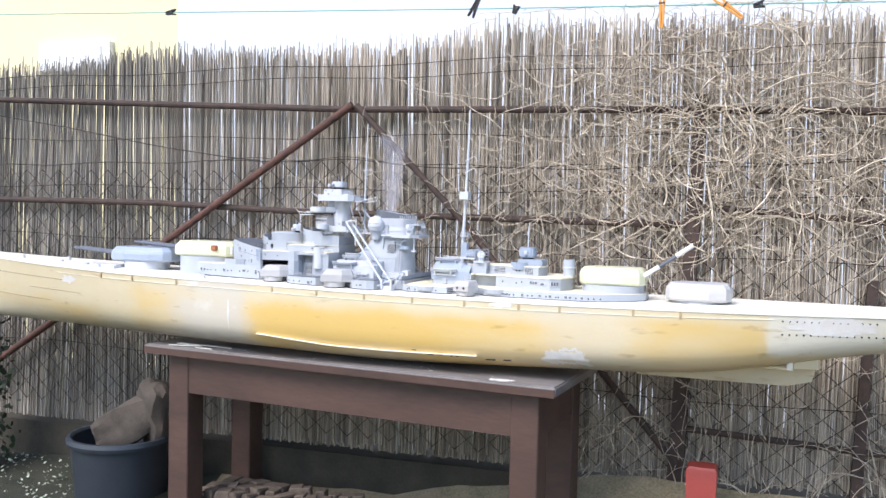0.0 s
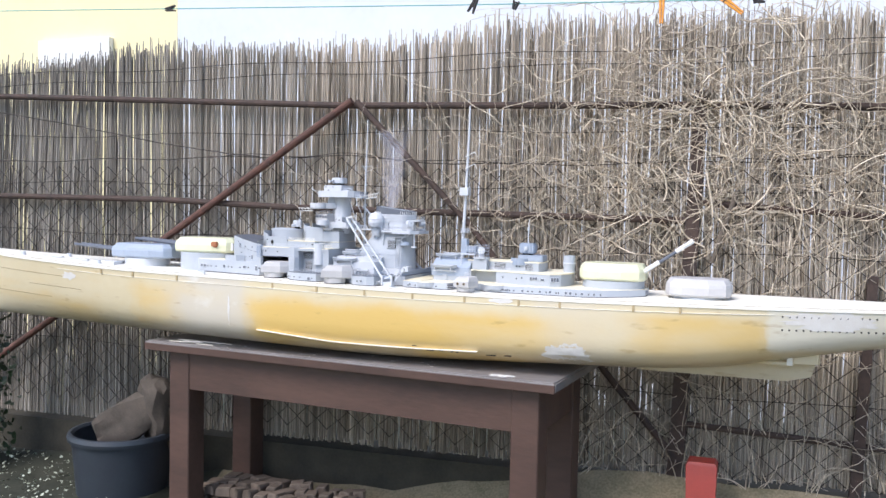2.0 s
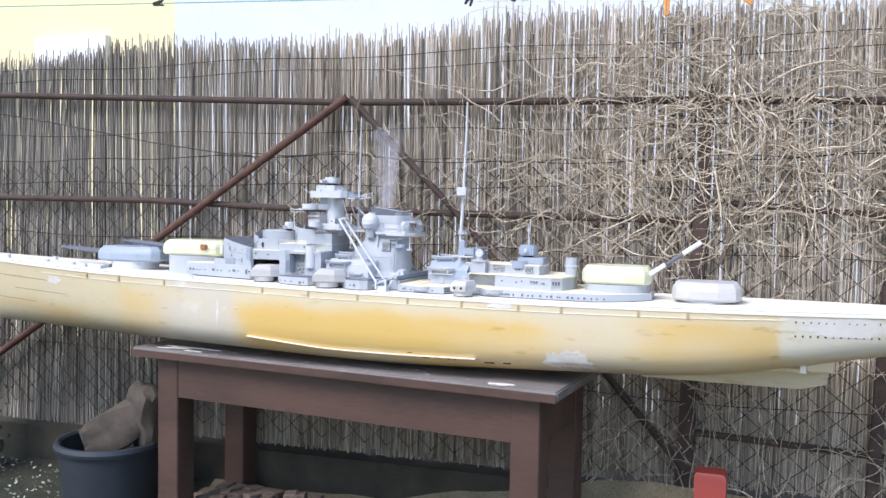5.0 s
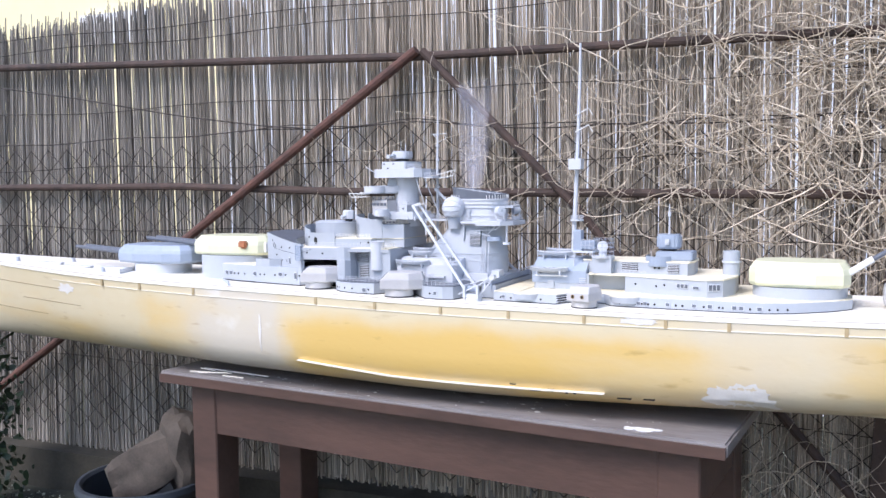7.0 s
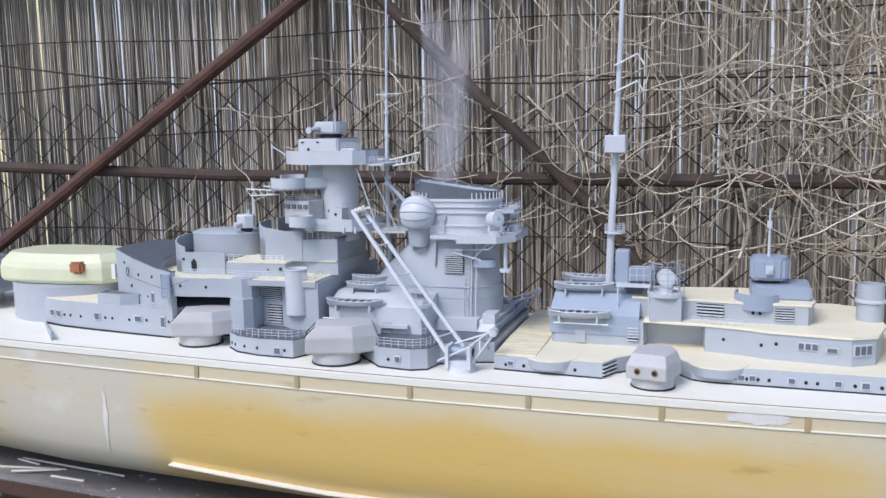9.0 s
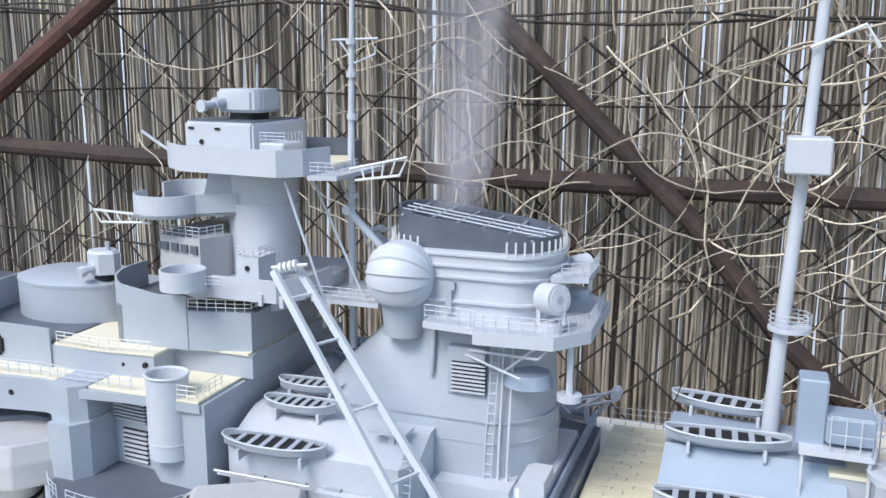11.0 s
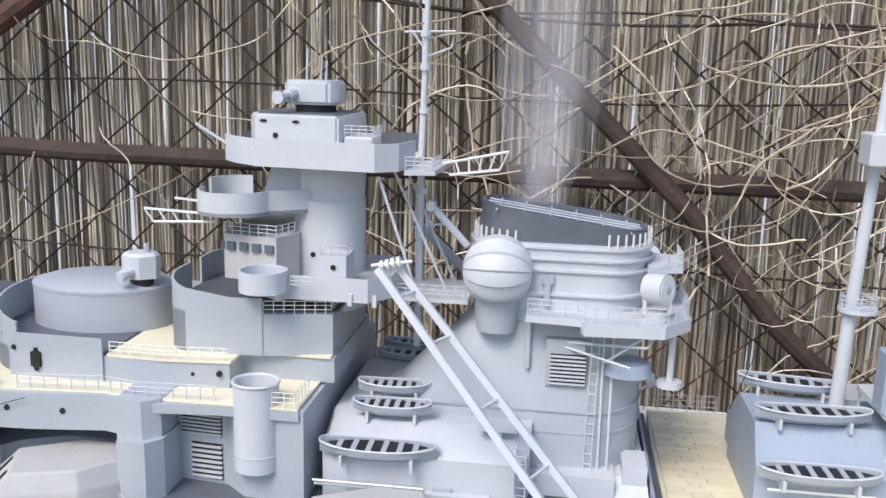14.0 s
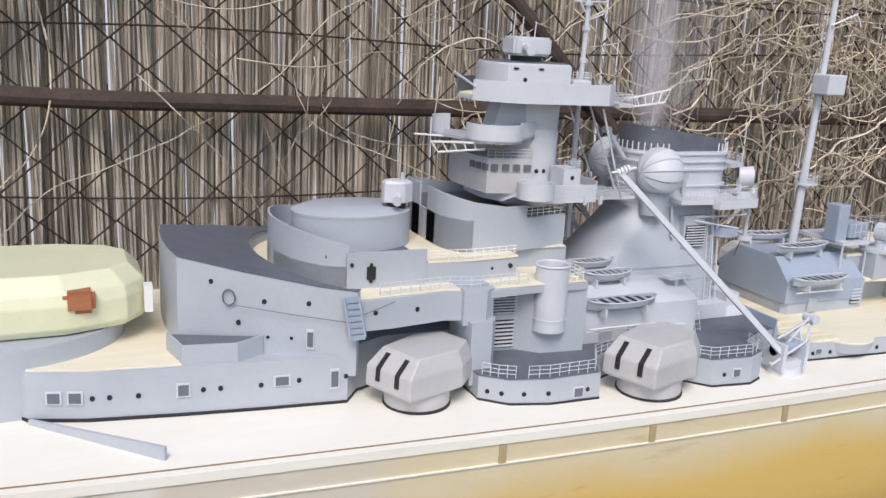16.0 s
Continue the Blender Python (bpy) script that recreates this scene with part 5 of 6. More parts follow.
    tube(bm, [(-0.262, -0.015, 1.245), (-0.265, -0.026, 1.2435)], 0.004, 10)
    tube(bm, [(-0.265, -0.026, 1.2435), (-0.268, -0.036, 1.242)], 0.0028, 10)
    tube(bm, [(-0.268, -0.035, 1.242), (-0.2685, -0.038, 1.242)], 0.0045, 10)
    part("rangefinder_arm", bm, LIGHT_GREY, root, smooth=True)
    for k, (x, y) in enumerate(((-0.262, 0.01), (-0.252, 0.012), (-0.245, 0.0))):
        bm = bmesh.new()
        tube(bm, [(x, y, 1.253), (x + 0.001, y, 1.275 - 0.004 * k)], 0.0006, 4)
        part("aerial", bm, LIGHT_GREY, root)
    # yards
    for z, pts in ((1.2, [(-0.155, -0.03, 1.202), (-0.11, -0.036, 1.212), (-0.116, -0.036, 1.2), (-0.15, -0.032, 1.195)]), (1.145, [(-0.312, -0.045, 1.163), (-0.364, -0.045, 1.165), (-0.357, -0.045, 1.156), (-0.312, -0.045, 1.158)])):
        bm = bmesh.new()
        tube(bm, pts, 0.001, 5)
        for k in range(4):
            a = Vector(pts[0]).lerp(Vector(pts[1]), 0.2 + 0.2 * k)
            b = Vector(pts[3]).lerp(Vector(pts[2]), 0.2 + 0.2 * k)
            tube(bm, [a, b], 0.0007, 4)
        part("signal_yard", bm, WHITE, root)
    bm = bmesh.new()
    tube(bm, [(-0.305, -0.02, 1.205), (-0.335, -0.02, 1.222)], 0.0011, 5)
    part("signal_spar", bm, LIGHT_GREY, root)
    bm = bmesh.new()
    tube(bm, [(-0.32, 0.0, 1.163), (-0.362, 0.0, 1.166)], 0.001, 5)
    part("signal_spar", bm, WHITE, root)
    # struts down from the platform
    for a, b in (((-0.195, -0.05, 1.194), (-0.165, -0.05, 1.11)), ((-0.19, -0.02, 1.194), (-0.15, -0.02, 1.11)), ((-0.19, 0.02, 1.194), (-0.15, 0.02, 1.11))):
        bm = bmesh.new()
        tube(bm, [a, b], 0.001, 5)
        part("strut", bm, LIGHT_GREY, root)
    # fore mast behind the tower
    bm = bmesh.new()
    tube(bm, [(-0.178, 0.02, 1.06), (-0.178, 0.02, 1.2), (-0.176, 0.02, 1.29), (-0.173, 0.02, 1.42)], 0.0033, 10, 0.0014)
    part("fore_mast", bm, LIGHT_GREY, root, smooth=True)
    for z in (1.175, 1.232, 1.262, 1.285):
        bm = bmesh.new()
        drum(bm, -0.1765, 0.02, z, z + 0.004, 0.004, None, 10)
        part("mast_band", bm, LIGHT_GREY, root)
    bm = bmesh.new()
    tube(bm, [(-0.192, 0.02, 1.288), (-0.155, 0.02, 1.289), (-0.158, 0.02, 1.278), (-0.174, 0.02, 1.272), (-0.186, 0.02, 1.288)], 0.0009, 5)
    part("mast_yard", bm, LIGHT_GREY, root)
    bm = bmesh.new()
    prism(bm, [(-0.188, -0.03), (-0.135, -0.03), (-0.135, 0.03), (-0.188, 0.03)], 1.107, 1.11)
    part("catwalk", bm, LIGHT_GREY, root)
    railing(root, [(-0.186, -0.03, 1.11), (-0.137, -0.03, 1.11)], 0.009, 0.007)
    return root


tower()


# ---- amidships ----
def midship_deck():
    root = new("boat_deck")
    root.parent, root.matrix_basis = ship, MID.copy()
    half = [(-0.343, -0.1), (-0.343, -0.14), (-0.323, -0.158), (-0.29, -0.166), (-0.243, -0.165), (-0.236, -0.15), (-0.226, -0.128), (-0.2, -0.115), (-0.172, -0.122), (-0.152, -0.145), (-0.13, -0.17), (-0.09, -0.174), (-0.072, -0.165), (-0.066, -0.135), (-0.04, -0.12), (-0.005, -0.11)]
    o = mirror(half)
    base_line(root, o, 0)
    bm = bmesh.new()
    prism(bm, o, lambda x: zd(x), 0.997)
    part("deck_wall", bm, GREY, root)
    bm = bmesh.new()
    prism(bm, mirror([(x, y * 0.985) for x, y in half]), 0.997, 0.9984)
    part("dark_deck", bm, DARK_GREY, root, "dark grey painted boat deck")
    on_wall(root, half[1], half[2], (0.3, 0.75), 0.986)
    on_wall(root, half[2], half[3], (0.35, 0.95), 0.986)
    on_wall(root, half[3], half[4], (0.75,), 0.985)
    windows(root, half[3], half[4], (0.55,), 0.984, (1, 1, 1))
    on_wall(root, half[10], half[11], (0.3,), 0.984)
    windows(root, half[10], half[11], (0.6,), 0.985, (0.8, 1, 0.9))
    railing(root, [(-0.34, -0.14, 0.9984), (-0.33, -0.15, 0.9984), (-0.318, -0.157, 0.9984)], 0.01, 0.007)
    railing(root, [(-0.308, -0.16, 0.9984), (-0.29, -0.163, 0.9984), (-0.247, -0.162, 0.9984), (-0.239, -0.15, 0.9984), (-0.229, -0.13, 0.9984), (-0.2, -0.118, 0.9984), (-0.173, -0.124, 0.9984), (-0.152, -0.147, 0.9984), (-0.13, -0.168, 0.9984), (-0.09, -0.171, 0.9984), (-0.075, -0.163, 0.9984), (-0.069, -0.14, 0.9984)], 0.01, 0.009)
    bm = bmesh.new()
    shell(bm, [(-0.012, -0.115), (-0.01, 0.12)], 0.99, 1.008, 0.002)
    part("deck_edge_screen", bm, BLUE_GREY, root)
    # boat hall
    h = mirror([(-0.226, -0.075), (-0.222, -0.098), (-0.1, -0.098), (-0.092, -0.082)])
    bm = bmesh.new()
    prism_loft(bm, [(0.997, h), (1.03, h), (1.042, [(x * 0.995, y * 0.72) for x, y in h])])
    part("boat_hall", bm, LIGHT_GREY, root, "pale grey boat hall with sloping roof edge")
    for x in (-0.2, -0.17, -0.145):
        bm = bmesh.new()
        box(bm, x - 0.006, x + 0.006, -0.101, -0.097, 0.999, 1.012)
        part("hatch", bm, GREY, root)
    bm = bmesh.new()
    box(bm, -0.155, -0.115, -0.106, -0.099, 1.006, 1.01)
    box(bm, -0.156, -0.15, -0.106, -0.099, 0.998, 1.006)
    part("bench", bm, LIGHT_GREY, root)
    bm = bmesh.new()
    prism(bm, [(-0.125, -0.085), (-0.1, -0.085), (-0.1, -0.068), (-0.125, -0.068)], 1.046, 1.048)
    box(bm, -0.114, -0.11, -0.079, -0.074, 1.036, 1.046)
    part("small_platform", bm, LIGHT_GREY, root)
    ladder(root, (-0.096, -0.1, 0.999), (-0.097, -0.088, 1.04))
    for y, z in ((-0.108, 1.012), (-0.112, 1.016)):
        bm = bmesh.new()
        tube(bm, [(-0.225, y, z), (-0.155, y, z)], 0.0009, 5)
        part("boat_rail", bm, WHITE, root)
    # sloping pipe-like ventilator on the wing
    bm = bmesh.new()
    cup(bm, -0.263, -0.105, 1.018, 1.074, 0.0145, 0.0015, 24)
    part("ventilator", bm, LIGHT_GREY, root, "tall pale grey ventilator tube", smooth=True)
    bm = bmesh.new()
    tube(bm, [(-0.263 + 0.0145 * math.cos(a), -0.105 + 0.0145 * math.sin(a), 1.074) for a in np.linspace(0, 2 * math.pi, 25)], 0.0011, 6)
    part("ventilator_rim", bm, LIGHT_GREY, root)
    bm = bmesh.new()
    drum(bm, -0.263, -0.105, 1.028, 1.029, 0.0149, None, 24)
    part("ventilator_band", bm, LIGHT_GREY, root)
    return root


midship_deck()


def boat_mesh(L, W, H):
    """An open boat: shell with a thick gunwale, and thwarts across a dark inside."""
    n = 16
    bm = bmesh.new()
    rows = []
    for i in range(n + 1):
        u = -1 + 2 * i / n
        w = W / 2 * (1 - abs(u) ** 2.6) + 0.0004
        zt = H + 0.25 * H * abs(u) ** 2.5
        zb = 0.35 * H * abs(u) ** 3
        rows.append([bm.verts.new(p) for p in ((u * L / 2, -w * 0.86, zt - 0.004), (u * L / 2, -w * 0.86, zt), (u * L / 2, -w, zt), (u * L / 2, -w * 0.85, zb + (zt - zb) * 0.45), (u * L / 2, -w * 0.3, zb), (u * L / 2, w * 0.3, zb), (u * L / 2, w * 0.85, zb + (zt - zb) * 0.45), (u * L / 2, w, zt), (u * L / 2, w * 0.86, zt), (u * L / 2, w * 0.86, zt - 0.004))])
    for a, b in zip(rows, rows[1:]):
        for k in range(9):
            bm.faces.new((a[k], b[k], b[k + 1], a[k + 1]))
    bm.faces.new([r for r in rows[0][2:8]]), bm.faces.new([r for r in rows[-1][2:8]][::-1])
    return bm


def lifeboat(x, y, z, turn, L=0.066, W=0.019, H=0.008, tilt=0, group=None):
    t = new("ship_boat")
    t.parent = ship
    t["label"] = "grey open ship's boat with dark inside and pale thwarts"
    t.matrix_basis = (group or MID) @ pose(x, y, z, tilt, 0, turn)
    part("boat_hull", boat_mesh(L, W, H), GREY, t, smooth=True)
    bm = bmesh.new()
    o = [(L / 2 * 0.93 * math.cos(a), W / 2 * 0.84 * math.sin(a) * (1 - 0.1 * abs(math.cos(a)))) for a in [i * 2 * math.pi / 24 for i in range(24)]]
    # black plate close under the gunwale makes the inside dark
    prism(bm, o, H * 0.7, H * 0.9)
    part("boat_inset", bm, BLACK, t)
    for k in range(6):
        u = -0.65 + 0.26 * k
        w = W / 2 * 0.82 * (1 - abs(u) ** 2.6)
        bm = bmesh.new()
        box(bm, u * L / 2 - 0.0017, u * L / 2 + 0.0017, -w, w, H * 0.91, H * 0.99)
        part("thwart", bm, GREY, t)
    bm = bmesh.new()
    rim = [(L / 2 * math.copysign(abs(math.cos(a)) ** 0.9, math.cos(a)), W / 2 * 0.96 * math.copysign(abs(math.sin(a)) ** 0.8, math.sin(a)), H + 0.25 * H * abs(math.cos(a)) ** 2.5) for a in [i * 2 * math.pi / 28 for i in range(29)]]
    tube(bm, rim, 0.0007, 5)
    part("gunwale", bm, LIGHT_GREY, t)
    for s in (-0.3, 0.3):
        bm = bmesh.new()
        box(bm, s * L - 0.001, s * L + 0.001, -W * 0.4, W * 0.4, -0.0035, H * 0.4)
        part("boat_chock", bm, LIGHT_GREY, t)
    return t


lifeboat(-0.186, -0.1, 1.028, 2, 0.074, 0.025, 0.009)
lifeboat(-0.183, -0.066, 1.045, 2, 0.052, 0.021)
lifeboat(-0.186, -0.04, 1.05, 4, 0.05, 0.019)
for y in (0.1, 0.068):
    lifeboat(-0.186, y, 1.04, 0)


def funnel():
    root = new("funnel")
    root.parent, root.matrix_basis = ship, SUP.copy()

    def oval(x0, x1, w, n=28):
        """A rounded-end outline."""
        r = w
        cxa, cxb = x0 + r * 0.8, x1 - r * 0.8
        pts = []
        for k in range(n):
            a = 2 * math.pi * k / n + math.pi / n
            c = cxb if math.cos(a) > 0 else cxa
            pts.append((c + r * 0.8 * math.cos(a), r * math.sin(a)))
        return pts

    bm = bmesh.new()
    prism_loft(bm, [(0.998, oval(-0.205, -0.018, 0.056)), (1.035, oval(-0.2, -0.018, 0.054)), (1.062, oval(-0.175, -0.02, 0.046)), (1.085, oval(-0.15, -0.022, 0.04)), (1.1, oval(-0.137, -0.022, 0.037))])
    part("funnel_trunk", bm, GREY, root, smooth=True)
    for z, x0, w in ((1.046, -0.193, 0.052), (1.033, -0.2, 0.0545)):
        bm = bmesh.new()
        prism_loft(bm, [(z, oval(x0, -0.017, w)), (z + 0.0012, oval(x0, -0.017, w))])
        part("trunk_seam", bm, GREY, root)
    bm = bmesh.new()
    prism_loft(bm, [(1.1, oval(-0.135, -0.02, 0.038)), (1.15, oval(-0.137, -0.017, 0.04))])
    part("funnel_casing", bm, LIGHT_GREY, root, smooth=True)
    for z in (1.118, 1.133, 1.14, 1.147):
        bm = bmesh.new()
        prism_loft(bm, [(z, oval(-0.139, -0.015, 0.0415)), (z + 0.0015, oval(-0.139, -0.015, 0.0415))])
        part("casing_band", bm, LIGHT_GREY, root)
    cap_o = oval(-0.132, -0.02, 0.036)
    capz = lambda x: lerp(x, [(-0.135, 1.173), (-0.018, 1.158)])
    bm = bmesh.new()
    n = len(cap_o)
    rings = []
    for sc, zf in ((1.0, lambda x: 1.149), (1.0, capz), (0.93, capz), (0.93, lambda x: capz(x) - 0.012)):
        rings.append([bm.verts.new(((x + 0.076) * (1 - (1 - sc) * 0.5) - 0.076, y * sc, zf(x))) for x, y in cap_o])
    for a, b in zip(rings, rings[1:]):
        for k in range(n):
            bm.faces.new((a[k], a[(k + 1) % n], b[(k + 1) % n], b[k]))
    bm.faces.new(rings[-1])
    part("funnel_cap", bm, DARK_GREY, root, "black raked funnel cap")
    for k in range(6):
        x = -0.12 + 0.0175 * k
        bm = bmesh.new()
        tube(bm, [(x, -0.033, capz(x) - 0.002), (x, 0.033, capz(x) - 0.002)], 0.0008, 4)
        part("grating_bar", bm, GREY, root)
    for y in (-0.012, 0.0, 0.012):
        bm = bmesh.new()
        tube(bm, [(-0.128, y, capz(-0.128) - 0.002), (-0.024, y, capz(-0.024) - 0.002)], 0.0008, 4)
        part("grating_bar", bm, GREY, root)
    bm = bmesh.new()
    tube(bm, [(0, 0, 0), (0, 0, 0.0085)], 0.0007, 4)
    peg_me = shared("cap_peg", bm, WHITE)
    ring = oval(-0.136, -0.017, 0.0405, 36)
    for x, y in ring:
        place("cap_peg", peg_me, root, x, y, 1.149)
    # side domes
    for s in (1, -1):
        bm = bmesh.new()
        c = Vector((-0.117, s * -0.045, 1.133))
        # clam-like folds that meet at the forward and after ends
        rows = []
        for i in range(23):
            th = math.pi * i / 22
            ring = []
            for k in range(96):
                fi = 2 * math.pi * k / 96 - math.pi + 0.001
                fold = (abs(fi) / math.pi * 6.5 + 0.15) % 1.0
                rr = 0.0215 * (1 + 0.065 * fold ** 1.5 * math.sin(th) ** 0.7)
                p = Vector((-1.05 * rr * math.cos(th), -s * rr * math.sin(th) * math.sin(fi) * 1.05, max(rr * math.sin(th) * math.cos(fi), -0.0172)))
                ring.append(bm.verts.new(c + p))
            rows.append(ring)
        for a, b in zip(rows, rows[1:]):
            for k in range(96):
                bm.faces.new((a[k], b[k], b[(k + 1) % 96], a[(k + 1) % 96]))
        bmesh.ops.remove_doubles(bm, verts=bm.verts[:], dist=1e-5)
        part("radar_dome", bm, LIGHT_GREY, root, "pale grey ribbed dome", smooth=True)
        bm = bmesh.new()
        drum(bm, c.x, c.y + s * 0.006, 1.094, 1.118, 0.013, 0.0155, 20)
        part("dome_pedestal", bm, GREY, root)
    # gallery round the after half
    pl = mirror([(-0.097, -0.058), (-0.062, -0.062), (-0.06, -0.07), (-0.01, -0.066), (0.008, -0.04)])
    bm = bmesh.new()
    prism(bm, pl, 1.1045, 1.1085)
    part("gallery", bm, LIGHT_GREY, root)
    bm = bmesh.new()
    shell(bm, [(-0.062, -0.062), (-0.06, -0.0705), (-0.01, -0.0665), (0.0085, -0.04), (0.0085, 0.04)], 1.101, 1.109, 0.001)
    part("gallery_lip", bm, LIGHT_GREY, root)
    railing(root, [(-0.096, -0.057, 1.109), (-0.062, -0.061, 1.109), (-0.059, -0.069, 1.109), (-0.011, -0.065, 1.109), (0.007, -0.04, 1.109), (0.007, 0.03, 1.109)], 0.01, 0.008)
    railing(root, [(-0.013, -0.03, 1.137), (0.003, -0.02, 1.137), (0.003, 0.02, 1.137)], 0.008, 0.007)
    bm = bmesh.new()
    prism(bm, [(-0.02, -0.03), (0.003, -0.022), (0.003, 0.022), (-0.02, 0.03)], 1.133, 1.137)
    part("upper_gallery", bm, LIGHT_GREY, root)
    # searchlights
    for s in (1, -1):
        bm = bmesh.new()
        x, y = -0.015, s * -0.05
        drum(bm, x, y, 1.1085, 1.114, 0.008, None, 14)
        box(bm, x - 0.009, x - 0.0065, y - 0.002, y + 0.002, 1.113, 1.127)
        box(bm, x + 0.0065, x + 0.009, y - 0.002, y + 0.002, 1.113, 1.127)
        part("lamp_mount", bm, LIGHT_GREY, root)
        bm = bmesh.new()
        d = Vector((0.75, -0.6 * s, 0.1)).normalized()
        c = Vector((x, y, 1.128))
        tube(bm, [c - d * 0.007, c - d * 0.005, c + d * 0.007], 0.0092, 18)
        lamp = part("searchlight", bm, LIGHT_GREY, root, "pale grey searchlight")
        bm = bmesh.new()
        tube(bm, [c + d * 0.006, c + d * 0.0074], 0.0072, 18)
        part("lens", bm, GLASSY, lamp)
        bm = bmesh.new()
        tube(bm, [c + d * 0.006, c + d * 0.008], 0.0025, 12)
        part("lamp_cap", bm, GREY, lamp)
    # side details: vents, pipes, ladder, frame
    bm = bmesh.new()
    box(bm, -0.083, -0.058, -0.0475, -0.04, 1.062, 1.092)
    part("side_panel", bm, GREY, root)
    louvre(root, (-0.08, -0.0478), (-0.057, -0.0478), 1.063, 1.083, 8)
    for x, z0 in ((-0.046, 1.0), (-0.04, 1.0)):
        bm = bmesh.new()
        tube(bm, [(x, -0.056, z0), (x, -0.0535, 1.03), (x, -0.049, 1.06), (x, -0.044, 1.1)], 0.0009, 5)
        part("steam_pipe", bm, LIGHT_GREY, root)
    ladder(root, (-0.053, -0.0585, 1.0), (-0.051, -0.045, 1.1), 0.005, 16)
    bm = bmesh.new()
    tube(bm, [(-0.095, -0.04, 1.1), (-0.095, -0.046, 1.072)], 0.0018, 8)
    part("side_pipe", bm, GREY, root)
    for a, b in (((-0.075, -0.045, 1.09), (-0.02, -0.062, 1.094)), ((-0.075, -0.045, 1.088), (-0.03, -0.066, 1.082)), ((-0.02, -0.062, 1.094), (-0.01, -0.05, 1.104)), ((-0.045, -0.05, 1.08), (-0.02, -0.062, 1.102))):
        bm = bmesh.new()
        tube(bm, [a, b], 0.0009, 5)
        part("gallery_stay", bm, LIGHT_GREY, root)
    bm = bmesh.new()
    tube(bm, [(-0.003, -0.045, 1.065), (-0.003, -0.045, 1.104)], 0.0022, 8)
    part("gallery_post", bm, LIGHT_GREY, root)
    bm = bmesh.new()
    drum(bm, -0.003, -0.045, 1.066, 1.07, 0.008, None, 14)
    part("post_tub", bm, LIGHT_GREY, root)
    bm = bmesh.new()
    drum(bm, -0.03, -0.042, 1.072, 1.08, 0.016, 0.014, 16)
    part("side_bracket", bm, BLUE_GREY, root)
    for x, y, w, h in ((-0.022, -0.062, 0.016, 0.02), (-0.06, -0.07, 0.05, 0.014)):
        bm = bmesh.new()
        box(bm, x - w / 2, x + w / 2, y, y + 0.03, 0.998, 0.998 + h)
        part("deck_locker", bm, LIGHT_GREY, root)
    bm = bmesh.new()
    prism_loft(bm, [(0.998, [(-0.16, -0.07), (-0.012, -0.07), (-0.012, 0.07), (-0.16, 0.07)]), (1.01, [(-0.16, -0.058), (-0.014, -0.058), (-0.014, 0.058), (-0.16, 0.058)])])
    part("funnel_base", bm, LIGHT_GREY, root)
    bm = bmesh.new()
    box(bm, -0.0885, -0.0805, -0.0425, -0.04, 1.126, 1.131)
    box(bm, -0.0865, -0.0825, -0.0425, -0.04, 1.112, 1.126)
    part("junction_box", bm, GREY, root)
    # slanting spar from the casing toward the tower
    bm = bmesh.new()
    tube(bm, [(-0.14, -0.015, 1.142), (-0.165, -0.02, 1.168)], 0.0025, 8)
    tube(bm, [(-0.165, -0.024, 1.168), (-0.165, -0.014, 1.168)], 0.0032, 8)
    part("derrick_arm", bm, LIGHT_GREY, root)
    return root


funnel()


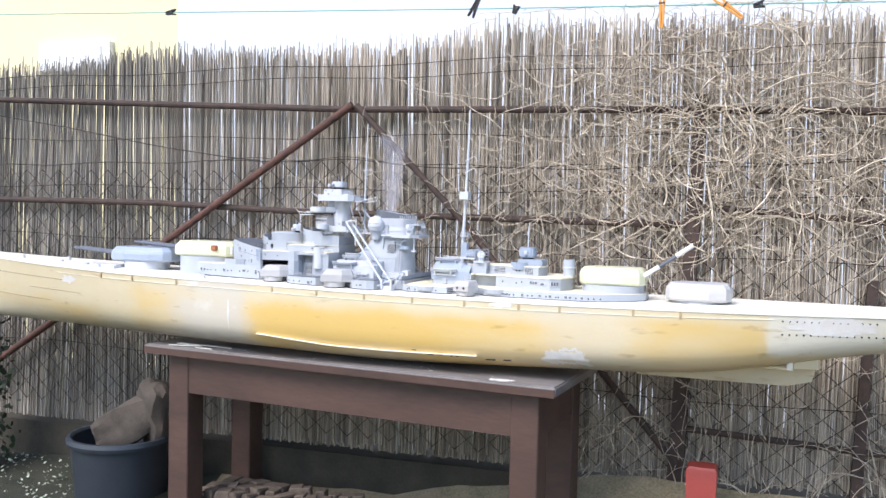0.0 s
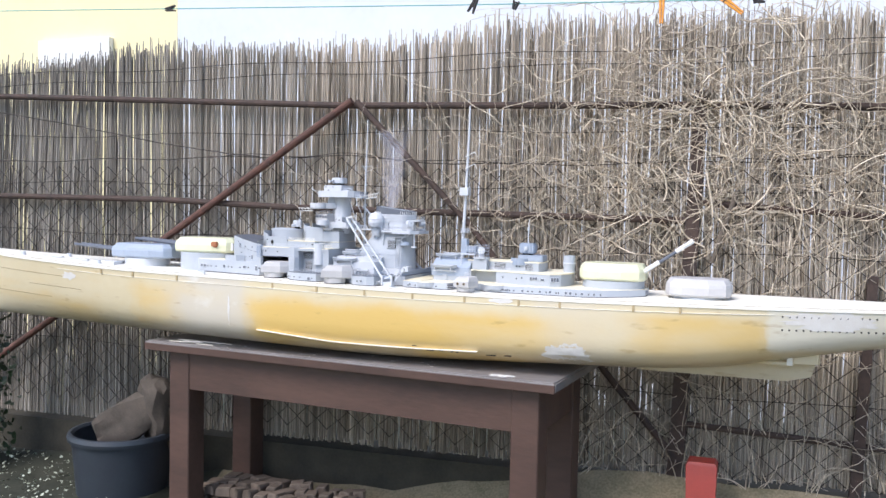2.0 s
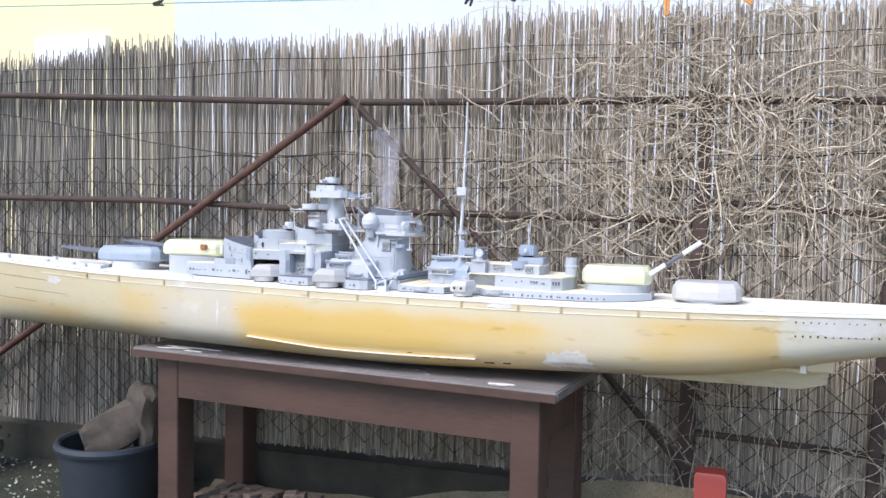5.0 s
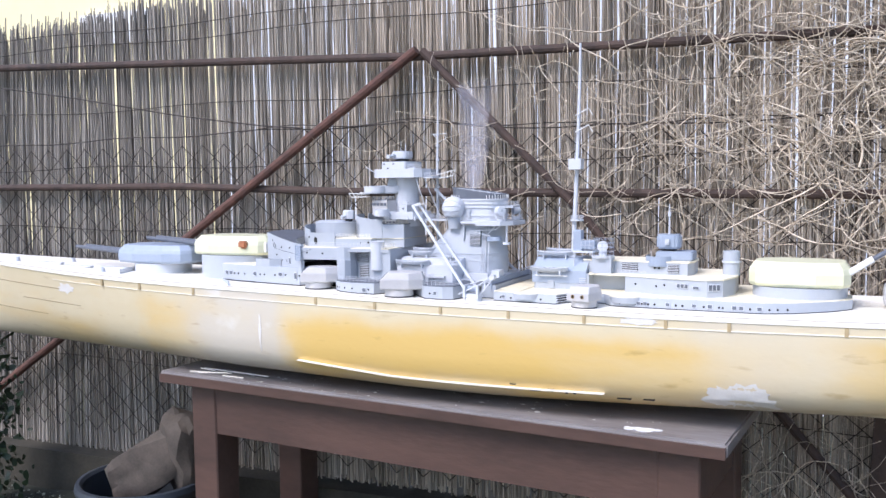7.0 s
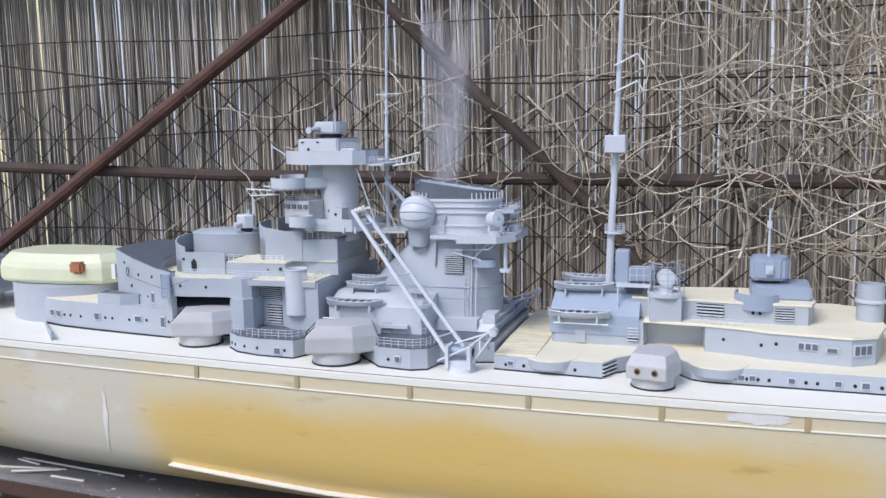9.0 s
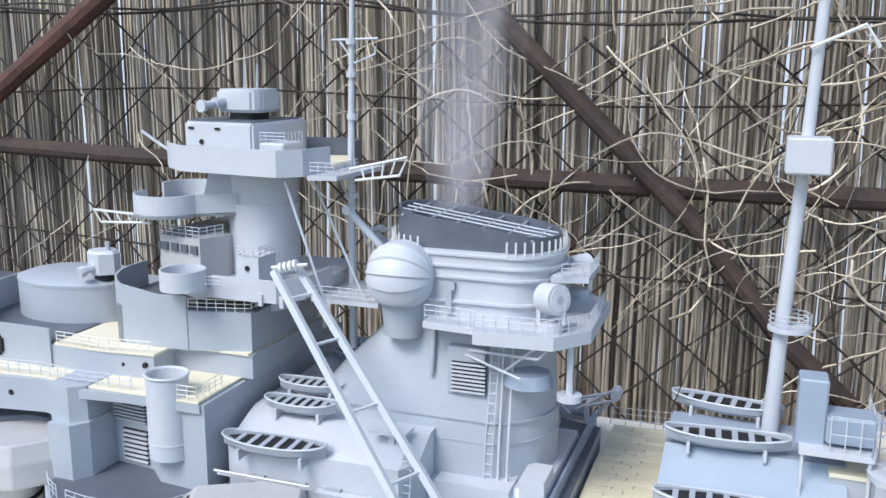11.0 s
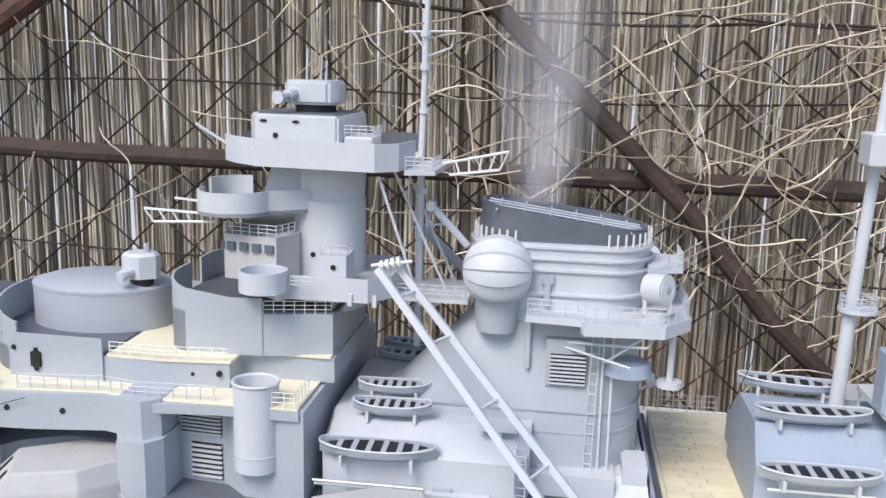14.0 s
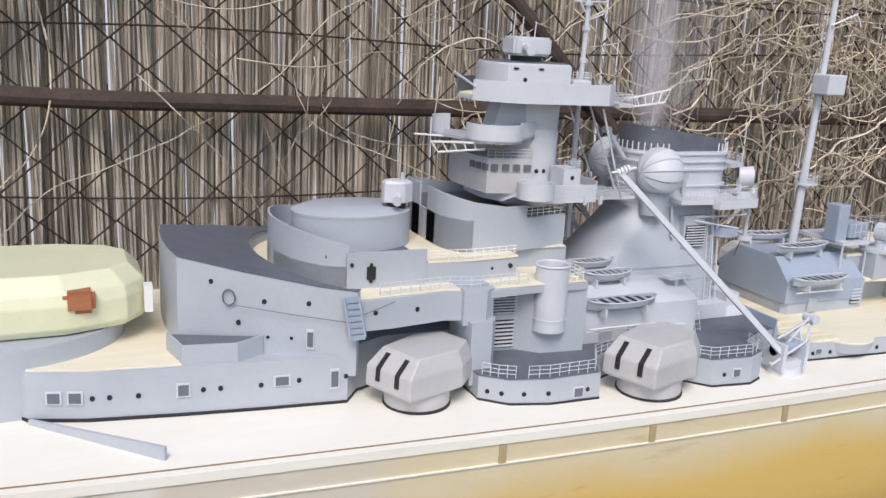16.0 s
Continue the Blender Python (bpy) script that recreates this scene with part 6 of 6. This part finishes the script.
def crane(s=1):
    root = new("boat_crane")
    root.parent, root.matrix_basis = ship, CRANE.copy()
    root["label"] = "pale grey lattice boat crane leaning toward the bow"
    foot, head = Vector((-0.04, s * -0.145, 0.995)), Vector((-0.184, s * -0.074, 1.146))
    side = Vector((0.0076, s * 0.0151, 0.0004))
    for k in (-1, 1):
        bm = bmesh.new()
        a, b = foot + side * k * 0.9, head + side * k * 0.55
        d = (b - a).normalized()
        u = d.cross(Vector((0, 1, 0))).normalized() * 0.0022
        v = d.cross(u).normalized() * 0.002
        vs = [[bm.verts.new(p + i * u + j * v) for i, j in ((-1, -1), (1, -1), (1, 1), (-1, 1))] for p in (a, b)]
        for q in range(4):
            bm.faces.new((vs[0][q], vs[0][(q + 1) % 4], vs[1][(q + 1) % 4], vs[1][q]))
        bm.faces.new(vs[0][::-1]), bm.faces.new(vs[1])
        part("jib_beam", bm, LIGHT_GREY, root)
    for f in (0.1, 0.3, 0.52, 0.74, 0.9):
        p, w = foot.lerp(head, f), 0.9 - 0.35 * f
        bm = bmesh.new()
        tube(bm, [p + side * w, p - side * w], 0.0011, 5)
        part("jib_brace", bm, LIGHT_GREY, root)
    bm = bmesh.new()
    for k in range(4):
        c = head + Vector((-0.004 + 0.0035 * k, 0, 0.001 * k))
        tube(bm, [c, c + Vector((0.002, 0, 0.0005))], 0.0034, 10)
    tube(bm, [head + Vector((-0.01, 0, 0)), head + Vector((0.016, 0, 0.004))], 0.0012, 6)
    part("sheave", bm, WHITE, root)
    z = zd(-0.03) + 0.003
    bm = bmesh.new()
    drum(bm, -0.032, s * -0.15, z, z + 0.006, 0.017, 0.015, 16)
    part("crane_base", bm, LIGHT_GREY, root)
    bm = bmesh.new()
    for x in (-0.046, -0.02):
        prism(bm, [(x - 0.002, s * -0.164), (x + 0.002, s * -0.164), (x + 0.002, s * -0.138), (x - 0.002, s * -0.138)], z + 0.005, z + 0.03)
    box(bm, -0.046, -0.02, min(s * -0.16, s * -0.142), max(s * -0.16, s * -0.142), z + 0.005, z + 0.013)
    part("crane_frame", bm, LIGHT_GREY, root)
    bm = bmesh.new()
    tube(bm, [(-0.048, s * -0.15, z + 0.022), (-0.018, s * -0.15, z + 0.022)], 0.0055, 12)
    part("winch_drum", bm, BLUE_GREY, root)
    for a, b in (((-0.05, -0.15, 0.008), (0.0, -0.14, 0.045)), ((-0.02, -0.155, 0.008), (0.006, -0.14, 0.044)), ((-0.04, -0.145, 0.03), (0.004, -0.14, 0.045)), ((-0.02, -0.14, 0.03), (0.006, -0.135, 0.04)), ((-0.01, -0.15, 0.02), (-0.012, -0.14, 0.038)), ((-0.058, -0.16, 0.012), (-0.02, -0.16, 0.03))):
        bm = bmesh.new()
        tube(bm, [(a[0], s * -a[1] * -1, z + a[2]), (b[0], s * -b[1] * -1, z + b[2])], 0.0013, 5)
        part("crane_strut", bm, LIGHT_GREY, root)
    bm = bmesh.new()
    tube(bm, [(0.004, s * -0.146, z + 0.044), (0.004, s * -0.132, z + 0.044)], 0.0045, 10)
    part("crane_wheel", bm, LIGHT_GREY, root)
    return root


crane(1)
crane(-1)


# ---- after superstructure ----
def after_house():
    root = new("after_deckhouse")
    root.parent, root.matrix_basis = ship, SUP.copy()
    half = [(0.0, -0.06), (0.003, -0.142), (0.06, -0.146), (0.128, -0.15), (0.14, -0.122), (0.16, -0.1), (0.205, -0.104), (0.222, -0.128), (0.24, -0.134), (0.38, -0.136), (0.48, -0.14), (0.53, -0.12), (0.585, -0.075), (0.615, -0.035)]
    o = mirror(half)
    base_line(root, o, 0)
    bm = bmesh.new()
    prism(bm, o, lambda x: zd(x), 0.988)
    part("lower_wall", bm, GREY, root)
    bm = bmesh.new()
    prism(bm, mirror([(x, y * 0.98) for x, y in half]), 0.988, 0.9886)
    part("planking_base", bm, PLANKED, root, "pale planked after deck")
    on_wall(root, half[1], half[2], (0.25, 0.62), 0.979)
    windows(root, half[1], half[2], (0.35,), 0.981, (0.8, 1, 0.6))
    on_wall(root, half[2], half[3], (0.2, 0.55), 0.979)
    louvre(root, half[3], half[4], 0.97, 0.986, 4)
    on_wall(root, half[8], half[9], (0.0, 0.2, 0.28, 0.36, 0.44, 0.7, 0.78), 0.978)
    windows(root, half[8], half[9], (0.24, 0.32, 0.6, 0.92), 0.979, (0.8, 1, 0.7))
    on_wall(root, half[9], half[10], (0.05, 0.3, 0.36, 0.8), 0.978)
    windows(root, half[9], half[10], (0.15, 0.55, 0.66, 0.95), 0.979, (0.9, 1, 0.8))
    on_wall(root, half[10], half[11], (0.2, 0.45, 0.75), 0.978)
    # rounded bulges of the deck edge beside the side gun
    for x, y, r in ((0.068, -0.13, 0.03), (0.25, -0.114, 0.033)):
        bm = bmesh.new()
        drum(bm, x, y, 0.978, 0.9878, r * 0.9, r, 28)
        part("deck_bulge", bm, GREY, root)
        bm = bmesh.new()
        drum(bm, x, y, 0.9878, 0.9892, r * 0.985, None, 28)
        part("bulge_planking", bm, PLANKED, root)
    # middle level
    half2 = [(0.055, -0.05), (0.06, -0.056), (0.165, -0.058), (0.168, -0.03), (0.232, -0.028), (0.235, -0.064), (0.275, -0.074), (0.3, -0.086), (0.385, -0.1), (0.41, -0.085), (0.425, -0.03)]
    bm = bmesh.new()
    prism(bm, mirror(half2), 0.9885, 1.018)
    part("middle_wall", bm, GREY, root)
    roof = mirror([(0.165, -0.058), (0.2, -0.064), (0.235, -0.066), (0.275, -0.076), (0.3, -0.088), (0.385, -0.102), (0.412, -0.087), (0.428, -0.03)])
    bm = bmesh.new()
    prism(bm, roof, 1.0165, 1.0195)
    part("planked_roof", bm, PLANKED, root, "pale planked roof deck")
    bm = bmesh.new()
    prism_loft(bm, [(1.0, [(0.0535, -0.0575), (0.16, -0.0595), (0.16, 0.0595), (0.0535, 0.0575)]), (1.022, [(0.0535, -0.0575), (0.16, -0.0595), (0.16, 0.0595), (0.0535, 0.0575)]), (1.043, [(0.056, -0.03), (0.16, -0.03), (0.16, 0.03), (0.056, 0.03)])])
    part("boat_house_roof", bm, BLUE_GREY, root, "pale blue-grey sloping boat roof")
    on_wall(root, half2[5], half2[6], (0.5,), 1.004)
    on_wall(root, half2[6], half2[7], (0.8,), 1.003)
    on_wall(root, half2[7], half2[8], (0.12,), 1.006)
    windows(root, half2[7], half2[8], (0.42, 0.5, 0.58), 1.006, (0.7, 1, 0.9))
    windows(root, half2[7], half2[8], (0.78,), 1.004, (1.3, 1, 0.6))
    windows(root, half2[8], half2[9], (0.2, 0.45, 0.7), 1.005, (0.7, 1, 1.3))
    louvre(root, (0.147, -0.0582), (0.16, -0.0584), 0.994, 1.011, 5)
    on_wall(root, half2[1], half2[2], (0.84,), 1.004)
    bm = bmesh.new()
    box(bm, 0.085, 0.097, -0.0595, -0.056, 0.99, 1.004)
    part("hatch", bm, GREY, root)
    # upper level
    half3 = [(0.15, -0.04), (0.22, -0.042), (0.27, -0.05), (0.345, -0.052), (0.352, -0.03)]
    bm = bmesh.new()
    prism(bm, mirror(half3), 1.0195, 1.04)
    part("upper_wall", bm, GREY, root)
    bm = bmesh.new()
    prism(bm, mirror([(0.15, -0.041), (0.22, -0.043), (0.27, -0.051), (0.348, -0.053), (0.354, -0.03)]), 1.04, 1.0425)
    part("planked_top", bm, PLANKED, root)
    louvre(root, (0.225, -0.0435), (0.255, -0.048), 1.024, 1.038, 4)
    louvre(root, (0.31, -0.0518), (0.33, -0.0522), 1.0235, 1.037, 5)
    on_wall(root, (0.27, -0.0502), (0.345, -0.0522), (0.22, 0.32), 1.031)
    bm = bmesh.new()
    o = arc(0.292, -0.028, 0.026, 0.03, 150, 330, 12)
    shell(bm, o, 1.034, 1.051, 0.0015)
    part("curved_screen", bm, BLUE_GREY, root)
    bm = bmesh.new()
    prism(bm, mirror([(0.284, -0.03), (0.35, -0.03)]), 1.0425, 1.058)
    bmesh.ops.bevel(bm, geom=bm.edges[:], offset=0.002, segments=2, affect="EDGES")
    part("director_deck", bm, BLUE_GREY, root)
    bm = bmesh.new()
    drum(bm, 0.304, 0, 1.058, 1.062, 0.014, None, 16)
    part("director_ring", bm, BLACK, root)
    bm = bmesh.new()
    prism(bm, mirror([(0.283, -0.014), (0.289, -0.021), (0.319, -0.021), (0.326, -0.014)]), 1.062, 1.087)
    bmesh.ops.bevel(bm, geom=bm.edges[:], offset=0.003, segments=2, affect="EDGES")
    part("director_house", bm, BLUE_GREY, root)
    bm = bmesh.new()
    box(bm, 0.3, 0.308, -0.026, -0.02, 1.07, 1.079)
    tube(bm, [(0.304, -0.024, 1.0745), (0.304, -0.0285, 1.0745)], 0.0022, 8)
    part("director_sight", bm, LIGHT_GREY, root)
    bm = bmesh.new()
    tube(bm, [(0.304, 0, 1.08), (0.304, 0, 1.14)], 0.002, 6, 0.001)
    drum(bm, 0.304, 0, 1.118, 1.126, 0.003, None, 8)
    part("director_aerial", bm, LIGHT_GREY, root)
    # searchlight tower and lattice beside the mast
    bm = bmesh.new()
    box(bm, 0.172, 0.208, -0.062, -0.03, 1.0195, 1.046)
    part("lamp_tower", bm, GREY, root)
    bm = bmesh.new()
    drum(bm, 0.19, -0.048, 1.046, 1.05, 0.021, 0.022, 18)
    part("lamp_deck", bm, LIGHT_GREY, root)
    railing(root, [(0.19 + 0.02 * math.cos(a), -0.048 + 0.02 * math.sin(a), 1.05) for a in np.linspace(0, 6.283, 15)], 0.03, 0.016, BLUE_GREY, 4)
    bm = bmesh.new()
    d = Vector((0.2, -0.97, 0.05)).normalized()
    c = Vector((0.19, -0.052, 1.066))
    drum(bm, 0.19, -0.05, 1.05, 1.058, 0.008, None, 12)
    tube(bm, [c - d * 0.008, c + d * 0.007], 0.01, 16)
    lamp = part("searchlight", bm, LIGHT_GREY, root, "pale blue-grey searchlight")
    bm = bmesh.new()
    tube(bm, [c + d * 0.006, c + d * 0.0076], 0.0075, 16)
    part("lens", bm, GLASSY, lamp)
    for x0, x1, y0, y1, z0, z1 in ((0.13, 0.146, -0.04, -0.02, 1.056, 1.094), (0.146, 0.172, -0.044, -0.02, 1.06, 1.075)):
        bm = bmesh.new()
        box(bm, x0, x1, y0, y1, z0, z1)
        bmesh.ops.bevel(bm, geom=bm.edges[:], offset=0.001, segments=1, affect="EDGES")
        part("equipment_box", bm, BLUE_GREY, root)
    bm = bmesh.new()
    prism(bm, [(0.132, -0.05), (0.172, -0.05), (0.172, 0.02), (0.132, 0.02)], 1.054, 1.0575)
    part("equipment_deck", bm, LIGHT_GREY, root)
    for x, y in ((0.134, -0.048), (0.17, -0.048), (0.134, 0.018), (0.17, 0.018)):
        bm = bmesh.new()
        tube(bm, [(x, y, 1.018), (x, y, 1.055)], 0.0011, 5)
        part("deck_post", bm, LIGHT_GREY, root)
    railing(root, [(0.148, -0.049, 1.0575), (0.172, -0.049, 1.0575), (0.172, 0.0, 1.0575)], 0.02, 0.008, LIGHT_GREY, 2)
    railing(root, [(0.22, -0.062, 1.0195), (0.275, -0.074, 1.0195)], 0.007, 0.008)
    railing(root, [(-0.0, 0.14, 0.989), (0.06, 0.144, 0.989)], 0.014, 0.012)
    # after ventilator
    bm = bmesh.new()
    cup(bm, 0.415, 0.0, 1.018, 1.06, 0.0148)
    part("ventilator", bm, GREY, root, "pale grey open ventilator drum")
    bm = bmesh.new()
    drum(bm, 0.415, 0.0, 1.04, 1.043, 0.0172, None, 20)
    part("ventilator_band", bm, LIGHT_GREY, root)
    # main mast
    bm = bmesh.new()
    tube(bm, [(0.117, 0.012, 1.02), (0.119, 0.012, 1.1), (0.124, 0.012, 1.2), (0.13, 0.012, 1.36), (0.131, 0.012, 1.43)], 0.0055, 12, 0.0022)
    part("main_mast", bm, LIGHT_GREY, root, smooth=True)
    bm = bmesh.new()
    box(bm, 0.113, 0.138, -0.012, 0.014, 1.202, 1.222)
    bmesh.ops.bevel(bm, geom=bm.edges[:], offset=0.001, segments=1, affect="EDGES")
    part("mast_box", bm, LIGHT_GREY, root)
    bm = bmesh.new()
    drum(bm, 0.124, 0.012, 1.108, 1.1105, 0.013, None, 16)
    part("mast_platform", bm, LIGHT_GREY, root)
    railing(root, [(0.124 + 0.0125 * math.cos(a), 0.012 + 0.0125 * math.sin(a), 1.1105) for a in np.linspace(0, 6.283, 11)], 0.008, 0.007)
    for z in (1.27, 1.30):
        bm = bmesh.new()
        tube(bm, [(0.122, 0.006, z), (0.15, 0.0, z + 0.012), (0.158, 0.0, z)], 0.0011, 5)
        part("mast_arm", bm, WHITE, root)
    for x0, x1 in ((0.124, 0.05), (0.124, 0.165)):
        bm = bmesh.new()
        tube(bm, [(x0, 0.012, 1.25), (x1, 0.03, 1.03)], 0.0004, 3)
        part("mast_stay", bm, WIRE, root)
    # deck planks forward of the boat house, laid lengthwise
    bm = bmesh.new()
    box(bm, -0.0275, 0.0275, -0.0027, 0.0027, 0, 0.0014)
    plank = shared("deck_plank", bm, PLANK)
    y = -0.138
    k = 0
    while y < 0.139:
        shift = (0.0, 0.012, 0.004, 0.018)[k % 4]
        for x0, ln in ((0.003, 0.012 + shift), (0.0155 + shift, 0.036 - shift)):
            ob = place("deck_plank", plank, root, x0 + ln / 2, y, 0.9887, 0, ((ln - 0.0005) / 0.055, 1, 1))
        y += 0.0058
        k += 1
    return root


after_house()
lifeboat(0.09, -0.066, 1.019, 1, 0.074, 0.024, 0.008, 0, group=SUP)
lifeboat(0.092, -0.03, 1.045, 3, 0.074, 0.022, group=SUP)
lifeboat(0.09, 0.03, 1.046, -8, 0.072, 0.022, group=SUP)
for y, z in ((-0.066, 1.013), (0.055, 1.02)):
    bm = bmesh.new()
    tube(bm, [(0.06, y, z), (0.125, y, z)], 0.0009, 5)
    part("boat_rail", bm, WHITE, ship).matrix_basis = SUP.copy()


def bow_fittings():
    for x, y in ((-1.32, -0.03), (-1.2, -0.045), (-1.1, -0.02)):
        bm = bmesh.new()
        box(bm, x - 0.05, x + 0.05, y - 0.006, y + 0.006, zd(x) + 0.003, zd(x) + 0.007)
        part("chain_guide", bm, LIGHT_GREY, ship)
    for x, y in ((-1.43, -0.04), (-1.07, -0.09), (-1.05, 0.06), (-1.3, 0.03)):
        bm = bmesh.new()
        drum(bm, x, y, zd(x) + 0.003, zd(x) + 0.014, 0.009, 0.007, 12)
        part("capstan", bm, LIGHT_GREY, ship)
    bm = bmesh.new()
    shell(bm, [(-1.0, -0.1), (-1.03, 0.0), (-1.0, 0.1)], 0.98, 0.999, 0.002)
    part("breakwater", bm, LIGHT_GREY, ship)


bow_fittings()


# ---- thin smoke from the funnel ----
def smoke():
    m = bpy.data.materials.new("thin_smoke")
    m.use_nodes = True
    N, L = m.node_tree.nodes, m.node_tree.links
    b = N["Principled BSDF"]
    b.inputs["Base Color"].default_value, b.inputs["Roughness"].default_value = (0.62, 0.6, 0.64, 1), 1.0
    b.inputs["Specular IOR Level"].default_value = 0.0
    co, mp, n, r = N.new("ShaderNodeTexCoord"), N.new("ShaderNodeMapping"), N.new("ShaderNodeTexNoise"), N.new("ShaderNodeMapRange")
    mp.inputs["Scale"].default_value = (1, 1, 0.35)
    n.inputs["Scale"].default_value, n.inputs["Detail"].default_value = 22, 6
    L.new(co.outputs["Object"], mp.inputs[0]), L.new(mp.outputs[0], n.inputs["Vector"]), L.new(n.outputs["Fac"], r.inputs[0])
    r.inputs["From Min"].default_value, r.inputs["From Max"].default_value, r.inputs["To Max"].default_value = 0.4, 0.7, 0.2
    L.new(r.outputs[0], b.inputs["Alpha"])
    bm = bmesh.new()
    for k in range(3):
        x0, y0, ph = rnd.uniform(-0.115, -0.06), rnd.uniform(-0.02, 0.02), rnd.uniform(0, 6)
        pts = [(x0 + 0.02 * math.sin(ph + 2.5 * f) * f + 0.03 * f * (k / 3), y0 + 0.012 * math.cos(ph + 3 * f) * f, 1.19 + 0.22 * f) for f in np.linspace(0, 1, 14)]
        tube(bm, pts, 0.014, 14, rnd.uniform(0.034, 0.052))
    bmesh.ops.delete(bm, geom=[f for f in bm.faces if len(f.verts) > 4], context="FACES_ONLY")
    ob = tagged(link("smoke_plume", bm, m, smooth=True), "thin grey smoke drifting up from the funnel", "smoke", kind="stuff")
    ob.visible_shadow = False


smoke()
